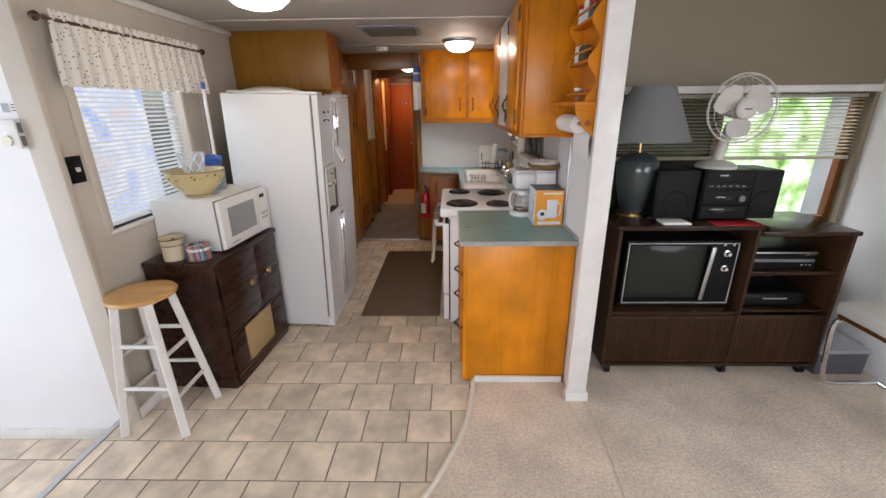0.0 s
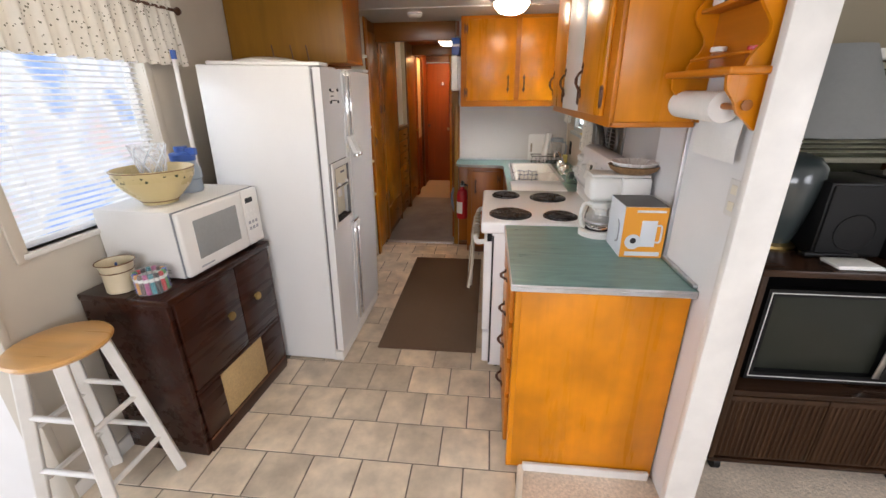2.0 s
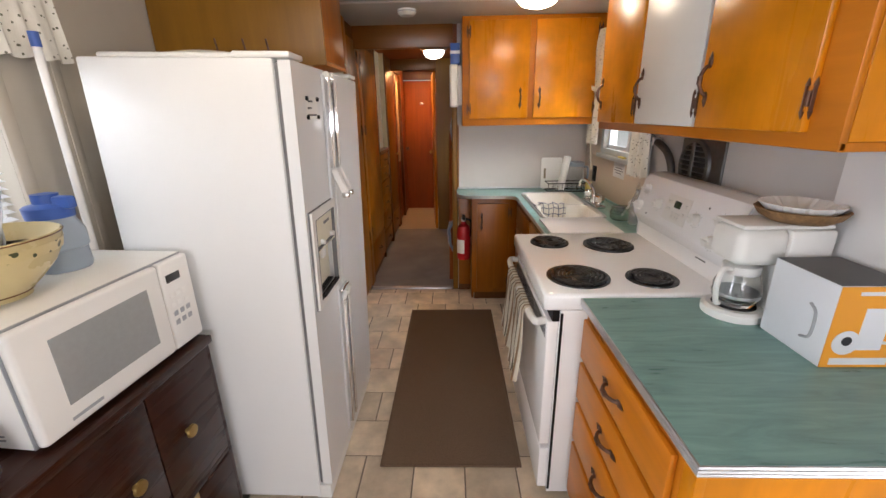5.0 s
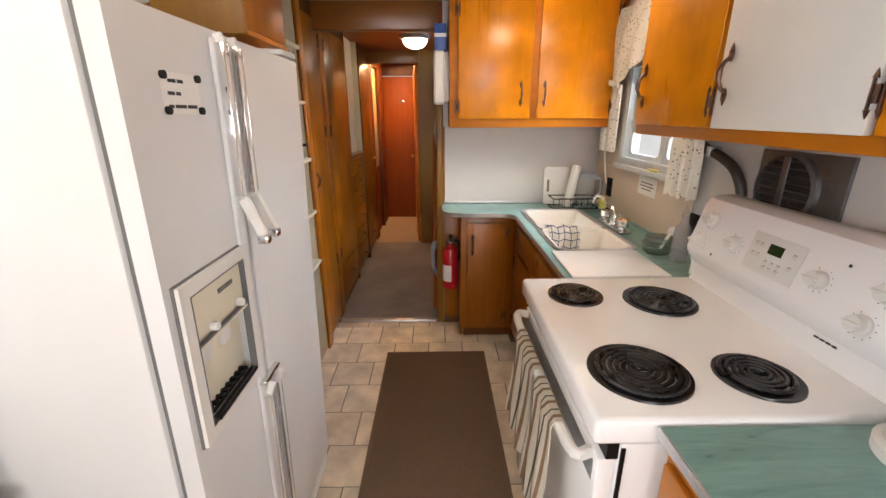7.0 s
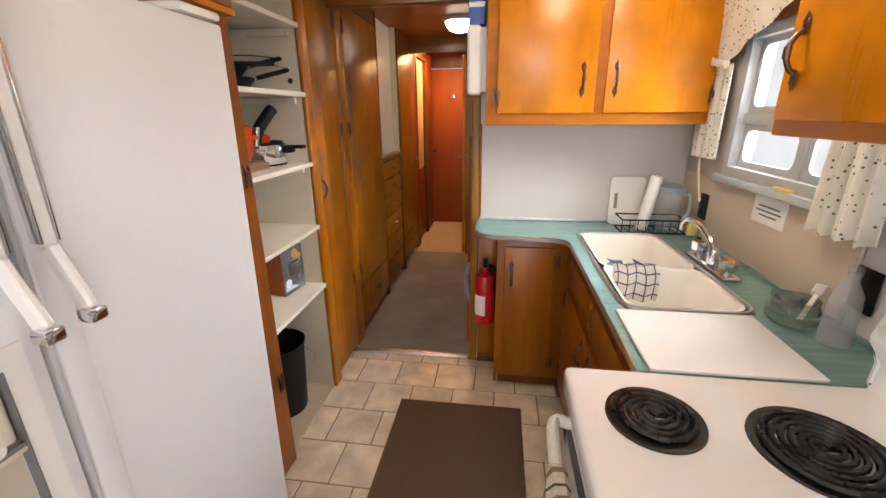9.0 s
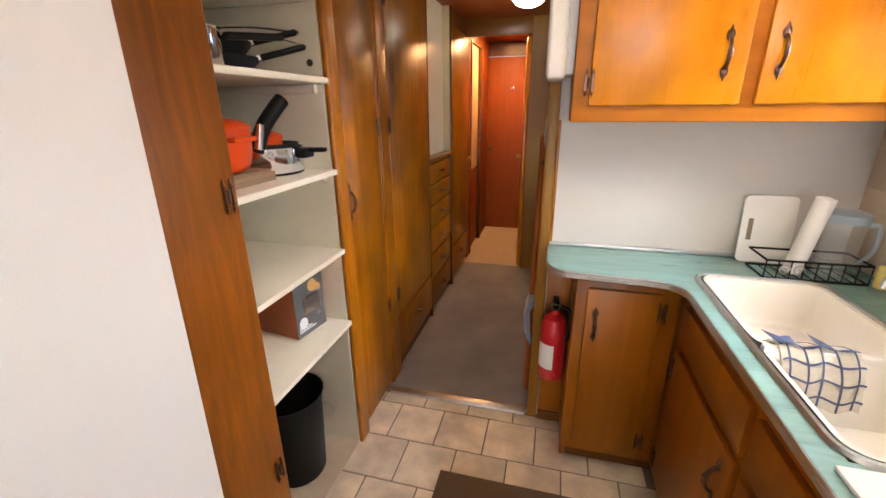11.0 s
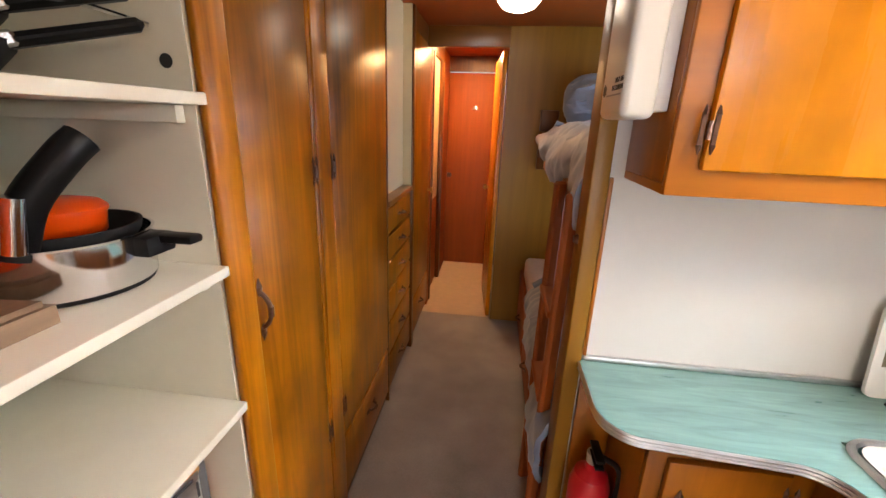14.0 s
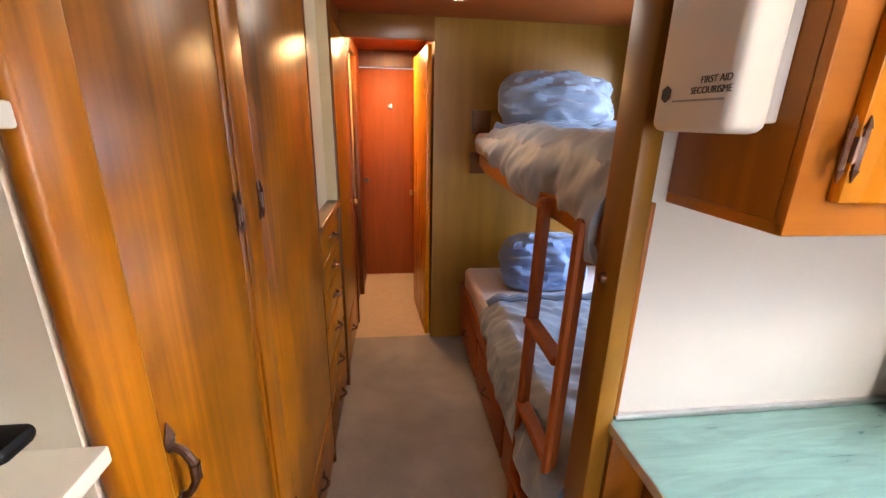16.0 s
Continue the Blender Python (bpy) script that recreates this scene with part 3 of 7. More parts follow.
for i, (a, b, c, d) in enumerate(((4.315, 5.42, 0.93, 1.204), (5.085, 5.42, 1.205, 2.1))):
    structure("trim_splash_%d" % (i + 1), box(WR - 0.004, WR, a, b, c, d, 0.001), M["sinkwall"], "beige splash panel")
structure("trim_window_head", box(WR - 0.014, WR - 0.001, 4.3, 5.08, 1.782, 1.98, 0.003), M["knotty"], "brown wood board over the sink window")
structure("trim_splash_edge", box(WR - 0.006, WR, 4.305, 4.314, 0.93, 1.45, 0.001), M["alu"])

structure("trim_carpet_seam", tube(smooth_path([(0.895, 2.40, 0.0125), (0.903, 2.2, 0.0125), (0.9, 2.03, 0.0125), (0.885, 1.83, 0.0125), (0.86, 1.4, 0.0125), (0.84, 0.6, 0.0125)], 6), 0.0045, 6), M["rug_edge"], "worn brown seam in the carpet")

structure("trim_under_counter", box(-0.20, -0.096, 5.40, 5.419, 0, 0.874, 0.002), M["knotty"], "brown wood panel under the counter end")
structure("baseboard_counter", box(-0.2, -0.096, 5.39, 5.40, 0, 0.05, 0.002), M["jamb"])

# outside
structure("backdrop_yard", box(-6.0, -5.98, -1, 9, -0.6, 5), backdrop("bright_yard", [(0.25, 0.42, 0.85), (0.45, 0.6, 1.0), (1, 1, 1), (0.75, 0.82, 0.95), (0.9, 0.75, 0.72)], 1.0, 1.05), "overexposed yard")
structure("backdrop_trees", box(4.3, 12, 8.5, 8.52, -0.6, 6), backdrop("sunlit_trees", [(0.05, 0.12, 0.03), (0.3, 0.5, 0.14), (0.6, 0.8, 0.42), (0.92, 1, 0.9), (0.75, 0.88, 1.0)], 2.6, 1.8), "sunlit trees, out of focus")
structure("backdrop_side", box(7.0, 7.02, 3.4, 8.4, -0.6, 6), backdrop("bright_leaves", [(0.62, 0.7, 0.62), (0.86, 0.89, 0.86), (0.95, 0.96, 0.95)], 1.5, 0.62), "bright leaves")
structure("backdrop_hedge", box(0.96, 4.29, 8.5, 8.52, -0.6, 6), bpy.data.materials["bright_leaves"], "bright leaves")

# ---- kitchen: the large things ----
def pull_handle(parent, p, along, out, mat=None, size=0.1):
    """A bowed pull with leaf-shaped ends; along and out are unit directions."""
    p, a, o = Vector(p), Vector(along), Vector(out)
    size *= 1.15
    bm = tube(smooth_path([p - a * size * 0.36 + o * 0.004, p - a * size * 0.25 + o * 0.018, p + o * 0.028, p + a * size * 0.25 + o * 0.018, p + a * size * 0.36 + o * 0.004], 4), 0.0056, 8)
    bar(p - a * size * 0.1 + o * 0.0265, p + a * size * 0.1 + o * 0.0265, 0.0075, seg=8, bm=bm)
    s = o.cross(a)
    for k in (-1, 1):
        c = p + a * size * 0.42 * k + o * 0.003
        lathe([(0.0, -0.002), (0.011, 0.0), (0.008, 0.003), (0.0, 0.005)], (0, 0, 0), 10, bm,
              Matrix.Translation(c) @ Matrix((s, a * 1.6, o)).transposed().to_4x4())
        bar(c + a * 0.006 * k, c + a * 0.028 * k, 0.0075, 0.0008, 6, bm)
    return part("handle", bm, mat or M["copper"], parent, "aged copper pull")


def hinge(parent, p, out, side):
    """An H-shaped copper hinge of two leaves with pointed ends round a barrel."""
    p, o, s = Vector(p), Vector(out), Vector(side)
    bm = bmesh.new()
    up = Vector((0, 0, 1))
    bar(p - up * 0.016 + o * 0.003, p + up * 0.016 + o * 0.003, 0.0045, seg=8, bm=bm)
    for k in (-1, 1):
        beam(p + s * 0.011 * k - up * 0.026 + o * 0.0015, p + s * 0.011 * k + up * 0.026 + o * 0.0015, 0.009, 0.003, 0.001, bm)
        for e in (-1, 1):
            bar(p + s * 0.011 * k + up * 0.026 * e + o * 0.0015, p + s * 0.011 * k + up * 0.042 * e + o * 0.001, 0.0055, 0.001, 6, bm)
    return part("hinge", bm, M["copper"], parent)


def fridge():
    x0, x1, y0, y1, top = -1.38, -0.803, 3.262, 4.10, 1.69
    f = thing("refrigerator", -1.1, 3.76, 0, "white side-by-side refrigerator with an ice dispenser", "refrigerator")
    part("body", box(x0, x1, y0, y1, 0.02, top, 0.008), M["fridge"], f)
    part("gasket", box(x1, x1 + 0.014, y0 + 0.012, y1 - 0.012, 0.09, top - 0.012), M["gasket"], f)
    part("base_grille", box(x1 - 0.02, x1 + 0.045, y0 + 0.004, y1 - 0.01, 0.012, 0.08, 0.006), M["plastic"], f)
    part("top_cover", box(x1 - 0.12, x1 + 0.05, y0 + 0.002, y0 + 0.12, top, top + 0.018, 0.006), M["plastic"], f, "hinge cover")
    part("top_cover", box(x1 - 0.12, x1 + 0.05, y1 - 0.12, y1 - 0.002, top, top + 0.018, 0.006), M["plastic"], f, "hinge cover")
    sp, dx0, dx1 = 3.59, x1 + 0.014, -0.752
    # freezer door with the dispenser's recess, built of four blocks
    dy0, dy1, dz0, dz1 = 3.30, 3.545, 0.885, 1.21
    bm = bmesh.new()
    for a, b, c, d in ((y0 + 0.003, dy0, 0.09, top - 0.005), (dy1, sp - 0.004, 0.09, top - 0.005), (dy0, dy1, 0.09, dz0), (dy0, dy1, dz1, top - 0.005)):
        box(dx0, dx1, a, b, c, d, bm=bm)
    bmesh.ops.remove_doubles(bm, verts=bm.verts, dist=1e-5)
    door = part("freezer_door", bm, M["fridge"], f)
    part("fresh_door", box(dx0, dx1, sp + 0.004, y1 - 0.003, 0.09, top - 0.005, 0.008), M["fridge"], f)
    # dispenser
    part("dispenser_frame", framed(dx1 - 0.004, dx1 + 0.014, dy0 - 0.014, dy1 + 0.014, dz0 - 0.014, dz1 + 0.014, (dy0 + 0.016, dy1 - 0.016, dz0 + 0.016, dz1 - 0.016), "y"), M["plastic"], door, "white trim frame")
    # thin dark frame draws the shadow line round the dispenser trim
    part("dispenser_outline", framed(dx1 - 0.003, dx1 + 0.006, dy0 - 0.0165, dy1 + 0.0165, dz0 - 0.0165, dz1 + 0.0165, (dy0, dy1, dz0, dz1), "y"), M["gasket"], door)
    part("inner_outline", framed(dx1 - 0.002, dx1 + 0.0155, dy0 + 0.0145, dy1 - 0.0145, dz0 + 0.0145, dz1 - 0.0145, (dy0 + 0.0165, dy1 - 0.0165, dz0 + 0.0165, dz1 - 0.0165), "y"), M["gasket"], door)
    part("dispenser_back", box(dx0 + 0.002, dx0 + 0.012, dy0, dy1, dz0, dz1), M["almond"], door)
    part("control_panel", box(dx1 - 0.02, dx1 + 0.006, dy0 + 0.018, dy1 - 0.018, dz1 - 0.12, dz1 - 0.018, 0.006), M["almond"], door)
    part("divider", box(dx1 - 0.02, dx1 + 0.011, dy0 + 0.01, dy1 - 0.01, dz1 - 0.138, dz1 - 0.122, 0.004), M["almond"], door)
    for y in (dy0 + 0.08, dy1 - 0.08):
        part("lever", box(dx1 - 0.04, dx1 - 0.012, y - 0.022, y + 0.022, dz1 - 0.2, dz1 - 0.145, 0.01), M["plastic"], door)
    for y in (dy0 + 0.08, dy1 - 0.05):
        part("knob", bar((dx1, y, dz1 - 0.11), (dx1 + 0.02, y, dz1 - 0.11), 0.011, 0.009, 14), M["plastic"], door)
    for a, b, c, d in ((dy0 + 0.012, dy1 - 0.012, dz1 - 0.128, dz1 - 0.122), (dy0 + 0.012, dy1 - 0.012, dz1 - 0.018, dz1 - 0.015)):
        part("panel_line", box(dx1 + 0.004, dx1 + 0.0125, a, b, c, d), M["gasket"], door)
    part("nameplate", box(dx1 + 0.005, dx1 + 0.008, dy0 + 0.12, dy0 + 0.18, dz1 - 0.055, dz1 - 0.045), M["gasket"], door)
    grid = bmesh.new()
    for i in range(9):
        y = dy0 + 0.035 + i * (dy1 - dy0 - 0.07) / 8
        box(dx0 + 0.012, dx1 - 0.004, y - 0.004, y + 0.004, dz0 + 0.018, dz0 + 0.026, bm=grid)
    for i in range(4):
        x = dx0 + 0.018 + i * 0.013
        box(x - 0.002, x + 0.002, dy0 + 0.03, dy1 - 0.03, dz0 + 0.0185, dz0 + 0.0255, bm=grid)
    part("drip_grille", grid, M["black"], door)
    # slim full-height grips along the split, edged in chrome and kinked out at the middle
    for y, k in ((sp - 0.03, -1), (sp + 0.03, 1)):
        p = [(dx1 + 0.012, y, top - 0.01), (dx1 + 0.02, y, top - 0.05), (dx1 + 0.02, y, 1.335), (dx1 + 0.058, y, 1.245)]
        bm = bmesh.new()
        for a, b in zip(p[:-1], p[1:-1]):
            beam(a, b, 0.012, 0.02, 0.003, bm)
        beam(p[2], p[3], 0.014, 0.026, 0.004, bm)
        h = part("handle", bm, M["plastic"], f, "white grip with chrome edges")
        for e in (-1, 1):
            part("chrome_edge", box(dx1 + 0.006, dx1 + 0.0275, y + e * 0.0112 - 0.0014, y + e * 0.0112 + 0.0014, 1.34, top - 0.03, 0.0005), M["chrome"], h)
        part("handle_tip", box(dx1 + 0.046, dx1 + 0.072, y - 0.013, y + 0.013, 1.226, 1.246, 0.004), M["chrome"], f)
        bm = bmesh.new()
        p = [(dx1 + 0.034, y, 0.83), (dx1 + 0.02, y, 0.79), (dx1 + 0.02, y, 0.15)]
        for a, b in zip(p, p[1:]):
            beam(a, b, 0.012, 0.018, 0.003, bm)
        h = part("lower_handle", bm, M["plastic"], f)
        for e in (-1, 1):
            part("chrome_edge", box(dx1 + 0.006, dx1 + 0.0275, y + e * 0.0102 - 0.0014, y + e * 0.0102 + 0.0014, 0.16, 0.79, 0.0005), M["chrome"], h)
        part("strip", box(dx1, dx1 + 0.01, y - 0.02, y + 0.02, 0.12, top - 0.02, 0.004), M["fridge"], f)
    part("mid_bracket", box(dx1, dx1 + 0.026, sp - 0.05, sp + 0.05, 0.828, 0.842, 0.005), M["chrome"], f)
    f.rotation_euler[1] = radians(1.5)  # it stands a little out of plumb
    return f


fridge()


def sideboard():
    x0, x1, y0, y1, top = -1.525, -1.11, 2.53, 3.23, 0.81
    s = thing("sideboard", -1.3, 2.88, 0, "dark cherry lacquered sideboard with a cane panel, edges worn", "sideboard")
    part("top", box(x0, x1 + 0.006, y0 - 0.006, y1, top - 0.03, top, 0.006), M["sideb"], s)
    for y in (y0, y1 - 0.025):
        part("side_panel", box(x0, x1 - 0.012, y, y + 0.025, 0.0, top - 0.03, 0.004), M["sideb"], s)
    part("back", box(x0, x0 + 0.012, y0 + 0.025, y1 - 0.025, 0.04, top - 0.03), M["sideb"], s)
    part("middle_rail", box(x1 - 0.03, x1 - 0.006, y0 + 0.025, y1 - 0.025, 0.325, 0.345, 0.003), M["sideb"], s)
    part("plinth", box(x1 - 0.03, x1 - 0.002, y0 + 0.025, y1 - 0.025, 0.0, 0.075, 0.004), M["sideb"], s)
    part("worn_edge", box(x1 - 0.004, x1 + 0.001, y0 + 0.03, y1 - 0.03, 0.066, 0.078, 0.002), M["sideb_edge"], s, "chipped lower edge")
    ym = y0 + 0.40
    for a, b, h in ((y0 + 0.028, ym - 0.002, ym - 0.1), (ym + 0.002, y1 - 0.028, ym + 0.11)):
        d = part("door", box(x1 - 0.022, x1 - 0.002, a, b, 0.35, top - 0.034, 0.004), M["sideb"], s)
        k = bar((x1 - 0.002, h, 0.57), (x1 + 0.012, h, 0.57), 0.008, 0.008, 12)
        lathe([(0.012, 0.0), (0.022, 0.004), (0.02, 0.012), (0.0, 0.015)], (x1 + 0.01, h, 0.57), 18, k, Matrix.Rotation(radians(90), 4, "Y"))
        part("knob", k, M["brass"], d, "dull brass knob")
    part("cane_panel", box(x1 - 0.02, x1 - 0.008, y0 + 0.17, y1 - 0.2, 0.078, 0.322, 0.002), M["cane"], s, "tan woven cane panel")
    s.rotation_euler[2] = radians(-3.5)
    for a, b in ((y0 + 0.028, y0 + 0.17), (y1 - 0.2, y1 - 0.028)):
        part("lower_panel", box(x1 - 0.022, x1 - 0.004, a, b, 0.078, 0.322, 0.003), M["sideb"], s)


sideboard()


def drawer_front(parent, x, y0, y1, z0, z1, out=-1, mat=None, handle=True, name="drawer"):
    d = part(name, box(min(x, x + out * 0.018), max(x, x + out * 0.018), y0, y1, z0, z1, 0.006), mat or M["honey_y"], parent)
    if handle:
        pull_handle(d, (x + out * 0.018, (y0 + y1) / 2, (z0 + z1) / 2), (0, 1, 0), (out, 0, 0))
    return d


def base_end_cabinet():
    c = thing("drawer_cabinet", 0.5, 2.93, 0, "honey-varnished birch drawer cabinet with a plain end panel", "cabinet")
    part("end_panel", box(0.235, 0.825, 2.60, 2.618, 0.012, 0.886, 0.002), M["honey"], c, "blotchy birch plywood end")
    part("face_frame", box(0.218, 0.235, 2.602, 3.262, 0.06, 0.886, 0.002), M["honey_y"], c)
    part("corner_stile", box(0.214, 0.236, 2.598, 2.64, 0.012, 0.886, 0.003), M["honey"], c)
    part("back", box(0.80, 0.82, 2.62, 3.26, 0.02, 0.87), M["honey"], c)
    part("toe_board", box(0.27, 0.29, 2.62, 3.262, 0.0, 0.06), M["jamb"], c)
    part("far_panel", box(0.236, 0.80, 3.245, 3.262, 0.02, 0.87), M["honey"], c)
    for z0, z1 in ((0.70, 0.85), (0.53, 0.68), (0.35, 0.51), (0.09, 0.33)):
        drawer_front(c, 0.217, 2.66, 3.245, z0, z1)


base_end_cabinet()


def edged_top(name, outline, run, label):
    """A laminate worktop with a ribbed metal edge along the run of (x, y)."""
    t = thing(name, outline[0][0], outline[0][1], 0.875, label, "countertop")
    part("surface", slab(outline, 0.888, 0.915, 0.002), M["green"], t)
    bm = bmesh.new()
    for z, r in ((0.9095, 0.0052), (0.9, 0.0044), (0.892, 0.0042)):
        tube([(x, y, z) for x, y in run], r, 6, bm)
    part("metal_edge", bm, M["alu"], t, "ribbed aluminium edging")
    return t


edged_top("countertop", [(0.195, 2.572), (0.828, 2.572), (0.828, 3.268), (0.195, 3.268)], [(0.195, 3.268), (0.195, 2.572), (0.826, 2.572)], "green wood-grain laminate countertop with metal edging")
structure("trim_counter_back", box(0.815, 0.832, 2.59, 3.26, 0.916, 0.93, 0.003), M["alu"])
structure("trim_panel_edge", box(0.818, 0.834, 2.865, 2.885, 0.93, 1.45, 0.003), M["alu"], "aluminium panel edge strip")


def spiral(cx, cy, z, r0, r1, turns):
    n = int(turns * 26)
    return [(cx + (r0 + (r1 - r0) * i / n) * math.cos(i / n * turns * 2 * math.pi), cy + (r0 + (r1 - r0) * i / n) * math.sin(i / n * turns * 2 * math.pi), z) for i in range(n + 1)]


def stove():
    x0, x1, y0, y1, top = 0.10, 0.80, 3.275, 4.025, 0.925
    s = thing("stove", 0.45, 3.65, 0, "white electric range with four black coil burners", "stove")
    part("body", box(x0 + 0.03, x1, y0 + 0.006, y1 - 0.006, 0.03, 0.86, 0.004), M["enamel"], s)
    part("cooktop", box(x0 - 0.03, x1 + 0.02, y0, y1, 0.86, top, 0.014, 3), M["enamel"], s)
    for y in (y0 + 0.06, y1 - 0.06):
        part("foot", bar((x0 + 0.08, y, 0), (x0 + 0.08, y, 0.04), 0.02), M["black"], s)
    d = part("oven_door", box(x0 - 0.012, x0 + 0.03, y0 + 0.012, y1 - 0.012, 0.27, 0.815, 0.008), M["enamel"], s)
    for i in range(7):
        part("vent_line", box(x0 - 0.0135, x0 - 0.0115, y0 + 0.03, y1 - 0.03, 0.742 + i * 0.008, 0.745 + i * 0.008), M["gasket"], d)
    part("door_gap", box(x0 + 0.005, x0 + 0.03, y0 + 0.012, y1 - 0.012, 0.815, 0.86), M["black"], s)
    part("handle", tube(smooth_path([(x0 - 0.01, y0 + 0.05, 0.80), (x0 - 0.055, y0 + 0.07, 0.80), (x0 - 0.06, 3.65, 0.80), (x0 - 0.055, y1 - 0.07, 0.80), (x0 - 0.01, y1 - 0.05, 0.80)], 5), 0.014, 10), M["plastic"], d, "white bar handle")
    part("lower_drawer", box(x0 - 0.008, x0 + 0.03, y0 + 0.012, y1 - 0.012, 0.05, 0.25, 0.006), M["enamel"], s)
    part("side_gap", box(x0 + 0.031, x0 + 0.04, y0 + 0.003, y0 + 0.007, 0.05, 0.85), M["black"], s)
    # backguard, leaning back, with a rounded top
    prof = [(0.69, top - 0.005), (0.699, top + 0.012), (0.701, top + 0.062), (0.666, top + 0.112), (0.664, top + 0.128), (0.702, top + 0.275), (0.718, top + 0.3), (0.745, top + 0.311), (0.80, top + 0.311), (0.83, top + 0.295), (0.83, top - 0.005)]
    bm = bmesh.new()
    for y in (y0 + 0.004, y1 - 0.004):
        bm.faces.new([bm.verts.new((x, y, z)) for x, z in prof])
    vs = bm.verts[:]
    n = len(prof)
    for i in range(n):
        bm.faces.new((vs[i], vs[(i + 1) % n], vs[n + (i + 1) % n], vs[n + i]))
    bmesh.ops.bevel(bm, geom=[e for e in bm.edges if abs(e.verts[0].co.y - e.verts[1].co.y) < 1e-6], offset=0.006, segments=2, affect="EDGES")
    g = part("backguard", bm, M["enamel"], s)

    def face(y, k):
        """A spot on the leaning panel; k runs from its lower to its upper edge."""
        return (0.6635 + 0.0375 * k, y, top + 0.128 + 0.147 * k)
    tilt = Matrix.Rotation(radians(-90 + 14.3), 4, "Y")
    for y, k in ((3.945, 0.74), (3.965, 0.2), (3.81, 0.46), (3.517, 0.46), (3.366, 0.66), (3.385, 0.12)):
        ring = bmesh.new()
        for i in range(11):
            a = radians(-60 + i * 30)
            merge(ring, box(-0.0006, 0.0006, 0.0285, 0.032, 0, 0.0006), Matrix.Translation(face(y, k)) @ tilt @ Matrix.Rotation(a, 4, "Z"))
        part("dial_marks", ring, M["gasket"], g)
        bm = lathe([(0.0235, 0.0), (0.0235, 0.007), (0.02, 0.011), (0.0185, 0.026), (0.0, 0.028)], face(y, k), 24, None, tilt)
        merge(bm, box(-0.0035, 0.0035, -0.018, 0.018, 0.022, 0.034, 0.002), Matrix.Translation(face(y, k)) @ tilt)
        part("knob", bm, M["plastic"], g, "white control knob")
    for y, k in ((3.885, 0.05), (3.47, 0.83)):
        part("indicator", lathe([(0.004, 0), (0.004, 0.001), (0, 0.0012)], face(y, k), 12, None, tilt), M["ink"], g)
    on = Matrix.Translation(face(3.665, 0.5)) @ tilt
    part("clock_panel", merge(bmesh.new(), box(-0.055, 0.055, -0.088, 0.088, 0, 0.0022, 0.001), on), M["plastic"], g)
    part("display", merge(bmesh.new(), box(0.005, 0.034, -0.026, 0.022, 0.0022, 0.0035, 0.0005), on), M["display"], g, "dark green clock display")
    for a, b in ((-0.062, 0.02), (-0.062, -0.015), (0.05, 0.02), (0.05, -0.01), (0.068, 0.02), (0.068, -0.01), (-0.03, -0.022), (-0.008, -0.022), (0.014, -0.022), (-0.03, -0.038), (-0.008, -0.038), (0.014, -0.038)):
        part("button", merge(bmesh.new(), box(b - 0.0045, b + 0.0045, a - 0.007, a + 0.007, 0.0022, 0.0036, 0.001), on), M["trim"], g)
        part("button_mark", merge(bmesh.new(), box(b + 0.0062, b + 0.0078, a - 0.006, a + 0.006, 0.0022, 0.0026), on), M["gasket"], g)
    for i in range(4):
        part("lettering", box(0.6975, 0.7005, 3.446 + i * 0.016, 3.458 + i * 0.016, top + 0.048, top + 0.052), M["ink"], g, "short dark printed mark")
    # burners: drip pan, trim ring, coil
    for cx, cy, r in ((0.228, 3.435, 0.095), (0.217, 3.865, 0.068), (0.493, 3.41, 0.07), (0.477, 3.815, 0.09)):
        pan = part("burner", lathe([(r + 0.022, top - 0.0005), (r + 0.021, top + 0.005), (r + 0.012, top + 0.005), (r * 0.8, top - 0.001), (0.0, top - 0.0015)], (cx, cy, 0), 40), M["pan"], s, "black drip pan")
        part("coil", tube(spiral(cx, cy, top + 0.009, 0.012, r + 0.008, 4.5 if r < 0.08 else 6.0), 0.0056, 6), M["coil"], pan)
        bm = bmesh.new()
        for a in (0, 120, 240):
            beam((cx, cy, top + 0.005), (cx + r * math.cos(radians(a)), cy + r * math.sin(radians(a)), top + 0.005), 0.004, 0.004, 0.0, bm)
        part("support", bm, M["coil"], pan)
    return s


stove()


def cupboard_door(parent, plane, a0, a1, z0, z1, axis, out, mat, handle=None, hinges=None, thick=0.019, name="door"):
    """A slab door on a face frame. axis: the way it runs; out: the way it faces."""
    lo, hi = sorted((plane, plane + out * thick))
    if axis == "y":
        bm = box(lo, hi, a0, a1, z0, z1, 0.005)
        at = lambda a, z: (plane + out * thick, a, z)
        o, s = (out, 0, 0), (0, 1, 0)
    else:
        bm = box(a0, a1, lo, hi, z0, z1, 0.005)
        at = lambda a, z: (a, plane + out * thick, z)
        o, s = (0, out, 0), (1, 0, 0)
    d = part(name, bm, mat, parent)
    if handle:
        pull_handle(d, at(*handle), (0, 0, 1), o)
    if hinges is not None:
        for z in (z0 + 0.07, z1 - 0.07):
            hinge(d, at(hinges, z), o, s)
    return d


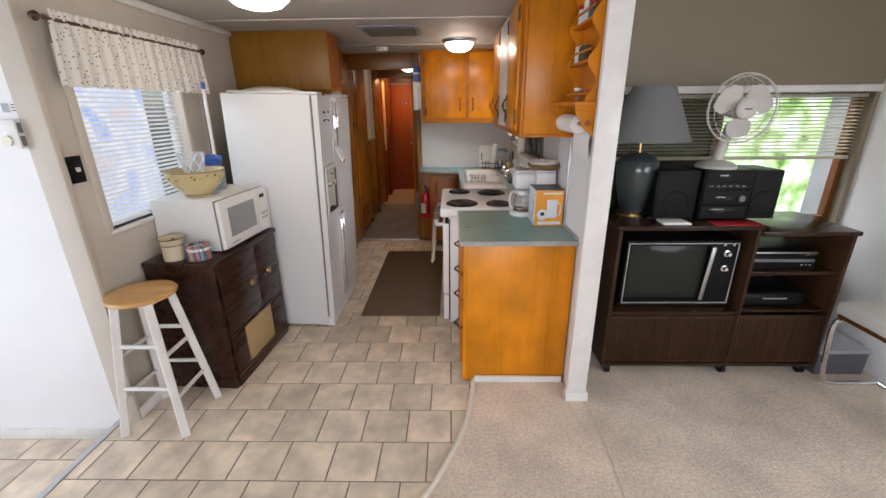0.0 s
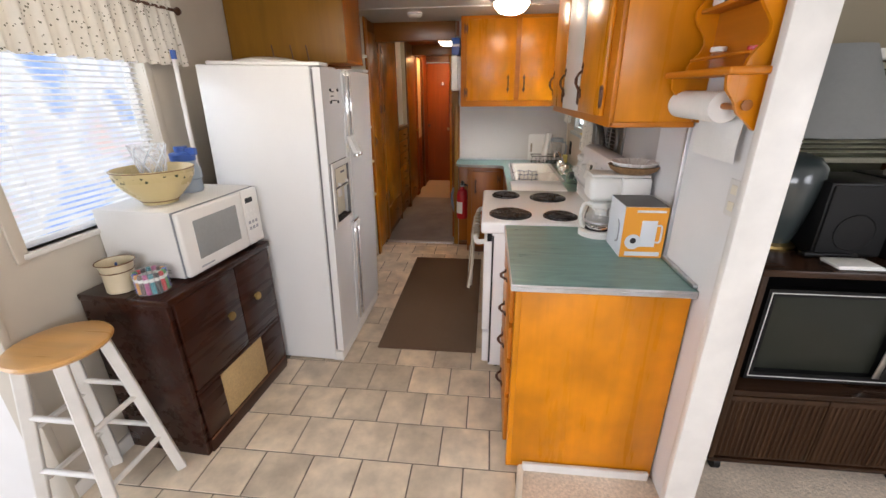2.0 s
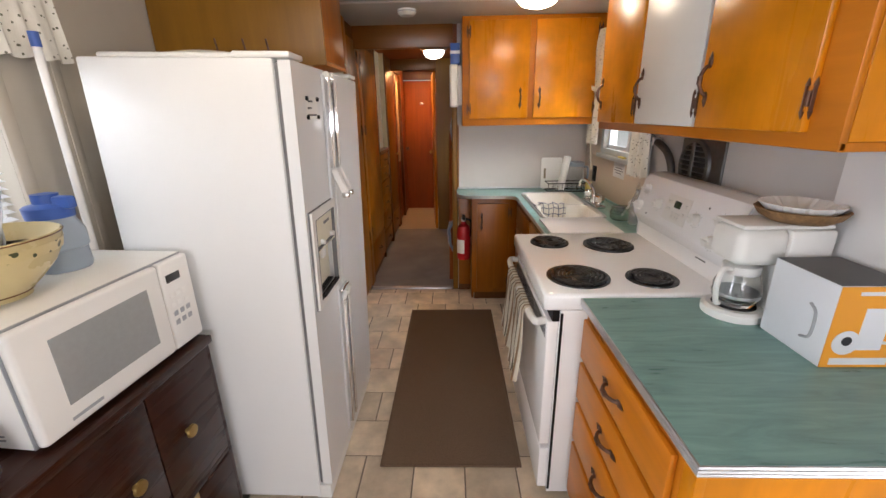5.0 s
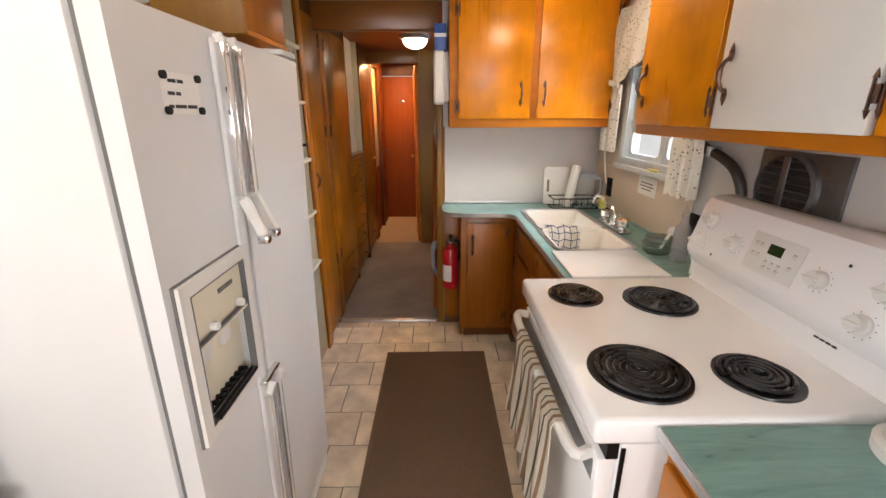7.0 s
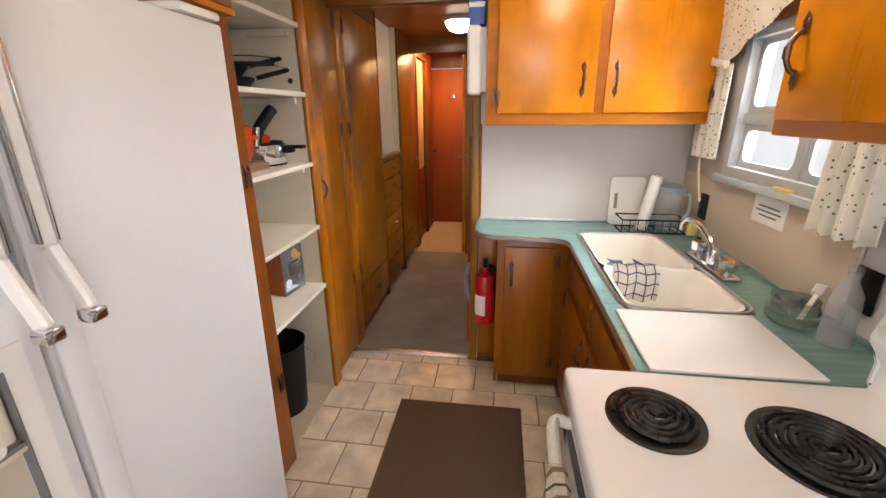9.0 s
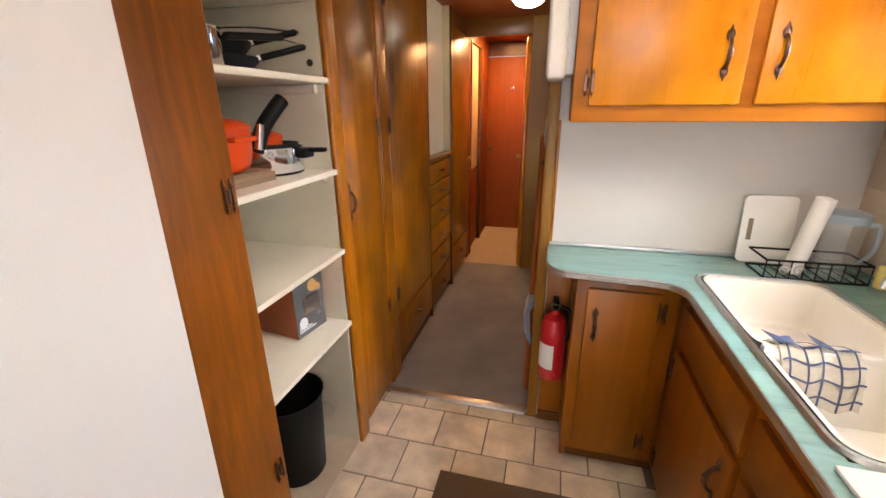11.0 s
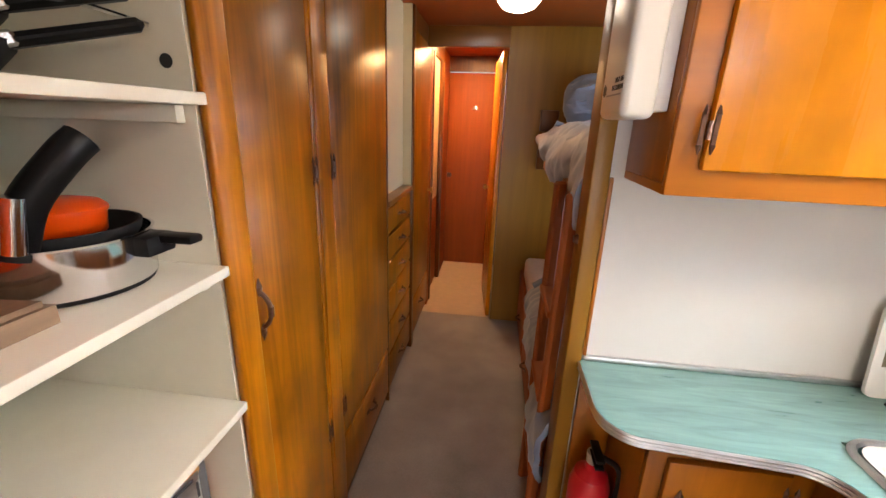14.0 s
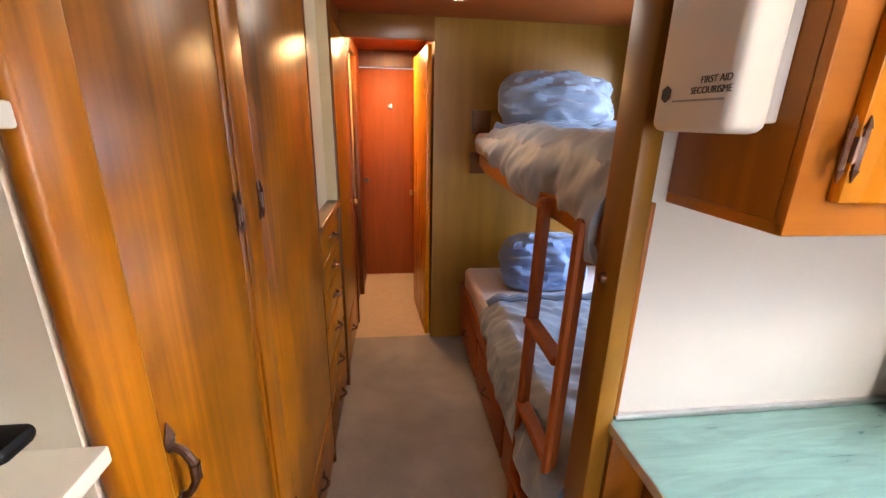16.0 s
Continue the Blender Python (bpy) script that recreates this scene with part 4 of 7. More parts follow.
def upper_right():
    c = thing("wall_cabinet", 0.69, 3.55, 1.44, "honey birch wall cabinet with one white door, over the stove", "cabinet")
    x, y0, y1, z0, z1 = 0.53, 2.85, 4.26, 1.432, CZ - 0.002
    part("carcass", box(x + 0.018, 0.828, y0, y1, z0 + 0.02, z1, 0.002), M["honey"], c)
    part("face_frame", box(x, x + 0.018, y0, y1, z0, z1, 0.004), M["honey_y"], c)
    part("bottom_rail", box(x + 0.002, 0.828, y0, y1, z0, z0 + 0.02, 0.003), M["honey_y"], c)
    for a, b, m, h, g in ((2.93, 3.34, "honey", 3.30, 2.925), (3.355, 3.785, "plastic", 3.745, 3.35), (3.805, 4.235, "honey", 4.19, 3.8)):
        d = cupboard_door(c, x, a, b, z0 + 0.035, z1 - 0.03, "y", -1, M[m], (h, 1.60), g)
        if m == "plastic":
            d["label"] = "plain white replacement door"


def upper_end():
    c = thing("wall_cabinet", 0.3, 5.29, 1.42, "honey birch two-door wall cabinet on the end wall", "cabinet")
    y, x0, x1, z0, z1 = 5.165, -0.17, 0.83, 1.43, CZ - 0.002
    part("carcass", box(x0, x1, y + 0.018, 5.418, z0 + 0.02, z1, 0.002), M["knotty"], c)
    part("face_frame", box(x0, x1, y, y + 0.018, z0, z1, 0.004), M["honey_x"], c)
    part("bottom_rail", box(x0, x1, y + 0.002, 5.418, z0, z0 + 0.02, 0.003), M["honey_x"], c)
    cupboard_door(c, y, x0 + 0.05, 0.305, z0 + 0.05, z1 - 0.03, "x", -1, M["honey"], (0.248, 1.62), x0 + 0.046)
    cupboard_door(c, y, 0.345, 0.78, z0 + 0.05, z1 - 0.03, "x", -1, M["honey"], (0.385, 1.62), 0.784)


upper_right()
upper_end()


def sink_run():
    c = thing("sink_cabinet", 0.55, 4.7, 0, "brown-stained base cabinet under the sink", "cabinet")
    part("face_frame", box(0.262, 0.28, 4.03, 5.16, 0.08, 0.886, 0.003), M["knotty"], c)
    part("toe_board", box(0.32, 0.335, 4.03, 5.16, 0.0, 0.08), M["jamb"], c)
    part("side_panel", box(0.281, 0.84, 4.03, 4.048, 0.02, 0.886), M["knotty"], c)
    for a, b, h in ((4.08, 4.53, 4.49), (4.56, 5.06, 4.61)):
        cupboard_door(c, 0.262, a, b, 0.13, 0.68, "y", -1, M["knotty"], (h, 0.58), a if h > a + 0.2 else b)
        cupboard_door(c, 0.262, a, b, 0.71, 0.85, "y", -1, M["knotty"], name="false_front")
    e = thing("corner_cabinet", 0.05, 5.28, 0, "brown-stained corner base cabinet with one door", "cabinet")
    part("face_frame", box(-0.095, 0.262, 5.155, 5.173, 0.08, 0.886, 0.003), M["knotty"], e)
    part("side_panel", box(-0.095, -0.077, 5.173, 5.418, 0.02, 0.886, 0.002), M["knotty"], e)
    part("toe_board", box(-0.07, 0.32, 5.2, 5.215, 0.0, 0.08), M["jamb"], e)
    cupboard_door(e, 5.155, -0.055, 0.2, 0.12, 0.845, "x", -1, M["knotty"], (-0.02, 0.70), 0.203)


sink_run()

# the L-shaped worktop, with the sink's hole left open
front = arc(-0.115, 5.215, 0.095, 180, 270, 8)[1:]
inner = arc(0.15, 5.01, 0.09, 90, 0, 6)
run = [(-0.21, 5.41), (-0.21, 5.215)] + front + inner + [(0.24, 4.035)]
SX0, SX1, SY0, SY1 = 0.298, 0.668, 4.36, 5.18
worktop = thing("countertop", 0.3, 4.7, 0.875, "green laminate corner countertop with a curved metal-edged end", "countertop")
part("surface", slab(run[:-1] + [(0.24, SY0), (SX0, SY0), (SX0, SY1), (SX0, 5.417), (-0.21, 5.417)], 0.888, 0.915), M["green"], worktop)
part("near_surface", box(0.24, 0.848, 4.035, SY0, 0.888, 0.915), M["green"], worktop)
part("wall_surface", box(SX1, 0.848, SY0, SY1, 0.888, 0.915), M["green"], worktop)
part("corner_surface", box(SX0, 0.848, SY1, 5.417, 0.888, 0.915), M["green"], worktop)
bm = bmesh.new()
for z, r in ((0.9095, 0.0052), (0.9, 0.0044), (0.892, 0.0042)):
    tube([(x, y, z) for x, y in run], r, 6, bm)
part("metal_edge", bm, M["alu"], worktop, "ribbed aluminium edging")
part("back_strip", box(-0.2, 0.845, 5.405, 5.419, 0.916, 0.93, 0.003), M["alu"], worktop)
part("back_strip", box(0.835, 0.849, 4.03, 5.40, 0.916, 0.93, 0.003), M["green"], worktop)


def basin(x0, x1, y0, y1, top, depth, seg=5):
    """A bowl with rounded corners and sloping sides."""
    bm = bmesh.new()
    rings = []
    for k, (inset, z, r) in enumerate(((-0.012, top + 0.004, 0.05), (0, top + 0.002, 0.045), (0.008, top - 0.02, 0.045), (0.03, top - depth + 0.02, 0.045), (0.05, top - depth, 0.03))):
        a, b, c, d = x0 + inset, x1 - inset, y0 + inset, y1 - inset
        pts = arc(b - r, d - r, r, 0, 90, seg) + arc(a + r, d - r, r, 90, 180, seg) + arc(a + r, c + r, r, 180, 270, seg) + arc(b - r, c + r, r, 270, 360, seg)
        rings.append([bm.verts.new((x, y, z)) for x, y in pts])
    for a, b in zip(rings, rings[1:]):
        for i in range(len(a)):
            bm.faces.new((a[i], a[(i + 1) % len(a)], b[(i + 1) % len(a)], b[i]))
    bm.faces.new(rings[-1])
    return bm


def sink():
    s = thing("sink", 0.5, 4.79, 0.75, "white porcelain double sink with a steel rim", "sink")
    part("near_bowl", basin(SX0 + 0.02, SX1 - 0.02, SY0 + 0.02, 4.715, 0.916, 0.16), M["porcelain"], s)
    part("far_bowl", basin(SX0 + 0.02, SX1 - 0.02, 4.73, SY1 - 0.02, 0.916, 0.13), M["porcelain"], s)
    part("bridge", box(SX0 + 0.02, SX1 - 0.02, 4.71, 4.735, 0.895, 0.9205, 0.006), M["porcelain"], s)
    r = 0.06
    pts = arc(SX1 + 0.005 - r, SY1 + 0.005 - r, r, 0, 90) + arc(SX0 - 0.005 + r, SY1 + 0.005 - r, r, 90, 180) + arc(SX0 - 0.005 + r, SY0 - 0.005 + r, r, 180, 270) + arc(SX1 + 0.005 - r, SY0 - 0.005 + r, r, 270, 360)
    bm = tube([(x, y, 0.916) for x, y in pts], 0.009, 6, closed=True)
    part("rim", bm, M["steel"], s, "steel hudee rim")
    for cy in (4.54, 4.95):
        part("drain", lathe([(0.04, 0), (0.038, 0.004), (0.02, 0.001), (0, 0.0)], (0.48, cy, 0.757 if cy < 4.8 else 0.787), 20), M["chrome"], s)


sink()


# ---- pantry and wardrobe ----
def pantry():
    p = thing("pantry", -1.25, 4.75, 0, "open pantry with cream shelves beside the refrigerator", "pantry")
    part("back", box(-1.55, -1.538, 4.34, 5.045, 0, CZ - 0.002), M["mint"], p)
    part("side_panel", box(-1.537, -0.999, 5.03, 5.045, 0, CZ - 0.002), M["shelf"], p)
    part("side_panel", box(-1.537, -1.0, 4.34, 4.355, 0, CZ - 0.002), M["shelf"], p)
    part("face_stile", box(-1.0, -0.972, 4.30, 4.50, 0, CZ - 0.002, 0.003), M["jamb"], p)
    for z in (0.652, 0.967, 1.274, 1.582, 1.86):
        s = part("shelf", box(-1.537, -0.974, 4.36, 5.028, z - 0.02, z, 0.003), M["shelf"], p)
        part("cleat", box(-1.5, -1.02, 5.008, 5.029, z - 0.05, z - 0.021, 0.002), M["shelf"], s)
        part("cleat", box(-1.537, -1.52, 4.38, 5.0, z - 0.05, z - 0.021, 0.002), M["shelf"], s)
    part("batten", box(-1.537, -1.52, 4.78, 4.82, 0, CZ - 0.01, 0.002), M["mint"], p)
    part("floor_board", box(-1.537, -1.0, 4.355, 5.03, 0.0, 0.012), M["vinyl"], p)
    # dark disc drawn for the shade within the hole
    part("port", bar((-1.04, 5.0285, 1.63), (-1.04, 5.033, 1.63), 0.0115, seg=20), M["dark"], p, "round hole in the panel")
    # the door stands wide open, folded back beside the refrigerator
    d = part("door", merge(bmesh.new(), box(-0.02, 0.0, -0.42, 0.0, 0.03, 2.05, 0.004), Matrix.Translation((-0.95, 4.495, 0)) @ Matrix.Rotation(radians(-4), 4, "Z")), M["pantrydoor"], p, "russet wood door, folded open")
    for z in (0.45, 1.29, 1.9):
        hinge(d, (-0.949, 4.465, z), (1, 0, 0), (0, 1, 0))


pantry()


def wardrobe():
    w = thing("wardrobe", -1.2, 5.65, 0, "built-in mahogany plywood wardrobe with tall doors", "wardrobe")
    x = -1.0
    part("end_panel", box(-1.99, x + 0.001, 5.046, 5.062, 0, CZ - 0.002), M["hall"], w)
    part("stile", box(x + 0.002, x + 0.022, 5.032, 5.112, 0, CZ - 0.002, 0.008, 3), M["hall"], w)
    part("stile", box(x - 0.02, x + 0.006, 5.47, 5.6, 0, CZ - 0.002, 0.006), M["hall"], w)
    part("stile", box(x - 0.02, x + 0.006, 6.262, 6.28, 0, CZ - 0.002, 0.004), M["jamb"], w)
    part("head_rail", box(x - 0.02, x, 5.112, 6.262, 2.07, CZ - 0.002, 0.003), M["jamb"], w)
    part("plinth", box(x - 0.04, x - 0.015, 5.105, 6.26, 0, 0.06), M["jamb"], w)
    a = part("tall_door", box(x - 0.018, x + 0.006, 5.115, 5.467, 0.035, 2.065, 0.005), M["hall"], w)
    pull_handle(a, (x + 0.006, 5.14, 1.125), (0, 0, 1), (1, 0, 0), size=0.105)
    b = part("tall_door", box(x - 0.018, x + 0.004, 5.604, 6.258, 0.36, 2.065, 0.005), M["hall"], w)
    part("edge_strip", box(x + 0.004, x + 0.011, 5.486, 5.496, 0.35, 2.0, 0.002), M["hall"], w)
    for z in (0.5, 1.4, 1.95):
        hinge(b, (x + 0.006, 5.602, z), (1, 0, 0), (0, 1, 0))
        hinge(a, (x + 0.007, 5.468, z), (1, 0, 0), (0, 1, 0))
    d = part("drawer", box(x - 0.018, x + 0.004, 5.604, 6.258, 0.08, 0.345, 0.005), M["hall"], w)
    pull_handle(d, (x + 0.004, 5.93, 0.24), (0, 1, 0), (1, 0, 0), size=0.08)

    c = thing("dresser", -1.2, 6.5, 0, "built-in mahogany chest of drawers under a cream niche", "dresser")
    part("top", box(-1.45, x + 0.012, 6.283, 6.85, 1.13, 1.16, 0.005), M["hall_x"], c)
    part("carcass", box(-1.45, x - 0.02, 6.283, 6.85, 0.05, 1.13), M["jamb"], c)
    for z0, z1 in ((0.985, 1.115), (0.84, 0.97), (0.68, 0.825), (0.49, 0.665), (0.29, 0.475), (0.07, 0.275)):
        dr = part("drawer", box(x - 0.02, x, 6.295, 6.84, z0, z1, 0.005), M["hall"], c)
        pull_handle(dr, (x, 6.565, (z0 + z1) / 2), (0, 1, 0), (1, 0, 0), size=0.07)
    part("niche_back", box(-1.07, -1.05, 6.292, 6.839, 1.161, CZ - 0.002), M["niche"], c, "cream niche back")
    part("niche_side", box(-1.05, x - 0.0, 6.84, 6.85, 1.161, CZ - 0.002), M["niche"], c)
    part("niche_side", box(-1.05, x - 0.021, 6.281, 6.291, 1.161, CZ - 0.002), M["hall"], c)
    
    f = thing("passage_closet", -1.2, 7.3, 0, "dark wood closet past the dresser", "closet")
    part("post", box(-1.3, x + 0.012, 6.853, 6.91, 0, CZ - 0.002, 0.005), M["jamb"], f)
    e = part("closet_door", box(x - 0.02, x, 6.915, 7.55, 0.34, 2.05, 0.004), M["hall"], f)
    part("handle", lathe([(0.008, 0), (0.01, 0.02), (0.022, 0.03), (0.02, 0.045), (0, 0.05)], (x, 7.49, 1.03), 16, None, Matrix.Rotation(radians(90), 4, "Y")), M["brass"], e)
    dr = part("drawer", box(x - 0.02, x + 0.001, 6.915, 7.55, 0.06, 0.325, 0.004), M["hall"], f)
    pull_handle(dr, (x + 0.001, 7.2, 0.22), (0, 1, 0), (1, 0, 0), size=0.07)
    part("side_panel", box(x - 0.02, x - 0.001, 7.56, 7.66, 0, 2.05, 0.003), M["reddoor"], f)
    part("jamb", box(x - 0.03, x + 0.008, 7.665, 7.7, 0, 2.05, 0.004), M["jamb"], f)
    part("top_panel", box(x - 0.02, x - 0.001, 6.912, 8.3, 2.052, CZ - 0.002), M["jamb"], f)
    part("jamb", box(x - 0.03, x + 0.008, 8.22, 8.3, 0, 2.05, 0.004), M["jamb"], f)
    part("wall_return", box(x - 0.02, x - 0.001, 8.302, 8.715, 0, CZ - 0.002), M["reddoor"], f)


wardrobe()
structure("wall_washroom", box(-1.045, -1.034, 7.66, 8.6, 0.86, 2.05), M["niche"], "cream wall seen through the far side doorway")
structure("wall_washroom_lower", box(-1.045, -1.032, 7.66, 8.6, 0.012, 0.858), M["reddoor"], "wood panelling below the cream wall")


def far_doors():
    d = thing("door", -0.74, 8.74, 0.01, "reddish plywood door with a brass coat hook, closed", "door")
    part("leaf", box(-1.025, -0.445, 8.735, 8.765, 0.012, 2.01, 0.003), M["reddoor"], d)
    part("knob", lathe([(0.008, 0), (0.01, 0.025), (0.026, 0.035), (0.022, 0.055), (0, 0.06)], (-0.97, 8.735, 1.0), 18, None, Matrix.Rotation(radians(90), 4, "X")), M["copper"], d)
    h = bmesh.new()
    box(-0.75, -0.70, 8.725, 8.735, 1.66, 1.70, 0.004, bm=h)
    for k in (-1, 1):
        tube(smooth_path([(-0.725, 8.725, 1.67), (-0.725 + k * 0.02, 8.70, 1.655), (-0.725 + k * 0.035, 8.69, 1.68)], 4), 0.004, 6, h)
    part("coat_hook", h, M["chrome"], d)
    o = thing("door", -0.47, 7.9, 0.01, "orange-lit plywood door, standing open along the passage", "door")
    part("leaf", merge(bmesh.new(), box(-0.03, 0, 0, 0.62, 0.012, 2.02, 0.003), Matrix.Translation((-0.455, 7.45, 0)) @ Matrix.Rotation(radians(5), 4, "Z")), M["honey"], o)
    part("knob", lathe([(0.008, 0), (0.01, 0.02), (0.024, 0.03), (0.02, 0.045), (0, 0.05)], (-0.53, 8.0, 1.0), 16, None, Matrix.Rotation(radians(-90), 4, "Y")), M["brass"], o)


far_doors()

# doorway post between kitchen and bunks
structure("trim_doorway_post", box(-0.25, -0.205, 5.404, 5.505, 0, 2.0, 0.006), M["bunkwall"], "wood jamb of the doorway with a catch")
structure("trim_doorway_stop", box(-0.204, -0.194, 5.408, 5.419, 0.93, 1.43, 0.002), M["knotty"])
solo("door_catch", bar((-0.25, 5.461, 1.255), (-0.261, 5.461, 1.255), 0.014, 0.01, 16), M["copper"], "small round bronze door catch on the jamb", "door catch")


def fridge_top_cabinet():
    c = thing("overhead_cabinet", -1.15, 4.2, 1.75, "honey plywood cabinet above the refrigerator", "cabinet")
    # honey panel given the darker tan ply to paint in its shade
    part("near_panel", box(-1.555, -0.80, 3.95, 3.968, 1.735, CZ - 0.002, 0.002), M["bunkwall"], c)
    part("bottom", box(-1.555, -0.80, 3.968, 4.30, 1.735, 1.75), M["honey_y"], c)
    part("door", box(-0.82, -0.80, 3.97, 4.295, 1.752, CZ - 0.004, 0.004), M["knotty"], c)


fridge_top_cabinet()

# ---- ceiling fittings ----
def ceiling_lamp(x, y, z, r, mat, label):
    c = thing("ceiling_lamp", x, y, z - 0.11, label, "ceiling lamp", "flush ceiling lamps")
    part("base", lathe([(r + 0.03, 0), (r + 0.028, -0.014), (r + 0.008, -0.03), (r - 0.01, -0.03)], (x, y, z), 36), M["steel"], c, "brushed steel pan")
    part("glass_bowl", lathe([(r, -0.028), (r * 0.93, -0.055), (r * 0.7, -0.085), (r * 0.35, -0.1), (0, -0.104)], (x, y, z), 36), mat, c, "lit frosted glass bowl")


ceiling_lamp(-0.79, 2.76, CZ, 0.155, M["lit_entry"], "flush ceiling lamp with a lit frosted bowl by the entry")
ceiling_lamp(0.225, 4.52, CZ, 0.125, M["lit_sink"], "flush ceiling lamp with a lit frosted bowl over the kitchen")
ceiling_lamp(-0.43, 6.58, CZ, 0.11, M["lit_hall"], "small flush ceiling lamp, lit, by the bunks")

v = thing("ceiling_vent", -0.3, 3.98, CZ - 0.02, "grey roof vent with a raised frame", "ceiling vent")
part("frame", box(-0.53, -0.09, 3.78, 4.18, CZ - 0.012, CZ - 0.001, 0.004), M["grey"], v)
part("cover", box(-0.50, -0.12, 3.81, 4.15, CZ - 0.024, CZ - 0.012, 0.008), M["gasket"], v)

sd = thing("smoke_detector", -0.53, 4.95, CZ - 0.04, "round white smoke detector", "smoke detector")
part("body", lathe([(0.06, 0), (0.06, -0.02), (0.045, -0.036), (0, -0.038)], (-0.53, 4.95, CZ - 0.001), 28), M["plastic"], sd)
part("vent_ring", lathe([(0.061, -0.012), (0.0615, -0.015), (0.061, -0.018)], (-0.53, 4.95, CZ), 28), M["grey"], sd)


# ---- windows ----
def slat_blind(name, axis, at, a0, a1, z0, z1, gap, mat, label, tilt=25):
    """A slatted blind: head rail, separate slats, bottom rail, ladder cords."""
    mid = (a0 + a1) / 2
    pos = (at, mid, z0) if axis == "y" else (mid, at, z0)
    b = thing(name, *pos, label, "blind")
    r = radians(tilt)
    w = a1 - a0

    def strip(lo, hi, t0, t1, z):
        return box(at - t0, at + t1, lo, hi, z - 0.011, z + 0.011, 0.003) if axis == "y" else box(lo, hi, at - t0, at + t1, z - 0.011, z + 0.011, 0.003)
    part("head_rail", strip(a0, a1, 0.02, 0.02, z1), mat, b)
    part("bottom_rail", strip(a0, a1, 0.012, 0.012, z0), mat, b)
    n = int((z1 - z0 - 0.02) / gap)
    bm = box(-w / 2, w / 2, -0.0125, 0.0125, -0.0006, 0.0006)
    m = Matrix.Translation((*pos[:2], z1 - 0.02)) @ (Matrix.Rotation(radians(90), 4, "Z") if axis == "y" else Matrix()) @ Matrix.Rotation(r, 4, "X")
    bm.transform(m)
    first = part("slat", bm, mat, b)
    again(first, [(0, 0, -gap * i) for i in range(1, n)])
    for k in (0.12, 0.5, 0.88):
        a = a0 + w * k
        p = (at + 0.014, a) if axis == "y" else (a, at - 0.014)
        part("cord", bar((*p, z0), (*p, z1), 0.0012, seg=5), mat, b)
    return b


slat_blind("venetian_blind", "y", WL - 0.035, 2.455, 3.185, 1.046, 1.82, 0.0235, M["blind"], "white slatted blind lowered over the kitchen window", 20)
slat_blind("venetian_blind", "x", 3.19, 1.09, 2.675, 1.27, 1.64, 0.021, M["blind_tan"], "cream slatted blind half raised over the living room window", 15)

w1 = thing("window_1", WL - 0.08, 2.82, 1.03, "white-framed kitchen window behind a blind", "window", kind="structure")
part("window_frame", framed(WL - 0.098, WL - 0.062, 2.442, 3.198, 1.032, 1.838, (2.452, 3.188, 1.042, 1.828), "y"), M["trim"], w1)
part("pane", box(WL - 0.082, WL - 0.079, 2.452, 3.188, 1.042, 1.828), M["pane"], w1).visible_shadow = False
part("window_sill", box(WL - 0.06, WL + 0.018, 2.42, 3.22, 1.008, 1.03, 0.005), M["trim"], w1)
for a, b, c, d in ((2.395, 2.44, 1.0, 1.87), (3.2, 3.245, 1.0, 1.87), (2.44, 3.2, 1.84, 1.87)):
    part("casing", box(WL, WL + 0.012, a, b, c, d, 0.003), M["beige"], w1)
w2 = thing("window_2", 1.85, 3.22, 0.84, "dark-framed wide sliding window", "window", kind="structure")
part("window_frame", framed(1.062, 2.688, 3.21, 3.26, 0.842, 1.658, (1.1, 2.655, 0.88, 1.63), "x"), M["jamb"], w2)
part("mullion", box(1.82, 1.865, 3.215, 3.255, 0.88, 1.63, 0.004), M["jamb"], w2)
# dark olive panel fills the left half of the window
part("closed_sash", box(1.1, 1.82, 3.242, 3.25, 0.88, 1.63), M["olive"], w2, "dark olive panel behind the left half of the blind")
part("pane", box(1.1, 2.655, 3.235, 3.238, 0.88, 1.63), M["pane"], w2).visible_shadow = False
for a, b, c, d in ((1.0, 2.715, 1.66, 1.70), (1.06, 2.69, 0.81, 0.84)):
    part("casing", box(a, b, 3.135, 3.15, c, d, 0.004), M["trim"], w2)
w3 = thing("window_3", WR + 0.06, 4.74, 1.23, "aluminium-framed sink window in two sashes", "window", kind="structure")
part("window_frame", framed(WR - 0.012, WR + 0.07, 4.432, 5.068, 1.232, 1.778, (4.47, 5.025, 1.268, 1.742), "y"), M["sash"], w3)
part("meeting_rail", box(WR + 0.01, WR + 0.05, 4.47, 5.025, 1.435, 1.475, 0.004), M["sash"], w3)
part("mullion", box(WR + 0.015, WR + 0.045, 4.645, 4.67, 1.268, 1.435, 0.003), M["sash"], w3)
part("window_sill", box(WR - 0.04, WR - 0.012, 4.42, 5.08, 1.205, 1.232, 0.004), M["sash"], w3)
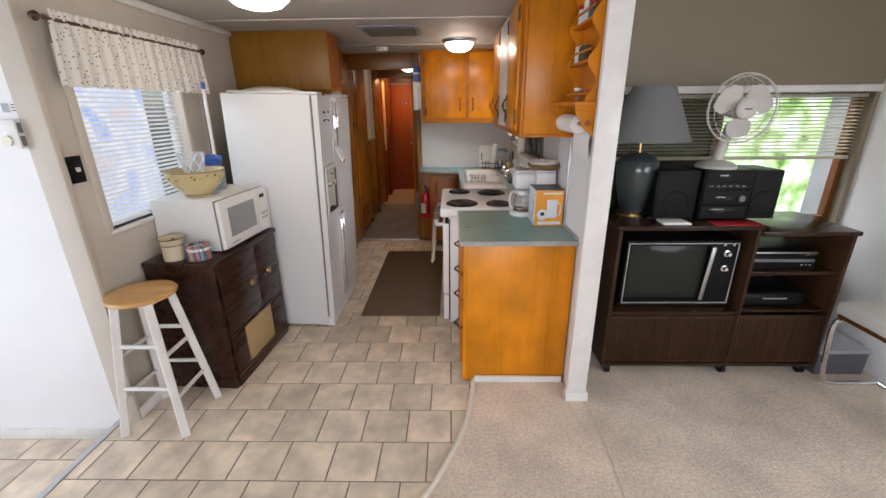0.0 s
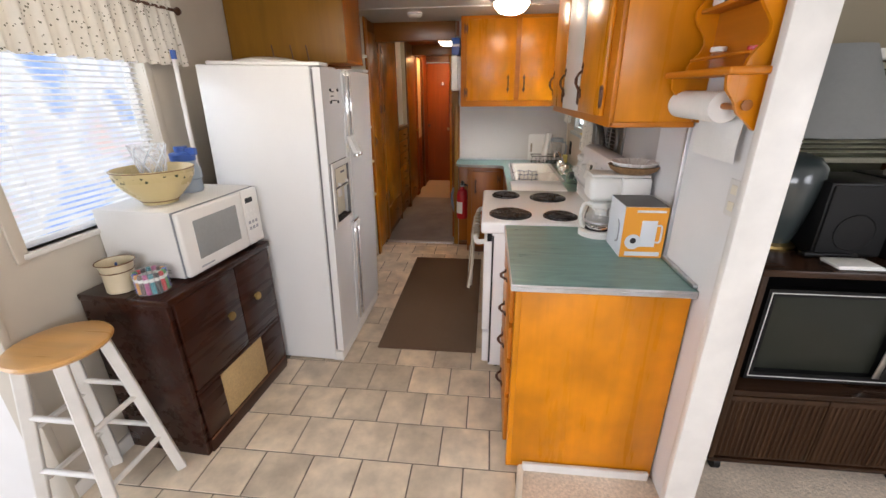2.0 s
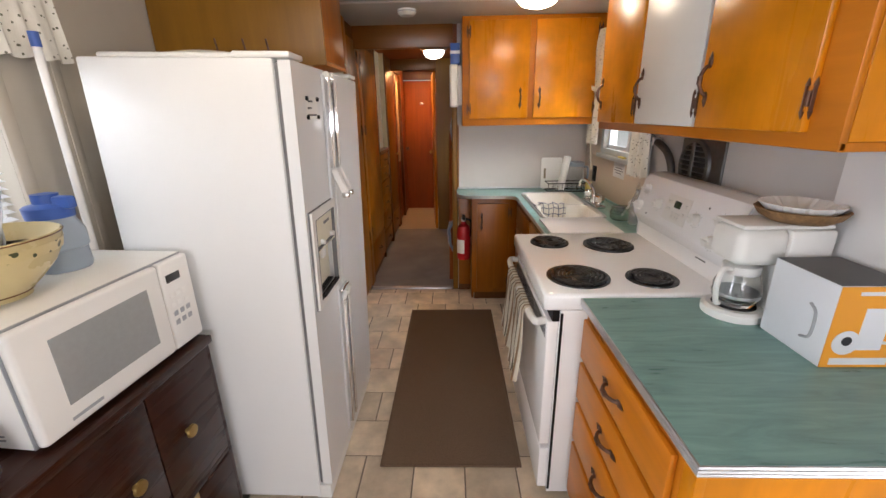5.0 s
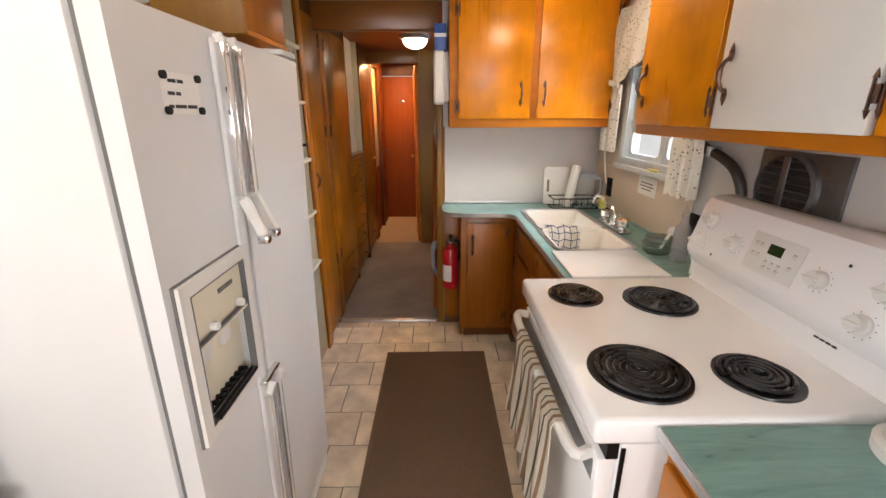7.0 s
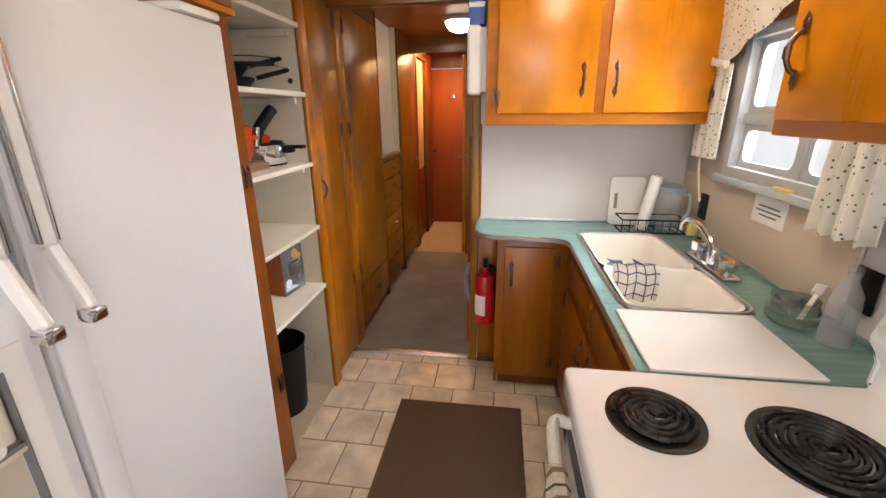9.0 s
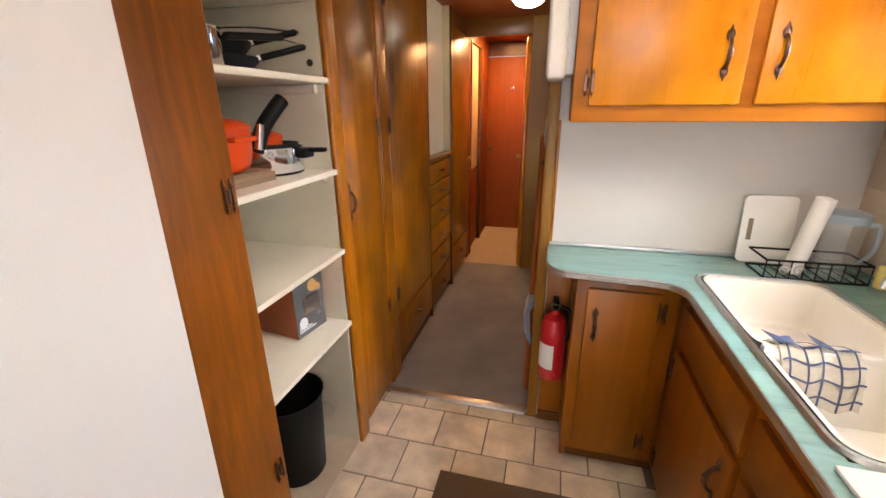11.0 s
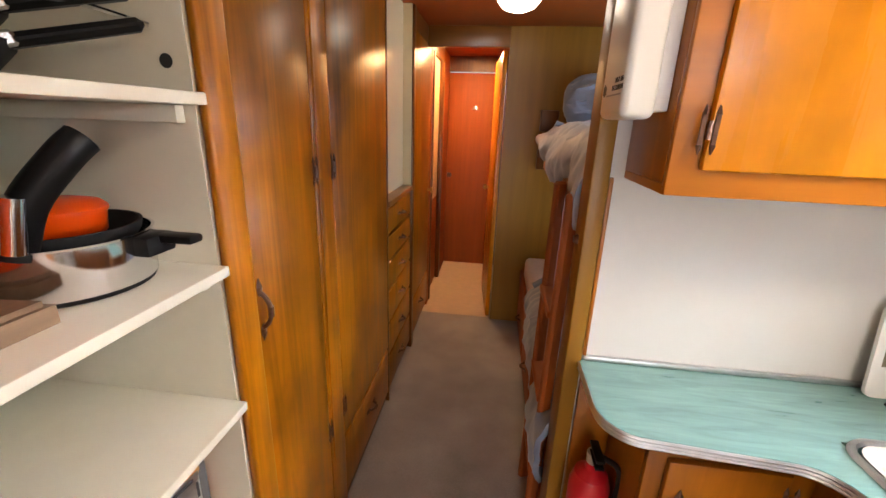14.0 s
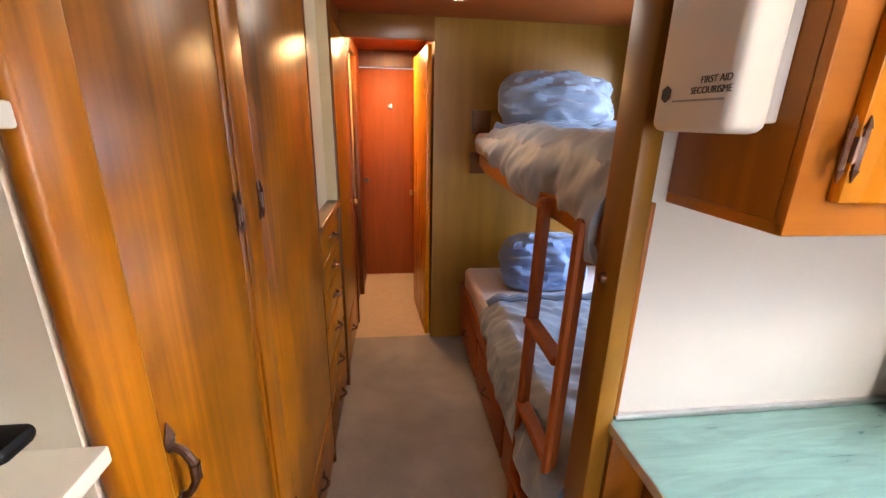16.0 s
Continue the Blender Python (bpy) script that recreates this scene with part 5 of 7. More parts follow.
for a, b, c, d in ((4.47, 5.025, 1.475, 1.742), (4.67, 5.025, 1.268, 1.435), (4.47, 4.645, 1.268, 1.435)):
    # an inner sash with rounded corners
    x, w, r = WR + 0.022, 0.024, 0.03
    hole = arc(b - w - r, d - w - r, r, 0, 90, 5) + arc(a + w + r, d - w - r, r, 90, 180, 5) + arc(a + w + r, c + w + r, r, 180, 270, 5) + arc(b - w - r, c + w + r, r, 270, 360, 5)
    rim = [(min(max(y + 9 * (y - (a + b) / 2), a), b), min(max(z + 9 * (z - (c + d) / 2), c), d)) for y, z in hole]
    bm = bmesh.new()
    rings = [[bm.verts.new((x + dx, y, z)) for y, z in loop] for loop, dx in ((rim, 0), (hole, 0), (hole, 0.012))]
    for p, q in zip(rings, rings[1:]):
        for i in range(len(p)):
            bm.faces.new((p[i], p[(i + 1) % len(p)], q[(i + 1) % len(p)], q[i]))
    bmesh.ops.remove_doubles(bm, verts=bm.verts, dist=1e-5)
    part("sash", bm, M["sash"], w3)
part("pane", box(WR + 0.036, WR + 0.039, 4.47, 5.025, 1.268, 1.742), M["frosted"], w3).visible_shadow = False


def gathered(x, y0, y1, z0, z1, folds, depth, ph=0.0, flare=0.0, hem=0.0):
    """Gathered cloth hanging in the plane x, with folds that deepen downwards."""
    def at(u, v):
        y = y0 + (y1 - y0) * u + flare * v * (u - 0.5)
        d = depth * (0.35 + 0.65 * v) * (math.sin(u * folds * 6.283 + ph + 0.8 * math.sin(u * 9)) + 0.4 * math.sin(u * folds * 11 + 2 * ph))
        z = z1 + (z0 - z1) * v + hem * math.sin(u * folds * 6.283 + ph) * v
        return (x + d, y, z)
    return cloth(at, int(folds * 14), 10, 0.0015)


va = thing("valance", WL + 0.06, 2.85, 1.70, "gathered cream valance with small dark sprigs, on a rod", "curtain")
part("cloth", gathered(WL + 0.055, 2.36, 3.42, 1.70, 1.965, 15, 0.011, hem=0.004, flare=0.05), M["print"], va)
part("ruffle", gathered(WL + 0.055, 2.37, 3.41, 1.955, 1.995, 22, 0.007), M["print"], va)
part("rod", bar((WL + 0.055, 2.31, 1.957), (WL + 0.055, 3.45, 1.957), 0.008, seg=10), M["copper"], va)
for y in (2.305, 3.455):
    part("finial", lathe([(0.008, -0.02), (0.02, 0), (0.012, 0.018), (0, 0.024)], (WL + 0.055, y, 1.957), 14, None, Matrix.Rotation(radians(90 if y < 3 else -90), 4, "X")), M["copper"], va)

cu = thing("curtain", 0.79, 5.1, 1.3, "cream sprigged curtain tied back beside the sink window", "curtain")
part("panel", gathered(0.79, 5.04, 5.27, 1.29, 1.66, 4, 0.012, flare=-0.04), M["print"], cu)
part("swag", cloth(lambda u, v: (0.785 - 0.02 * math.sin(v * 3.1) + 0.008 * math.sin(u * 30 + v * 6), 5.26 - 0.85 * u, 2.05 - (0.16 + 0.30 * (1 - u) ** 1.3) * v), 40, 10, 0.0015), M["print"], cu)
part("tie", cloth(lambda u, v: (0.775 + 0.02 * math.cos(u * 6.283), 5.14 + 0.09 * math.sin(u * 6.283), 1.66 + 0.03 * v + 0.02 * math.sin(u * 6)), 20, 3, 0.0015), M["print"], cu)
part("cord", tube(smooth_path([(0.80, 5.2, 1.32), (0.805, 5.19, 1.22), (0.80, 5.14, 1.14), (0.80, 5.12, 1.1)], 4), 0.005, 6), M["shelf"], cu)
cu = thing("curtain", 0.79, 4.4, 1.18, "cream sprigged curtain end gathered low at the sink window", "curtain")
part("panel", gathered(0.79, 4.26, 4.43, 1.165, 1.9, 4, 0.014, 1.0, flare=0.05, hem=0.006), M["print"], cu)


# ---- living room ----
def tv_cart():
    x0, x1, xm, y0, y1, top = 1.07, 2.36, 1.83, 2.65, 3.10, 0.975
    c = thing("media_cart", 1.7, 2.88, 0.012, "dark walnut-look media cart on casters", "media cart")
    low = top - 0.035
    part("top", box(x0 - 0.01, xm + 0.014, y0 - 0.012, y1, top - 0.025, top, 0.003), M["walnut_x"], c)
    part("lower_top", box(xm + 0.0145, x1 + 0.012, y0 - 0.012, y1, low - 0.025, low, 0.003), M["walnut_x"], c)
    for x in (x0, xm - 0.01, x1 - 0.02):
        part("side_panel", box(x, x + 0.02, y0, y1, 0.098, (low if x > xm else top) - 0.025, 0.002), M["walnut"], c)
    part("bottom", box(x0, x1, y0, y1, 0.078, 0.098, 0.002), M["walnut_x"], c)
    # near-black backs paint in the shade inside the cart
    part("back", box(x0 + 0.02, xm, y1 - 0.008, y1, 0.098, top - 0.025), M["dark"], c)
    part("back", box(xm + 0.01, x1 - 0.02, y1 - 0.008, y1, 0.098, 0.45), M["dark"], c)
    part("tv_shelf", box(x0 + 0.02, xm - 0.01, y0 + 0.005, y1 - 0.01, 0.425, 0.45, 0.002), M["walnut_x"], c)
    for z in (0.45, 0.69):
        part("shelf", box(xm + 0.01, x1 - 0.02, y0 + 0.03, y1 - 0.01, z - 0.02, z, 0.002), M["walnut_x"], c)
    xa = (x0 + xm) / 2
    for a, b in ((x0 + 0.022, xa - 0.002), (xa + 0.002, xm - 0.012), (xm + 0.012, x1 - 0.022)):
        d = part("door", box(a, b, y0 + 0.004, y0 + 0.02, 0.106, 0.42 if b < xm else 0.425, 0.002), M["walnut"], c)
        n = int((b - a) / 0.02)
        f = part("reed", box(a + 0.006, a + 0.016, y0 - 0.001, y0 + 0.005, 0.118, 0.40, 0.0025, 1), M["walnut"], d)
        again(f, [((b - a - 0.02) * i / n, 0, 0) for i in range(1, n + 1)])
    for x in (x0 + 0.05, xm, x1 - 0.05):
        for y in (y0 + 0.04, y1 - 0.05):
            w = part("caster", bar((x - 0.013, y, 0.042), (x + 0.013, y, 0.042), 0.03, seg=18), M["black"], c, "black caster wheel")
            part("fork", box(x - 0.019, x + 0.019, y - 0.014, y + 0.014, 0.05, 0.081, 0.003), M["gasket"], w)
    return c


tv_cart()


def television():
    t = thing("television", 1.53, 2.95, 0.45, "old wooden-cased tube television with two chrome dials", "television")
    x0, x1, y0, z0, z1 = 1.155, 1.80, 2.72, 0.462, 0.865
    part("case", box(x0, x1, y0 + 0.03, 3.06, z0, z1, 0.008), M["black"], t)
    part("bezel", framed(x0, x1, y0, y0 + 0.03, z0, z1, (x0 + 0.03, x1 - 0.17, z0 + 0.035, z1 - 0.03), "x"), M["black"], t)
    for a, b, c, d in ((x0 + 0.012, x1 - 0.012, z0 + 0.014, z0 + 0.017), (x0 + 0.012, x1 - 0.012, z1 - 0.017, z1 - 0.014), (x0 + 0.012, x0 + 0.015, z0 + 0.017, z1 - 0.017), (x1 - 0.015, x1 - 0.012, z0 + 0.017, z1 - 0.017)):
        part("trim_line", box(a, b, y0 - 0.002, y0 + 0.001, c, d), M["plastic"], t)

    def tube_face(u, v):
        return (x0 + 0.03 + (x1 - x0 - 0.2) * u, y0 + 0.03 - 0.024 * (1 - (2 * u - 1) ** 2) * (1 - (2 * v - 1) ** 2), z0 + 0.035 + (z1 - z0 - 0.065) * v)
    part("screen", cloth(tube_face, 20, 16, 0.002), M["screen"], t, "dark curved glass screen")
    part("screen_trim", merge(bmesh.new(), box(-0.012, 0.012, -0.003, 0.003, -0.165, 0.165, 0.003), Matrix.Translation((x1 - 0.16, y0 - 0.002, 0.66)) @ Matrix.Rotation(radians(4), 4, "Y")), M["steel"], t)
    for z, r in ((0.79, 0.02), (0.70, 0.019)):
        part("dial", lathe([(r, 0), (r, 0.008), (r * 0.6, 0.01), (r * 0.55, 0.03), (0, 0.032)], (x1 - 0.075, y0, z), 24, None, Matrix.Rotation(radians(90), 4, "X")), M["chrome"], t, "chrome tuning dial")
    for x in (x1 - 0.1, x1 - 0.05):
        part("button", bar((x, y0, 0.845), (x, y0 - 0.012, 0.845), 0.007, seg=12), M["chrome"], t)


television()


def slim_player(z, x0, x1, h, label, mat, strip):
    p = thing("disc_player", (x0 + x1) / 2, 2.9, z, label, "disc player")
    part("case", box(x0, x1, 2.72, 3.0, z, z + h, 0.004), mat, p)
    part("front_strip", box(x0 + 0.01, x1 - 0.01, 2.716, 2.721, z + h * 0.62, z + h * 0.85, 0.001), strip, p)
    for i in range(3):
        part("button", box(x1 - 0.08 + i * 0.022, x1 - 0.068 + i * 0.022, 2.715, 2.72, z + h * 0.3, z + h * 0.42, 0.001), M["chrome"], p)


slim_player(0.69, 1.87, 2.24, 0.075, "black video recorder on the upper shelf", M["black"], M["gasket"])
slim_player(0.766, 1.87, 2.245, 0.035, "slim silver-fronted disc player on the video recorder", M["black"], M["steel"])
g = thing("game_console", 2.05, 2.88, 0.45, "rounded black video player on the lower shelf", "video player")
part("case", box(1.86, 2.24, 2.70, 2.98, 0.45, 0.55, 0.035, 4), M["black"], g)
part("slot", box(1.98, 2.12, 2.697, 2.701, 0.51, 0.516), M["grey"], g)


def stereo():
    s = thing("stereo", 1.67, 2.9, 0.975, "black stacked stereo unit with a cassette deck", "stereo")
    x0, x1, y0 = 1.545, 1.81, 2.76
    part("case", box(x0, x1, y0 + 0.012, 3.04, 0.976, 1.255, 0.006), M["black"], s)
    for z0, z1 in ((0.985, 1.06), (1.066, 1.145), (1.151, 1.19), (1.196, 1.248)):
        part("front_panel", box(x0 + 0.006, x1 - 0.006, y0, y0 + 0.012, z0, z1, 0.003), M["rubber"], s)
    for z, a, b in ((1.10, 0.07, 0.19), (1.222, 0.07, 0.17), (1.03, 0.05, 0.22)):
        part("display", box(x0 + a, x0 + b, y0 - 0.003, y0, z - 0.012, z + 0.012, 0.001), M["pan"], s)
    for i in range(6):
        part("button", box(x0 + 0.03 + i * 0.035, x0 + 0.05 + i * 0.035, y0 - 0.004, y0, 1.165, 1.174, 0.001), M["gasket"], s)
    part("volume_knob", bar((x1 - 0.05, y0, 1.10), (x1 - 0.05, y0 - 0.015, 1.10), 0.018, seg=20), M["gasket"], s)


stereo()
for x0, x1, turn in ((1.30, 1.535, 0), (1.825, 1.99, -6)):
    s = thing("loudspeaker", (x0 + x1) / 2, 2.9, 0.975, "black bookshelf loudspeaker beside the stereo", "loudspeaker", "stereo loudspeakers")
    part("cabinet", box(x0, x1, 2.79, 3.02, 0.976, 1.25, 0.004), M["black"], s)
    part("grille", box(x0 + 0.008, x1 - 0.008, 2.782, 2.792, 0.985, 1.242, 0.004), M["rubber"], s)
    part("woofer_ring", lathe([(0.07, 0), (0.068, 0.003), (0.064, 0)], ((x0 + x1) / 2, 2.782, 1.07), 28, None, Matrix.Rotation(radians(90), 4, "X"), cap=False), M["rubber"], s)

la = thing("table_lamp", 1.24, 2.93, 0.975, "dark glazed urn lamp with a pale grey cone shade", "table lamp")
part("foot", lathe([(0.09, 0), (0.09, 0.012), (0.07, 0.018)], (1.24, 2.93, 0.976), 28), M["brass"], la)
part("body", lathe([(0.065, 0.018), (0.075, 0.05), (0.1, 0.16), (0.115, 0.25), (0.112, 0.31), (0.085, 0.345), (0.04, 0.36), (0.0, 0.362)], (1.24, 2.93, 0.976), 32), M["ceramic"], la)
part("stem", bar((1.24, 2.93, 1.33), (1.24, 2.93, 1.5), 0.008), M["brass"], la)
part("shade", cloth(lambda u, v: (1.27 + (0.235 - 0.125 * v) * math.cos(u * 6.2832), 2.93 + (0.2 - 0.1 * v) * math.sin(u * 6.2832), 1.405 + 0.29 * v), 40, 4, 0.003), M["shade"], la, "pale grey cloth shade")


def desk_fan():
    cx, cy, cz = 1.70, 2.82, 1.572
    f = thing("desk_fan", cx, 2.88, 1.256, "white desk fan with three blades in a wire cage, at rest", "fan")
    part("base", lathe([(0.105, 0), (0.105, 0.014), (0.08, 0.03), (0.035, 0.045), (0.028, 0.06)], (cx - 0.04, 2.88, 1.256), 36), M["fanwhite"], f)
    part("neck", bar((cx - 0.04, 2.88, 1.30), (cx, 2.88, 1.50), 0.03, 0.024, 16), M["fanwhite"], f)
    part("motor", bar((cx, 2.83, cz), (cx, 2.95, cz), 0.05, 0.04, 24), M["fanwhite"], f)
    for k in range(3):
        a = radians(-90 + 120 * k)

        def blade(u, v, a=a):
            r = 0.04 + 0.108 * u
            w = (v - 0.5) * (1.45 - 0.3 * u) * (0.7 + 0.5 * math.sin(u * 3.0))
            return (cx + r * math.cos(a + w), cy + 0.03 * (v - 0.5), cz + r * math.sin(a + w))
        part("blade", cloth(blade, 10, 10, 0.002), M["fanwhite"], f)
    part("hub_cap", lathe([(0.054, 0), (0.054, 0.01), (0.04, 0.02), (0, 0.022)], (cx, cy - 0.028, cz), 28, None, Matrix.Rotation(radians(90), 4, "X")), M["fanwhite"], f, "white hub cap with a dark mark")
    part("badge", box(cx - 0.02, cx + 0.02, cy - 0.052, cy - 0.049, cz - 0.003, cz + 0.003), M["ink"], f)
    cage = bmesh.new()
    for y, r in ((cy - 0.035, 0.165), (cy, 0.177), (cy + 0.035, 0.165)):
        tube([(cx + r * math.cos(i / 40 * 6.2832), y, cz + r * math.sin(i / 40 * 6.2832)) for i in range(40)], 0.0022 if y != cy else 0.004, 6, cage, True)
    part("cage_ring", cage, M["fanwhite"], f)
    wires = bmesh.new()
    for i in range(28):
        a = i / 28 * 6.2832
        c, s = math.cos(a), math.sin(a)
        for k in (-1, 1):
            tube([(cx + 0.045 * c, cy + k * 0.045, cz + 0.045 * s), (cx + 0.13 * c, cy + k * 0.043, cz + 0.13 * s), (cx + 0.177 * c, cy, cz + 0.177 * s)], 0.0006, 4, wires)
    part("cage_mesh", wires, M["fanwhite"], f)["kind"] = "stuff"


desk_fan()
solo("papers", merge(box(1.31, 1.46, 2.66, 2.75, 0.976, 0.984, 0.001), box(1.3, 1.44, 2.655, 2.74, 0.984, 0.992, 0.002), Matrix.Rotation(0, 4, "Z")), M["paper"], "small stack of pale papers on the media cart", "papers")
solo("remote_control", box(1.27, 1.45, 2.77, 2.81, 0.976, 0.994, 0.006), M["black"], "black remote control on the media cart", "remote control")
solo("folder", box(1.58, 1.84, 2.645, 2.75, 0.976, 0.979, 0.001), M["red"], "thin red folder under the stereo", "folder")


def cane_chair():
    c = thing("chair", 2.52, 2.35, 0.012, "chrome cantilever chair with a cane back and cream cushion", "chair")
    for y in (2.14, 2.56):
        part("leg_frame", tube(smooth_path([(2.66, y, 0.9), (2.62, y, 0.6), (2.58, y, 0.47), (2.36, y, 0.455), (2.30, y, 0.4), (2.33, y, 0.1), (2.38, y, 0.03), (2.6, y, 0.026), (2.68, y, 0.026)], 5), 0.0125, 10), M["chrome"], c, "bent chrome tube")
    part("cross_tube", bar((2.67, 2.14, 0.026), (2.67, 2.56, 0.026), 0.0125), M["chrome"], c)
    part("seat", box(2.31, 2.6, 2.13, 2.57, 0.46, 0.485, 0.008), M["jamb"], c)
    cu = part("cushion", box(2.29, 2.61, 2.115, 2.585, 0.485, 0.565, 0.03, 4), M["cushion"], c, "tufted cream cushion")
    for x in (2.38, 2.50):
        for y in (2.25, 2.45):
            part("tuft", lathe([(0.02, 0), (0.012, 0.004), (0, 0.005)], (x, y, 0.563), 12), M["almond"], cu)
    part("backrest", merge(bmesh.new(), box(-0.008, 0.008, 2.16, 2.54, -0.14, 0.14, 0.004), Matrix.Translation((2.645, 0, 0.74)) @ Matrix.Rotation(radians(10), 4, "Y")), M["cane"], c, "woven cane back")


cane_chair()
b = thing("storage_box", 2.52, 2.7, 0.012, "grey cardboard box on the carpet under the chair", "box")
part("body", box(2.38, 2.68, 2.66, 2.98, 0.013, 0.16, 0.004), M["grey_card"], b)
part("lid", box(2.375, 2.685, 2.655, 2.985, 0.16, 0.185, 0.003), M["grey"], b)


# ---- entry ----
def bar_stool():
    cx, cy, h = -1.385, 2.30, 0.755
    s = thing("bar_stool", cx, cy, 0, "white-painted stool with a round varnished pine seat", "stool")
    part("seat", lathe([(0.0, -0.03), (0.13, -0.03), (0.148, -0.024), (0.155, -0.013), (0.15, -0.004), (0.135, 0.0), (0.06, -0.004), (0, -0.005)], (cx, cy, h), 40), M["pine"], s, "round varnished pine seat")
    top = {}
    for i, (fx, fy) in enumerate(((-0.165, -0.15), (0.155, -0.15), (0.155, 0.155), (-0.155, 0.15))):
        p, q = Vector((cx + fx * 0.52, cy + fy * 0.52, h - 0.03)), Vector((cx + fx, cy + fy, 0.0))
        top[i] = (p, q)
        part("leg", beam(p, q, 0.038, 0.038, 0.004), M["trim"], s)
    part("apron", box(cx - 0.09, cx + 0.09, cy - 0.09, cy + 0.09, h - 0.05, h - 0.029, 0.004), M["trim"], s)
    at = lambda i, z: top[i][0].lerp(top[i][1], (h - 0.03 - z) / (h - 0.03))
    for i, j, zs in ((0, 1, (0.27, 0.50)), (1, 2, (0.21, 0.44)), (2, 3, (0.27, 0.50)), (3, 0, (0.21, 0.44))):
        for z in zs:
            part("rung", bar(at(i, z), at(j, z), 0.011, seg=12), M["trim"], s)


bar_stool()

# thermostat and the notice over it
th = thing("thermostat", -1.685, 2.245, 1.45, "white wall thermostat with a round dial", "thermostat")
part("body", box(-1.735, -1.655, 2.224, 2.262, 1.448, 1.566, 0.006), M["plastic"], th)
part("dial", bar((-1.70, 2.224, 1.482), (-1.70, 2.214, 1.482), 0.021, seg=24), M["almond"], th)
for z in (1.458, 1.512):
    part("slot", box(-1.656, -1.654, 2.232, 2.252, z, z + 0.042), M["gasket"], th)
nt = thing("wall_notice", -1.675, 2.258, 1.59, "small white notice with lines of dark writing", "notice")
part("card", box(-1.725, -1.622, 2.2595, 2.2615, 1.59, 1.636, 0.0005), M["paper"], nt)
part("picture", box(-1.718, -1.688, 2.258, 2.2597, 1.594, 1.63), M["grey"], nt)
for i in range(3):
    part("line", box(-1.68, -1.63, 2.258, 2.2597, 1.600 + i * 0.011, 1.6035 + i * 0.011), M["ink"], nt)
sw = thing("light_switch", WL, 2.34, 1.3, "black plate light switch by the window", "light switch")
part("plate", box(WL + 0.001, WL + 0.007, 2.298, 2.375, 1.285, 1.405, 0.003), M["black"], sw)
part("toggle", box(WL + 0.006, WL + 0.022, 2.33, 2.342, 1.335, 1.355, 0.003), M["plastic"], sw)


# ---- on the sideboard ----
def microwave():
    m = thing("microwave", -1.3, 2.99, 0.81, "white microwave oven on the sideboard", "microwave")
    x0, x1, y0, y1, z0, z1 = -1.53, -1.15, 2.70, 3.23, 0.822, 1.115
    part("case", box(x0, x1, y0, y1, z0, z1, 0.006), M["plastic"], m)
    d = part("door", box(x1 + 0.003, x1 + 0.03, y0 + 0.002, y1 - 0.125, z0 + 0.004, z1 - 0.004, 0.012, 3), M["plastic"], m)
    part("door_window", box(x1 + 0.028, x1 + 0.0315, y0 + 0.075, y1 - 0.18, z0 + 0.065, z1 - 0.055, 0.002), M["smoked"], d)
    part("door_gap", box(x1, x1 + 0.003, y0 + 0.001, y1 - 0.001, z0 + 0.002, z1 - 0.002), M["grey"], m)
    p = part("control_panel", box(x1 + 0.003, x1 + 0.028, y1 - 0.122, y1 - 0.002, z0 + 0.004, z1 - 0.004, 0.008, 3), M["plastic"], m)
    part("display", box(x1 + 0.027, x1 + 0.03, y1 - 0.105, y1 - 0.05, z1 - 0.07, z1 - 0.045, 0.001), M["pan"], p)
    for i in range(3):
        for j in range(4):
            part("button", box(x1 + 0.027, x1 + 0.0295, y1 - 0.105 + i * 0.026, y1 - 0.088 + i * 0.026, z1 - 0.12 - j * 0.03, z1 - 0.104 - j * 0.03, 0.001), M["paper"] if j < 2 else M["grey"], p)
    part("nameplate", box(x1 + 0.029, x1 + 0.0312, y0 + 0.07, y0 + 0.15, z0 + 0.026, z0 + 0.034), M["grey"], d)
    for i in range(4):
        part("vent_slot", box(-1.30 + i * 0.024, -1.284 + i * 0.024, y0 - 0.001, y0 + 0.002, 0.845, 0.849), M["gasket"], m)
        part("vent_slot", box(-1.30 + i * 0.024, -1.284 + i * 0.024, y0 - 0.001, y0 + 0.002, 0.856, 0.86), M["gasket"], m)
    m.rotation_euler[2] = radians(-5)
    for x in (x0 + 0.04, x1 - 0.04):
        for y in (y0 + 0.04, y1 - 0.04):
            part("foot", bar((x, y, 0.81), (x, y, 0.824), 0.012), M["black"], m)


microwave()
bw = thing("mixing_bowl", -1.345, 2.86, 1.115, "yellow stoneware bowl with a band of dark leaves", "bowl")
part("bowl", lathe([(0.0, 0.0), (0.068, 0.0), (0.07, 0.012), (0.095, 0.035), (0.13, 0.075), (0.148, 0.11), (0.156, 0.15), (0.152, 0.152), (0.142, 0.12), (0.12, 0.075), (0.08, 0.035), (0.0, 0.02)], (-1.345, 2.86, 1.116), 48), M["yellowware"], bw)
part("leaf_band", lathe([(0.1492, 0.108), (0.1542, 0.131), (0.1538, 0.1312), (0.1488, 0.108)], (-1.345, 2.86, 1.116), 48), M["olive_dots"], bw, "dark leaf band")
for r, z in ((0.1565, 0.148), (0.073, 0.014)):
    part("line", tube([(-1.345 + r * math.cos(i / 40 * 6.2832), 2.86 + r * math.sin(i / 40 * 6.2832), 1.116 + z) for i in range(40)], 0.0018, 5, closed=True), M["jamb"], bw)
gl = thing("glass_vase", -1.345, 2.86, 1.225, "cut clear glass vase standing in the bowl", "vase")
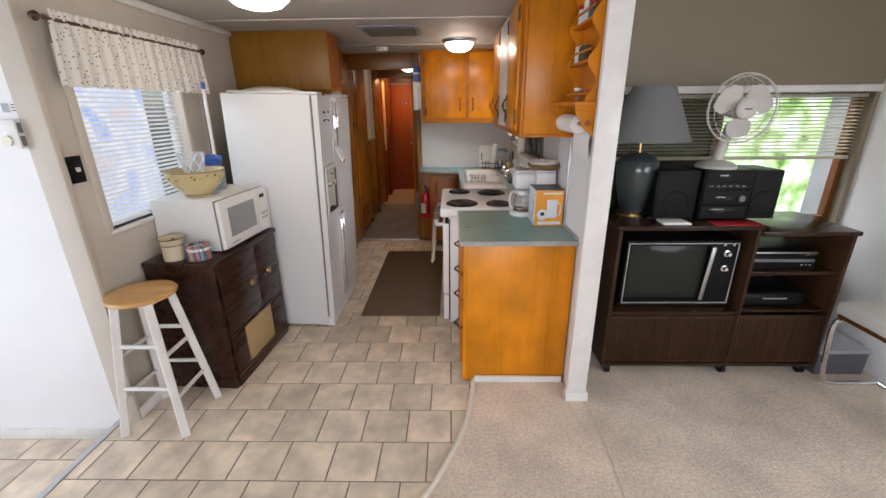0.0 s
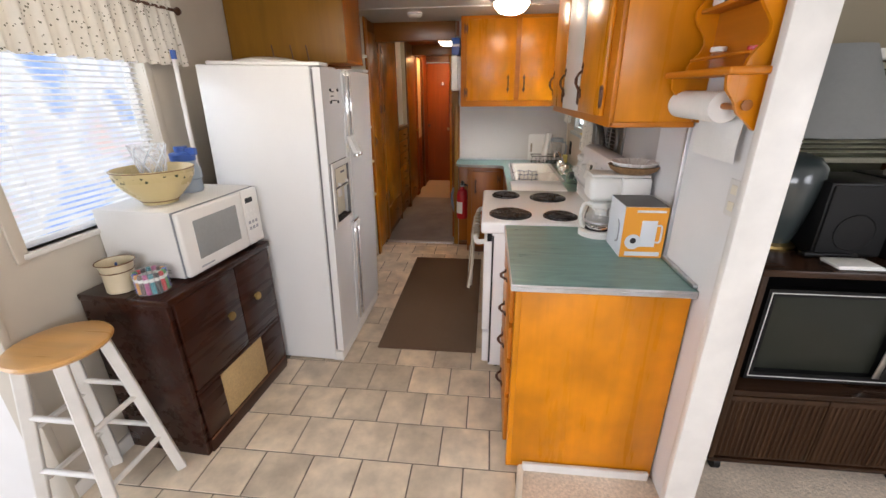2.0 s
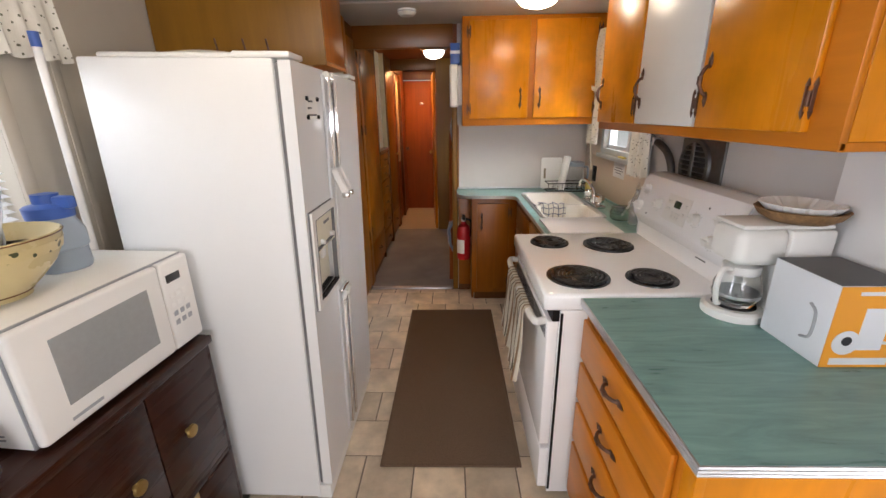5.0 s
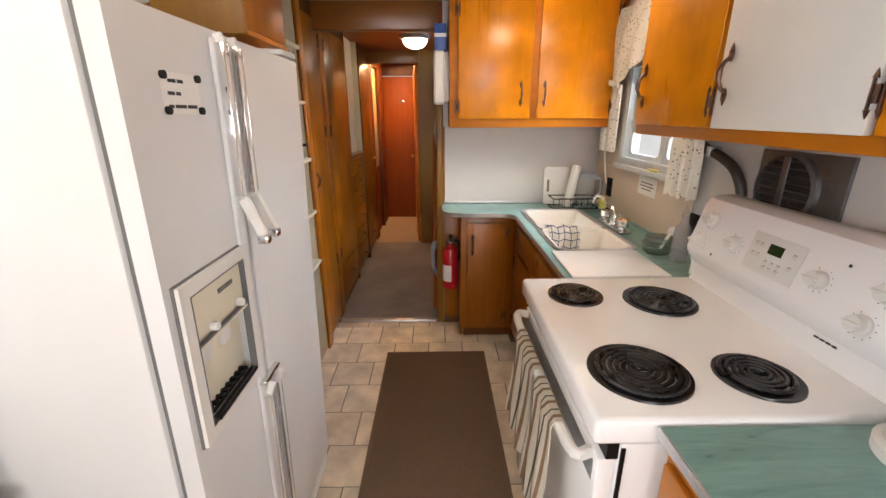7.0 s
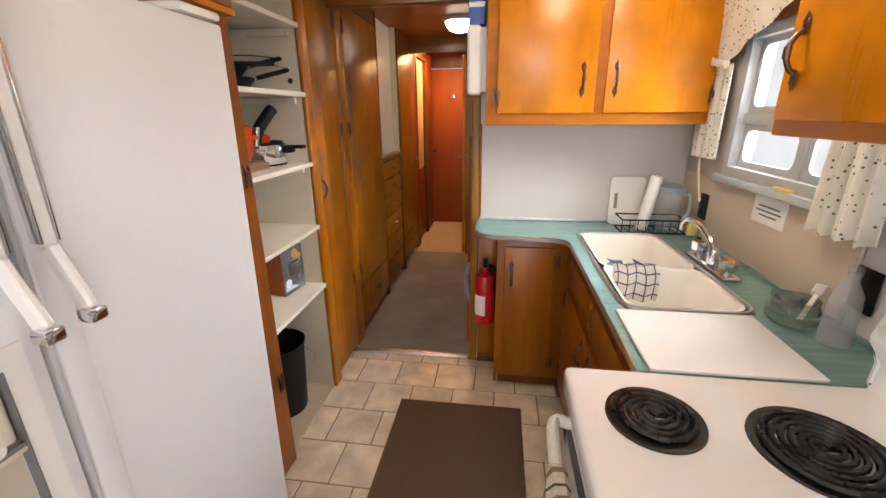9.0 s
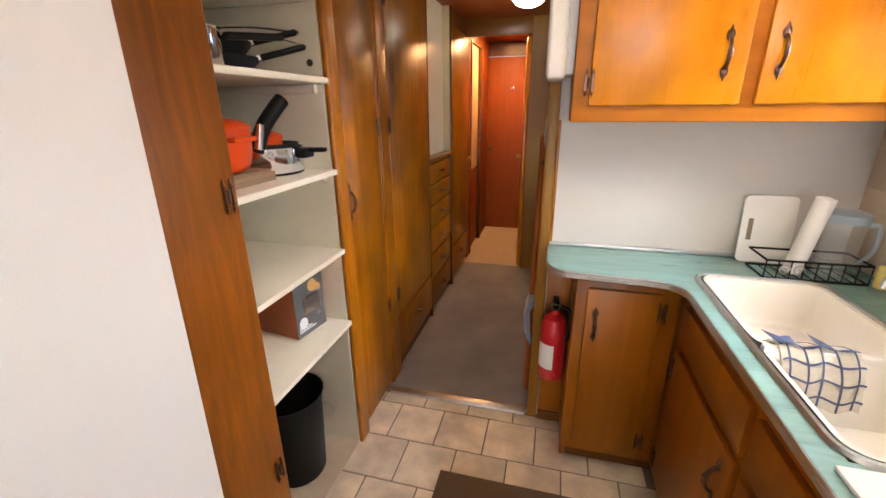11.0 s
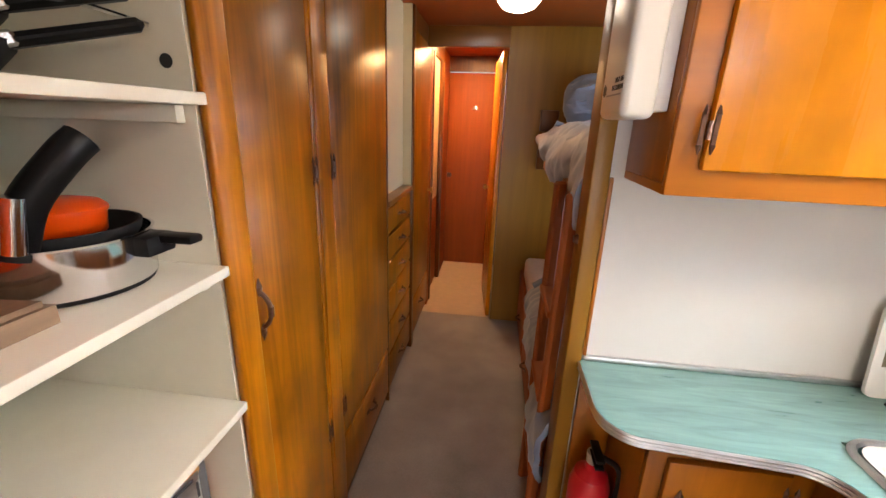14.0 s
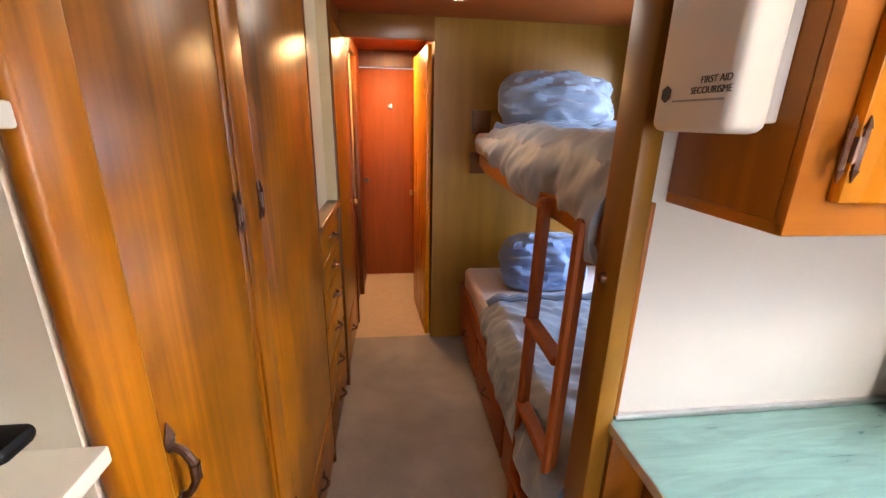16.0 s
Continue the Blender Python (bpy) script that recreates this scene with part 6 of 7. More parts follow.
part("glass", lathe([(0.0, 0.0), (0.04, 0.0), (0.046, 0.02), (0.058, 0.08), (0.068, 0.13), (0.071, 0.14), (0.066, 0.14), (0.054, 0.08), (0.042, 0.025), (0.0, 0.018)], (-1.345, 2.86, 1.225), 48, wave=lambda a, z: 1 + 0.045 * math.cos(12 * a + 40 * z)), M["cutglass"], gl)
for k in range(7):
    for way in (-1, 1):
        a = [k * 0.8976 + way * i * 0.13 for i in range(10)]
        part("cut", tube([(-1.345 + (0.047 + 0.0024 * i) * math.cos(b), 2.86 + (0.047 + 0.0024 * i) * math.sin(b), 1.24 + 0.0135 * i) for i, b in enumerate(a)], 0.0026, 5), M["cutline"], gl)
jg = thing("water_jug", -1.36, 3.07, 1.115, "blue-grey drinks jug with a blue lid on the microwave", "jug")
part("body", lathe([(0.0, 0), (0.058, 0), (0.062, 0.01), (0.06, 0.06), (0.066, 0.065), (0.066, 0.11), (0.052, 0.14), (0.05, 0.155)], (-1.36, 3.07, 1.116), 32), M["bluegrey"], jg)
part("lid", lathe([(0.054, 0.15), (0.056, 0.18), (0.05, 0.185), (0.03, 0.19), (0.03, 0.215), (0.0, 0.217)], (-1.36, 3.07, 1.116), 32), M["blue"], jg, "blue screw lid with a spout")
part("spout", box(-1.335, -1.285, 3.055, 3.085, 1.29, 1.325, 0.008), M["blue"], jg)
cn = thing("canister", -1.39, 2.60, 0.81, "cream enamel canister with a brown rim, holding pens", "canister")
part("body", lathe([(0.0, 0), (0.052, 0), (0.055, 0.004), (0.055, 0.085), (0.06, 0.115), (0.068, 0.125), (0.064, 0.125), (0.05, 0.09), (0.05, 0.01), (0.0, 0.008)], (-1.39, 2.60, 0.811), 36), M["cream"], cn)
for z, r in ((0.125, 0.067), (0.088, 0.0565)):
    part("line", tube([(-1.39 + r * math.cos(i / 36 * 6.2832), 2.60 + r * math.sin(i / 36 * 6.2832), 0.811 + z) for i in range(36)], 0.0022, 5, closed=True), M["jamb"], cn)
solo("pen", bar((-1.42, 2.61, 0.822), (-1.37, 2.585, 0.935), 0.005, seg=8), M["blue"], "blue pen standing in the canister", "pen")
mk = thing("marker_tub", -1.25, 2.60, 0.81, "clear round tub filled with coloured markers", "marker tub")
part("tub", lathe([(0.0, 0), (0.06, 0), (0.064, 0.004), (0.064, 0.085), (0.062, 0.085), (0.062, 0.006), (0.0, 0.003)], (-1.25, 2.60, 0.811), 32), M["clearplastic"], mk)
part("lid", lathe([(0.066, 0.086), (0.066, 0.094), (0.04, 0.104), (0.0, 0.106)], (-1.25, 2.60, 0.811), 32), M["clearplastic"], mk)
for i in range(16):
    a = i / 16 * 6.2832
    col = [(0.62, 0.012, 0.02), (0.03, 0.25, 0.05), (0.02, 0.06, 0.5), (0.6, 0.25, 0.02), (0.1, 0.04, 0.03), (0.4, 0.05, 0.2), (0.03, 0.25, 0.3), (0.02, 0.02, 0.02)][i % 8]
    mm = M.setdefault("marker%d" % (i % 8), material("marker_colour", col, 0.4))
    x, y = -1.25 + 0.05 * math.cos(a), 2.60 + 0.05 * math.sin(a)
    k = part("marker", bar((x, y, 0.816), (x, y, 0.898), 0.0085, seg=8), mm, mk)
    part("marker_label", bar((x, y, 0.868), (x, y, 0.882), 0.0092, seg=8), M["paper"], k)

mp = thing("mop", -1.44, 3.255, 0.0, "mop with a pale blue-tipped pole behind the refrigerator", "mop")
part("pole", bar((-1.46, 3.258, 0.02), (-1.425, 3.25, 1.72), 0.011), M["plastic"], mp)
part("tip", bar((-1.425, 3.25, 1.72), (-1.424, 3.2495, 1.76), 0.013), M["blue"], mp, "blue pole tip")
part("head", box(-1.52, -1.40, 3.25, 3.275, 0.0, 0.05, 0.008), M["grey"], mp)

ft = thing("serving_tray", -1.12, 3.55, 1.70, "white plastic tray and lid lying on the refrigerator", "tray")
part("tray", box(-1.32, -0.86, 3.32, 3.9, 1.693, 1.712, 0.008), M["plastic"], ft)
part("lid", lathe([(0.2, 0), (0.19, 0.014), (0.12, 0.028), (0.1, 0.032), (0, 0.033)], (-1.13, 3.62, 1.712), 36), M["plastic"], ft)
rk = thing("plate_rack", -1.1, 3.85, 1.70, "thin dark wire rack standing behind the tray", "rack")
for x in (-1.24, -1.12, -1.02):
    part("wire", tube(smooth_path([(x, 3.90, 1.700), (x - 0.005, 3.89, 1.78), (x - 0.012, 3.885, 1.835)], 4), 0.004, 6), M["copper"], rk)
part("base_wire", bar((-1.26, 3.905, 1.698), (-1.0, 3.905, 1.698), 0.004), M["copper"], rk)
fn = thing("fridge_note", -0.7065, 3.42, 1.545, "white note with handwriting under four dark magnets", "note")
part("paper", box(-0.7075, -0.7065, 3.365, 3.48, 1.51, 1.58), M["paper"], fn)
for z, words in ((1.566, ((3.385, 3.408), (3.412, 3.43))), (1.545, ((3.38, 3.40), (3.404, 3.418))), (1.523, ((3.378, 3.392), (3.396, 3.43), (3.434, 3.465)))):
    for a, b in words:
        part("line", box(-0.7065, -0.706, a, b, z - 0.003, z + 0.003), M["ink"], fn)
for y in (3.37, 3.475):
    for z in (1.516, 1.574):
        part("magnet", bar((-0.7065, y, z), (-0.70, y, z), 0.007, seg=16), M["rubber"], fn)

fn.location.x -= 0.0045
for o in (fn, ft, rk):
    o.rotation_euler[1] = radians(1.5)

# ---- on the near counter ----
cb = thing("carton", 0.73, 2.96, 0.915, "orange and white kettle carton on the counter", "box")
part("body", box(0.645, 0.812, 2.868, 3.065, 0.916, 1.13, 0.002), M["white_card"], cb)
part("orange_face", box(0.646, 0.811, 2.866, 2.8685, 0.917, 1.129), M["orange_card"], cb, "orange printed front")
part("lid_flap", box(0.646, 0.811, 2.87, 3.064, 1.13, 1.1315), M["grey_card"], cb, "grey printed lid")
pic = bmesh.new()
box(0.715, 0.775, 2.864, 2.8665, 0.965, 1.075, 0.001, bm=pic)
part("printed_kettle", pic, M["white_card"], cb)
part("printed_handle", tube(smooth_path([(0.775, 2.865, 1.055), (0.793, 2.865, 1.05), (0.793, 2.865, 0.99), (0.775, 2.865, 0.985)], 4), 0.004, 6), M["white_card"], cb)
part("printed_base", lathe([(0.032, 0), (0.032, 0.0015), (0, 0.0016)], (0.69, 2.8655, 0.985), 20, None, Matrix.Rotation(radians(90), 4, "X")), M["white_card"], cb)
part("printed_ring", lathe([(0.012, 0), (0.012, 0.0012), (0, 0.0013)], (0.69, 2.864, 0.99), 16, None, Matrix.Rotation(radians(90), 4, "X")), M["ink"], cb)
part("printed_bar", box(0.665, 0.80, 2.8645, 2.8665, 0.925, 0.943), M["white_card"], cb)
part("printed_bar", box(0.69, 0.80, 2.8645, 2.8665, 1.108, 1.117), M["white_card"], cb)
part("side_picture", tube(smooth_path([(0.644, 2.93, 1.06), (0.644, 2.91, 1.04), (0.644, 2.91, 0.98), (0.644, 2.935, 0.965)], 4), 0.004, 6), M["grey"], cb)


def coffee_maker():
    c = thing("coffee_maker", 0.68, 3.16, 0.915, "white drip coffee maker with a glass jug", "coffee maker")
    part("base", lathe([(0.0, 0), (0.085, 0), (0.086, 0.022), (0.075, 0.03), (0, 0.03)], (0.625, 3.16, 0.916), 32), M["plastic"], c)
    part("hotplate", lathe([(0.06, 0.03), (0.058, 0.034), (0, 0.034)], (0.625, 3.16, 0.916), 28), M["rubber"], c)
    part("column", box(0.69, 0.815, 3.085, 3.235, 0.916, 1.20, 0.012), M["plastic"], c)
    part("filter_housing", box(0.555, 0.70, 3.09, 3.23, 1.09, 1.20, 0.028, 4), M["plastic"], c)
    part("lid", box(0.56, 0.81, 3.095, 3.225, 1.20, 1.212, 0.005), M["plastic"], c)
    j = part("glass_jug", lathe([(0.0, 0.0), (0.05, 0.0), (0.062, 0.02), (0.064, 0.06), (0.05, 0.1), (0.046, 0.115), (0.043, 0.115), (0.047, 0.1), (0.061, 0.06), (0.058, 0.02), (0.0, 0.003)], (0.625, 3.16, 0.951), 32), M["clear"], c, "clear glass jug")
    part("jug_band", lathe([(0.048, 0.1), (0.05, 0.105), (0.05, 0.125), (0.046, 0.128), (0, 0.13)], (0.625, 3.16, 0.951), 28), M["plastic"], j)
    part("jug_handle", tube(smooth_path([(0.585, 3.14, 1.068), (0.545, 3.12, 1.075), (0.53, 3.112, 1.03), (0.54, 3.118, 0.975), (0.555, 3.125, 0.965)], 5), 0.008, 8), M["plastic"], j, "white jug handle")
    part("steel_band", lathe([(0.0645, 0.03), (0.0652, 0.034), (0.0645, 0.04)], (0.625, 3.16, 0.951), 28), M["steel"], j)


coffee_maker()
bk = thing("filter_basket", 0.75, 3.15, 1.21, "shallow wicker basket of white paper coffee filters", "basket")
part("basket", lathe([(0.0, 0), (0.07, 0), (0.095, 0.015), (0.108, 0.035), (0.104, 0.037), (0.09, 0.02), (0.066, 0.008), (0, 0.006)], (0.745, 3.15, 1.213), 32, wave=lambda a, z: 1 + 0.012 * math.cos(32 * a)), M["wicker"], bk)
solo("coffee_filter", lathe([(0.0, 0.012), (0.06, 0.012), (0.08, 0.03), (0.098, 0.05), (0.094, 0.051), (0.076, 0.036), (0.056, 0.02), (0, 0.018)], (0.745, 3.15, 1.214), 64, wave=lambda a, z: 1 + (0.05 if z > 0.025 else 0.01) * math.cos(26 * a)), M["paper"], "stack of fluted white paper filters in the basket", "coffee filters")


def spice_rack():
    s = thing("spice_rack", 0.78, 2.65, 1.45, "honey wood spice rack with scalloped sides and a roll holder", "spice rack")
    x1, ya, yb = 0.831, 2.475, 2.82

    def side(y, t, pts):
        bm = bmesh.new()
        for k in (y, y + t):
            bm.faces.new([bm.verts.new((x, k, z)) for x, z in pts])
        vs = bm.verts[:]
        n = len(pts)
        for i in range(n):
            bm.faces.new((vs[i], vs[(i + 1) % n], vs[n + (i + 1) % n], vs[n + i]))
        return bm
    scallop = [(x1, 1.615)] + [(0.775 - 0.022 * math.cos((z - 1.615) * 2 * math.pi / 0.17), z) for z in [1.615 + i * 0.02 for i in range(26)]] + [(x1, 2.13)]
    lower = [(x1, 1.595), (0.715, 1.595), (0.72, 1.56), (0.745, 1.53), (0.76, 1.50), (0.79, 1.475), (0.81, 1.455), (x1, 1.45)]
    for y in (ya, yb):
        part("side_board", side(y, 0.014, scallop), M["honey"], s)
        part("bracket", side(y, 0.014, lower), M["honey"], s)
    part("back_board", box(x1 - 0.008, x1, ya + 0.014, yb, 1.615, 2.12), M["honey_y"], s)
    part("bottom_shelf", box(0.70, x1, ya - 0.035, yb + 0.045, 1.595, 1.615, 0.007, 3), M["honey_y"], s)
    for z in (1.785, 1.955):
        part("shelf", box(0.765, x1 - 0.008, ya + 0.014, yb, z, z + 0.012, 0.003), M["honey_y"], s)
    for z in (1.65, 1.835, 2.005):
        part("rail", bar((0.765, ya + 0.01, z), (0.765, yb + 0.005, z), 0.005, seg=10), M["honey_y"], s)
    part("peg", bar((0.775, ya - 0.012, 1.52), (0.775, ya + 0.002, 1.52), 0.014, 0.012, 16), M["knotty"], s)
    part("roll_rod", bar((0.765, ya + 0.01, 1.515), (0.765, yb + 0.01, 1.515), 0.009), M["knotty"], s)
    r = thing("paper_roll", 0.765, 2.66, 1.45, "white paper towel roll hanging under the spice rack", "paper towel")
    part("roll", lathe([(0.018, 0), (0.044, 0), (0.044, 0.285), (0.018, 0.285)], (0.768, 2.56, 1.512), 32, None, Matrix.Rotation(radians(-90), 4, "X")), M["paper"], r)
    part("loose_sheet", cloth(lambda u, v: (0.822 - 0.012 * math.sin(v * 2.2) - 0.004 * math.sin(u * 5), 2.53 + 0.265 * u, 1.515 - 0.16 * v), 8, 8, 0.001), M["paper"], r)
    for i, (y, z, h, m, cap) in enumerate(((2.72, 1.616, 0.065, "clearplastic", "plastic"), (2.52, 1.616, 0.05, "rust_card", "red"), (2.76, 1.968, 0.085, "white_card", "red"), (2.68, 1.968, 0.09, "white_card", "plastic"), (2.60, 1.968, 0.08, "grey_card", "red"))):
        j = thing("spice_jar", 0.795, y, z, "small spice jar with a screw cap on the rack", "spice jar", "spice jars")
        part("jar", lathe([(0.0, 0), (0.021, 0), (0.022, 0.004), (0.022, h * 0.75), (0.018, h * 0.82)], (0.795, y, z), 20), M[m], j)
        part("cap", lathe([(0.022, h * 0.8), (0.022, h), (0, h + 0.001)], (0.795, y, z), 20), M[cap], j)
    p = thing("tea_packet", 0.79, 2.70, 1.797, "small green and white carton on the spice rack", "packet")
    part("carton", box(0.772, 0.81, 2.62, 2.70, 1.798, 1.865, 0.002), M["stripe"], p)
    part("white_side", box(0.771, 0.809, 2.701, 2.765, 1.798, 1.872, 0.002), M["white_card"], p)


spice_rack()

ou = thing("wall_outlet", 0.83, 2.53, 1.2, "cream wall outlet on the partition", "outlet")
part("plate", box(0.828, 0.8315, 2.49, 2.55, 1.2, 1.31, 0.002), M["trim"], ou)
for z in (1.23, 1.28):
    part("socket", box(0.8265, 0.829, 2.505, 2.535, z - 0.014, z + 0.014, 0.001), M["shelf"], ou)
for i, (y, z) in enumerate(((4.27, 1.045), (5.17, 1.065))):
    o = thing("wall_outlet", WR, y, z, "black plate wall outlet over the sink counter", "outlet")
    part("plate", box(WR - 0.010, WR - 0.001, y - 0.037, y + 0.037, z - 0.058, z + 0.058, 0.003), M["black"], o)
    for k in (-0.025, 0.025):
        part("socket", box(WR - 0.012, WR - 0.010, y - 0.014, y + 0.014, z + k - 0.014, z + k + 0.014, 0.001), M["rubber"], o)


# ---- stove side ----
def exhaust():
    e = thing("exhaust_fan", 0.84, 3.82, 1.2, "aluminium wall exhaust fan with a round slotted grille", "exhaust fan")
    part("plate", box(0.838, 0.849, 3.67, 3.985, 1.155, 1.395, 0.003), M["dull"], e)
    cy, cz = 3.86, 1.28
    part("dish", lathe([(0.118, 0), (0.115, 0.012), (0.102, 0.016), (0.1, 0.0)], (0.838, cy, cz), 36, None, Matrix.Rotation(radians(-90), 4, "Y"), cap=False), M["dull"], e)
    # dark disc for the shade behind the grille
    part("opening", bar((0.837, cy, cz), (0.8355, cy, cz), 0.104, seg=36), M["dark"], e)
    for i in range(-4, 5):
        z = cz + i * 0.022
        w = math.sqrt(max(0.0001, 0.1 ** 2 - (i * 0.022) ** 2))
        part("slat", merge(bmesh.new(), box(-0.006, 0.006, -w, w, -0.0015, 0.0015, 0.0005), Matrix.Translation((0.827, cy, z)) @ Matrix.Rotation(radians(35), 4, "Y")), M["dull"], e)
    part("centre_bar", box(0.818, 0.824, cy - 0.012, cy + 0.012, cz - 0.1, cz + 0.1, 0.002), M["dull"], e)
    h = thing("flexible_duct", 0.82, 4.05, 1.2, "corrugated metal hose running down behind the stove", "hose")
    run = smooth_path([(0.825, 4.33, 1.40), (0.825, 4.25, 1.372), (0.82, 4.16, 1.352), (0.82, 4.075, 1.315), (0.82, 4.02, 1.25), (0.82, 4.0, 1.16)], 12)
    bm = bmesh.new()
    tube(run, 0.0145, 10, bm)
    part("core", bm, M["dull"], h)
    ribs = bmesh.new()
    for a, b in zip(run, run[1:]):
        d = (b - a).normalized()
        bar(a - d * 0.002, a + d * 0.002, 0.018, seg=12, bm=ribs)
    part("ribs", ribs, M["dull"], h)["kind"] = "stuff"
    part("bracket", box(0.80, 0.848, 4.20, 4.22, 1.345, 1.385, 0.003), M["steel"], h)


exhaust()
tw = thing("dish_towel", 0.03, 3.6, 0.5, "cream towel with dark stripes over the oven handle", "towel")
for y0, y1, zb in ((3.40, 3.58, 0.47), (3.61, 3.84, 0.50)):
    def drape(u, v, y0=y0, y1=y1, zb=zb):
        y = y0 + (y1 - y0) * u
        fold = 0.010 * math.sin(u * 14 + 3 * v) * (0.3 + v)
        if v < 0.12:
            k = v / 0.12 * math.pi
            return (0.04 + 0.020 * math.cos(k), y, 0.80 + 0.018 * math.sin(k))
        t = (v - 0.12) / 0.88
        return (0.018 - 0.012 * t + fold, y + 0.02 * t * (0.5 - u), 0.80 + (zb - 0.80) * t)
    k = part("cloth", cloth(drape, 26, 24, 0.003), M["towel"], tw)
    for i in range(7):
        def stripe(u, v, i=i, drape=drape):
            q = Vector(drape(0.06 + i * 0.14 + (0.022 if i % 2 else 0.05) * u, v))
            return (q.x - 0.0035 if v > 0.11 else q.x, q.y, q.z + (0.0035 if v <= 0.11 else 0))
        part("stripe", cloth(stripe, 2, 24, 0.001), M["stripe"] if i % 2 else M["board"], k)


# ---- round the sink ----
tr = thing("draining_board", 0.45, 4.17, 0.916, "white enamel draining board beside the sink", "draining board")
part("board", box(0.264, 0.64, 4.034, 4.338, 0.916, 0.925, 0.003), M["enamel"], tr)


def faucet():
    f = thing("faucet", 0.74, 4.78, 0.915, "chrome two-handle kitchen faucet", "faucet")
    part("deck", box(0.685, 0.75, 4.60, 4.91, 0.916, 0.934, 0.012, 3), M["chrome"], f)
    for y in (4.645, 4.865):
        part("handle", lathe([(0.02, 0.015), (0.022, 0.03), (0.029, 0.036), (0.031, 0.07), (0.024, 0.078), (0, 0.08)], (0.718, y, 0.918), 24, wave=lambda a, z: 1 + (0.06 * math.cos(8 * a) if z > 0.032 else 0)), M["chrome"], f, "fluted chrome handle")
    part("post", lathe([(0.022, 0.015), (0.02, 0.06), (0.016, 0.075)], (0.718, 4.755, 0.918), 20), M["chrome"], f)
    part("spout", tube(smooth_path([(0.718, 4.755, 0.985), (0.712, 4.79, 1.02), (0.70, 4.86, 1.055), (0.685, 4.92, 1.06), (0.676, 4.945, 1.04), (0.674, 4.952, 1.01)], 5), 0.0115, 10), M["chrome"], f)


faucet()
dt = thing("sink_towel", 0.42, 4.72, 0.83, "cream towel with navy checks folded over the sink divider", "towel")


def over(u, v):
    """Laid over the divider: a short flap behind, the long end hanging into the near bowl."""
    x = 0.335 + 0.165 * u + 0.012 * math.sin(v * 4) + 0.008 * v
    if v < 0.3:
        return (x, 4.775 - 0.055 * v / 0.3, 0.905 + 0.022 * math.sin(v / 0.3 * 1.57) + 0.003 * math.sin(u * 16))
    t = (v - 0.3) / 0.7
    return (x, 4.72 - 0.075 * t - 0.012 * math.sin(t * 3) + 0.006 * math.sin(u * 13 + 2 * t), 0.927 - 0.115 * t ** 1.15 + 0.003 * math.sin(u * 16))


k = part("cloth", cloth(over, 20, 20, 0.004), M["towel"], dt)
for i in range(5):
    part("stripe", cloth(lambda u, v, i=i: Vector(over(0.08 + i * 0.2 + 0.025 * u, v)) + Vector((0, -0.003, 0.0036)), 3, 20, 0.0008), M["bluestripe"], k)
    part("stripe", cloth(lambda u, v, i=i: Vector(over(u, 0.08 + i * 0.2 + 0.025 * v)) + Vector((0, -0.0036, 0.0042)), 20, 3, 0.0008), M["bluestripe"], k)


def caddy():
    c = thing("wire_caddy", 0.64, 5.25, 0.915, "black scrolled wire caddy in the counter's corner", "caddy")
    x0, x1, y0, y1 = 0.505, 0.80, 5.195, 5.33
    for z in (0.922, 0.985):
        part("ring", tube([(x0, y0, z), (x1, y0, z), (x1, y1, z), (x0, y1, z)], 0.004, 6, closed=True), M["rubber"], c)
    for i in range(9):
        x = x0 + (x1 - x0) * i / 8
        part("wire", bar((x, y0, 0.922), (x, y0, 0.985), 0.0022, seg=6), M["rubber"], c)
        part("wire", bar((x, y0, 0.922), (x, y1, 0.922), 0.0022, seg=6), M["rubber"], c)
    for x in (0.56, 0.60):
        part("scroll", tube([(x + 0.018 * (1 - i / 40) * math.cos(i / 4), y0 - 0.003, 0.953 + 0.022 * (1 - i / 40) * math.sin(i / 4)) for i in range(34)], 0.0025, 6), M["steel"], c)


caddy()
cbd = thing("cutting_board", 0.56, 5.4, 0.915, "white plastic cutting board leaning on the wall", "cutting board")
part("board", merge(bmesh.new(), slab([(x, y) for x, y in arc(0.065, 0.105, 0.02, 0, 90, 4) + arc(-0.065, 0.105, 0.02, 90, 180, 4) + arc(-0.065, -0.105, 0.02, 180, 270, 4) + arc(0.065, -0.105, 0.02, 270, 360, 4)], 0, 0.01), Matrix.Translation((0.565, 5.385, 1.041)) @ Matrix.Rotation(radians(84), 4, "X")), M["plastic"], cbd)
part("grip_slot", merge(bmesh.new(), box(-0.008, 0.008, -0.04, 0.04, 0.0098, 0.0108, 0.0), Matrix.Translation((0.51, 5.385, 1.041)) @ Matrix.Rotation(radians(84), 4, "X")), M["tan"], cbd)
solo("paper_towel_roll", lathe([(0.008, 0), (0.026, 0.0), (0.028, 0.01), (0.028, 0.265), (0.008, 0.27)], (0.615, 5.262, 0.925), 24, None, Matrix.Rotation(radians(9), 4, "Y")), M["paper"], "thin white paper towel roll leaning in the caddy", "paper towel")
pj = thing("pitcher", 0.735, 5.29, 0.925, "clear blue-lidded filter pitcher in the caddy", "pitcher")
part("body", lathe([(0.0, 0), (0.05, 0), (0.052, 0.01), (0.058, 0.19), (0.055, 0.19), (0.049, 0.012), (0, 0.006)], (0.735, 5.275, 0.926), 28), M["clearplastic"], pj)
part("lid", lathe([(0.06, 0.185), (0.06, 0.212), (0.04, 0.222), (0, 0.224)], (0.735, 5.275, 0.926), 28), M["bluegrey"], pj, "grey-blue lid")
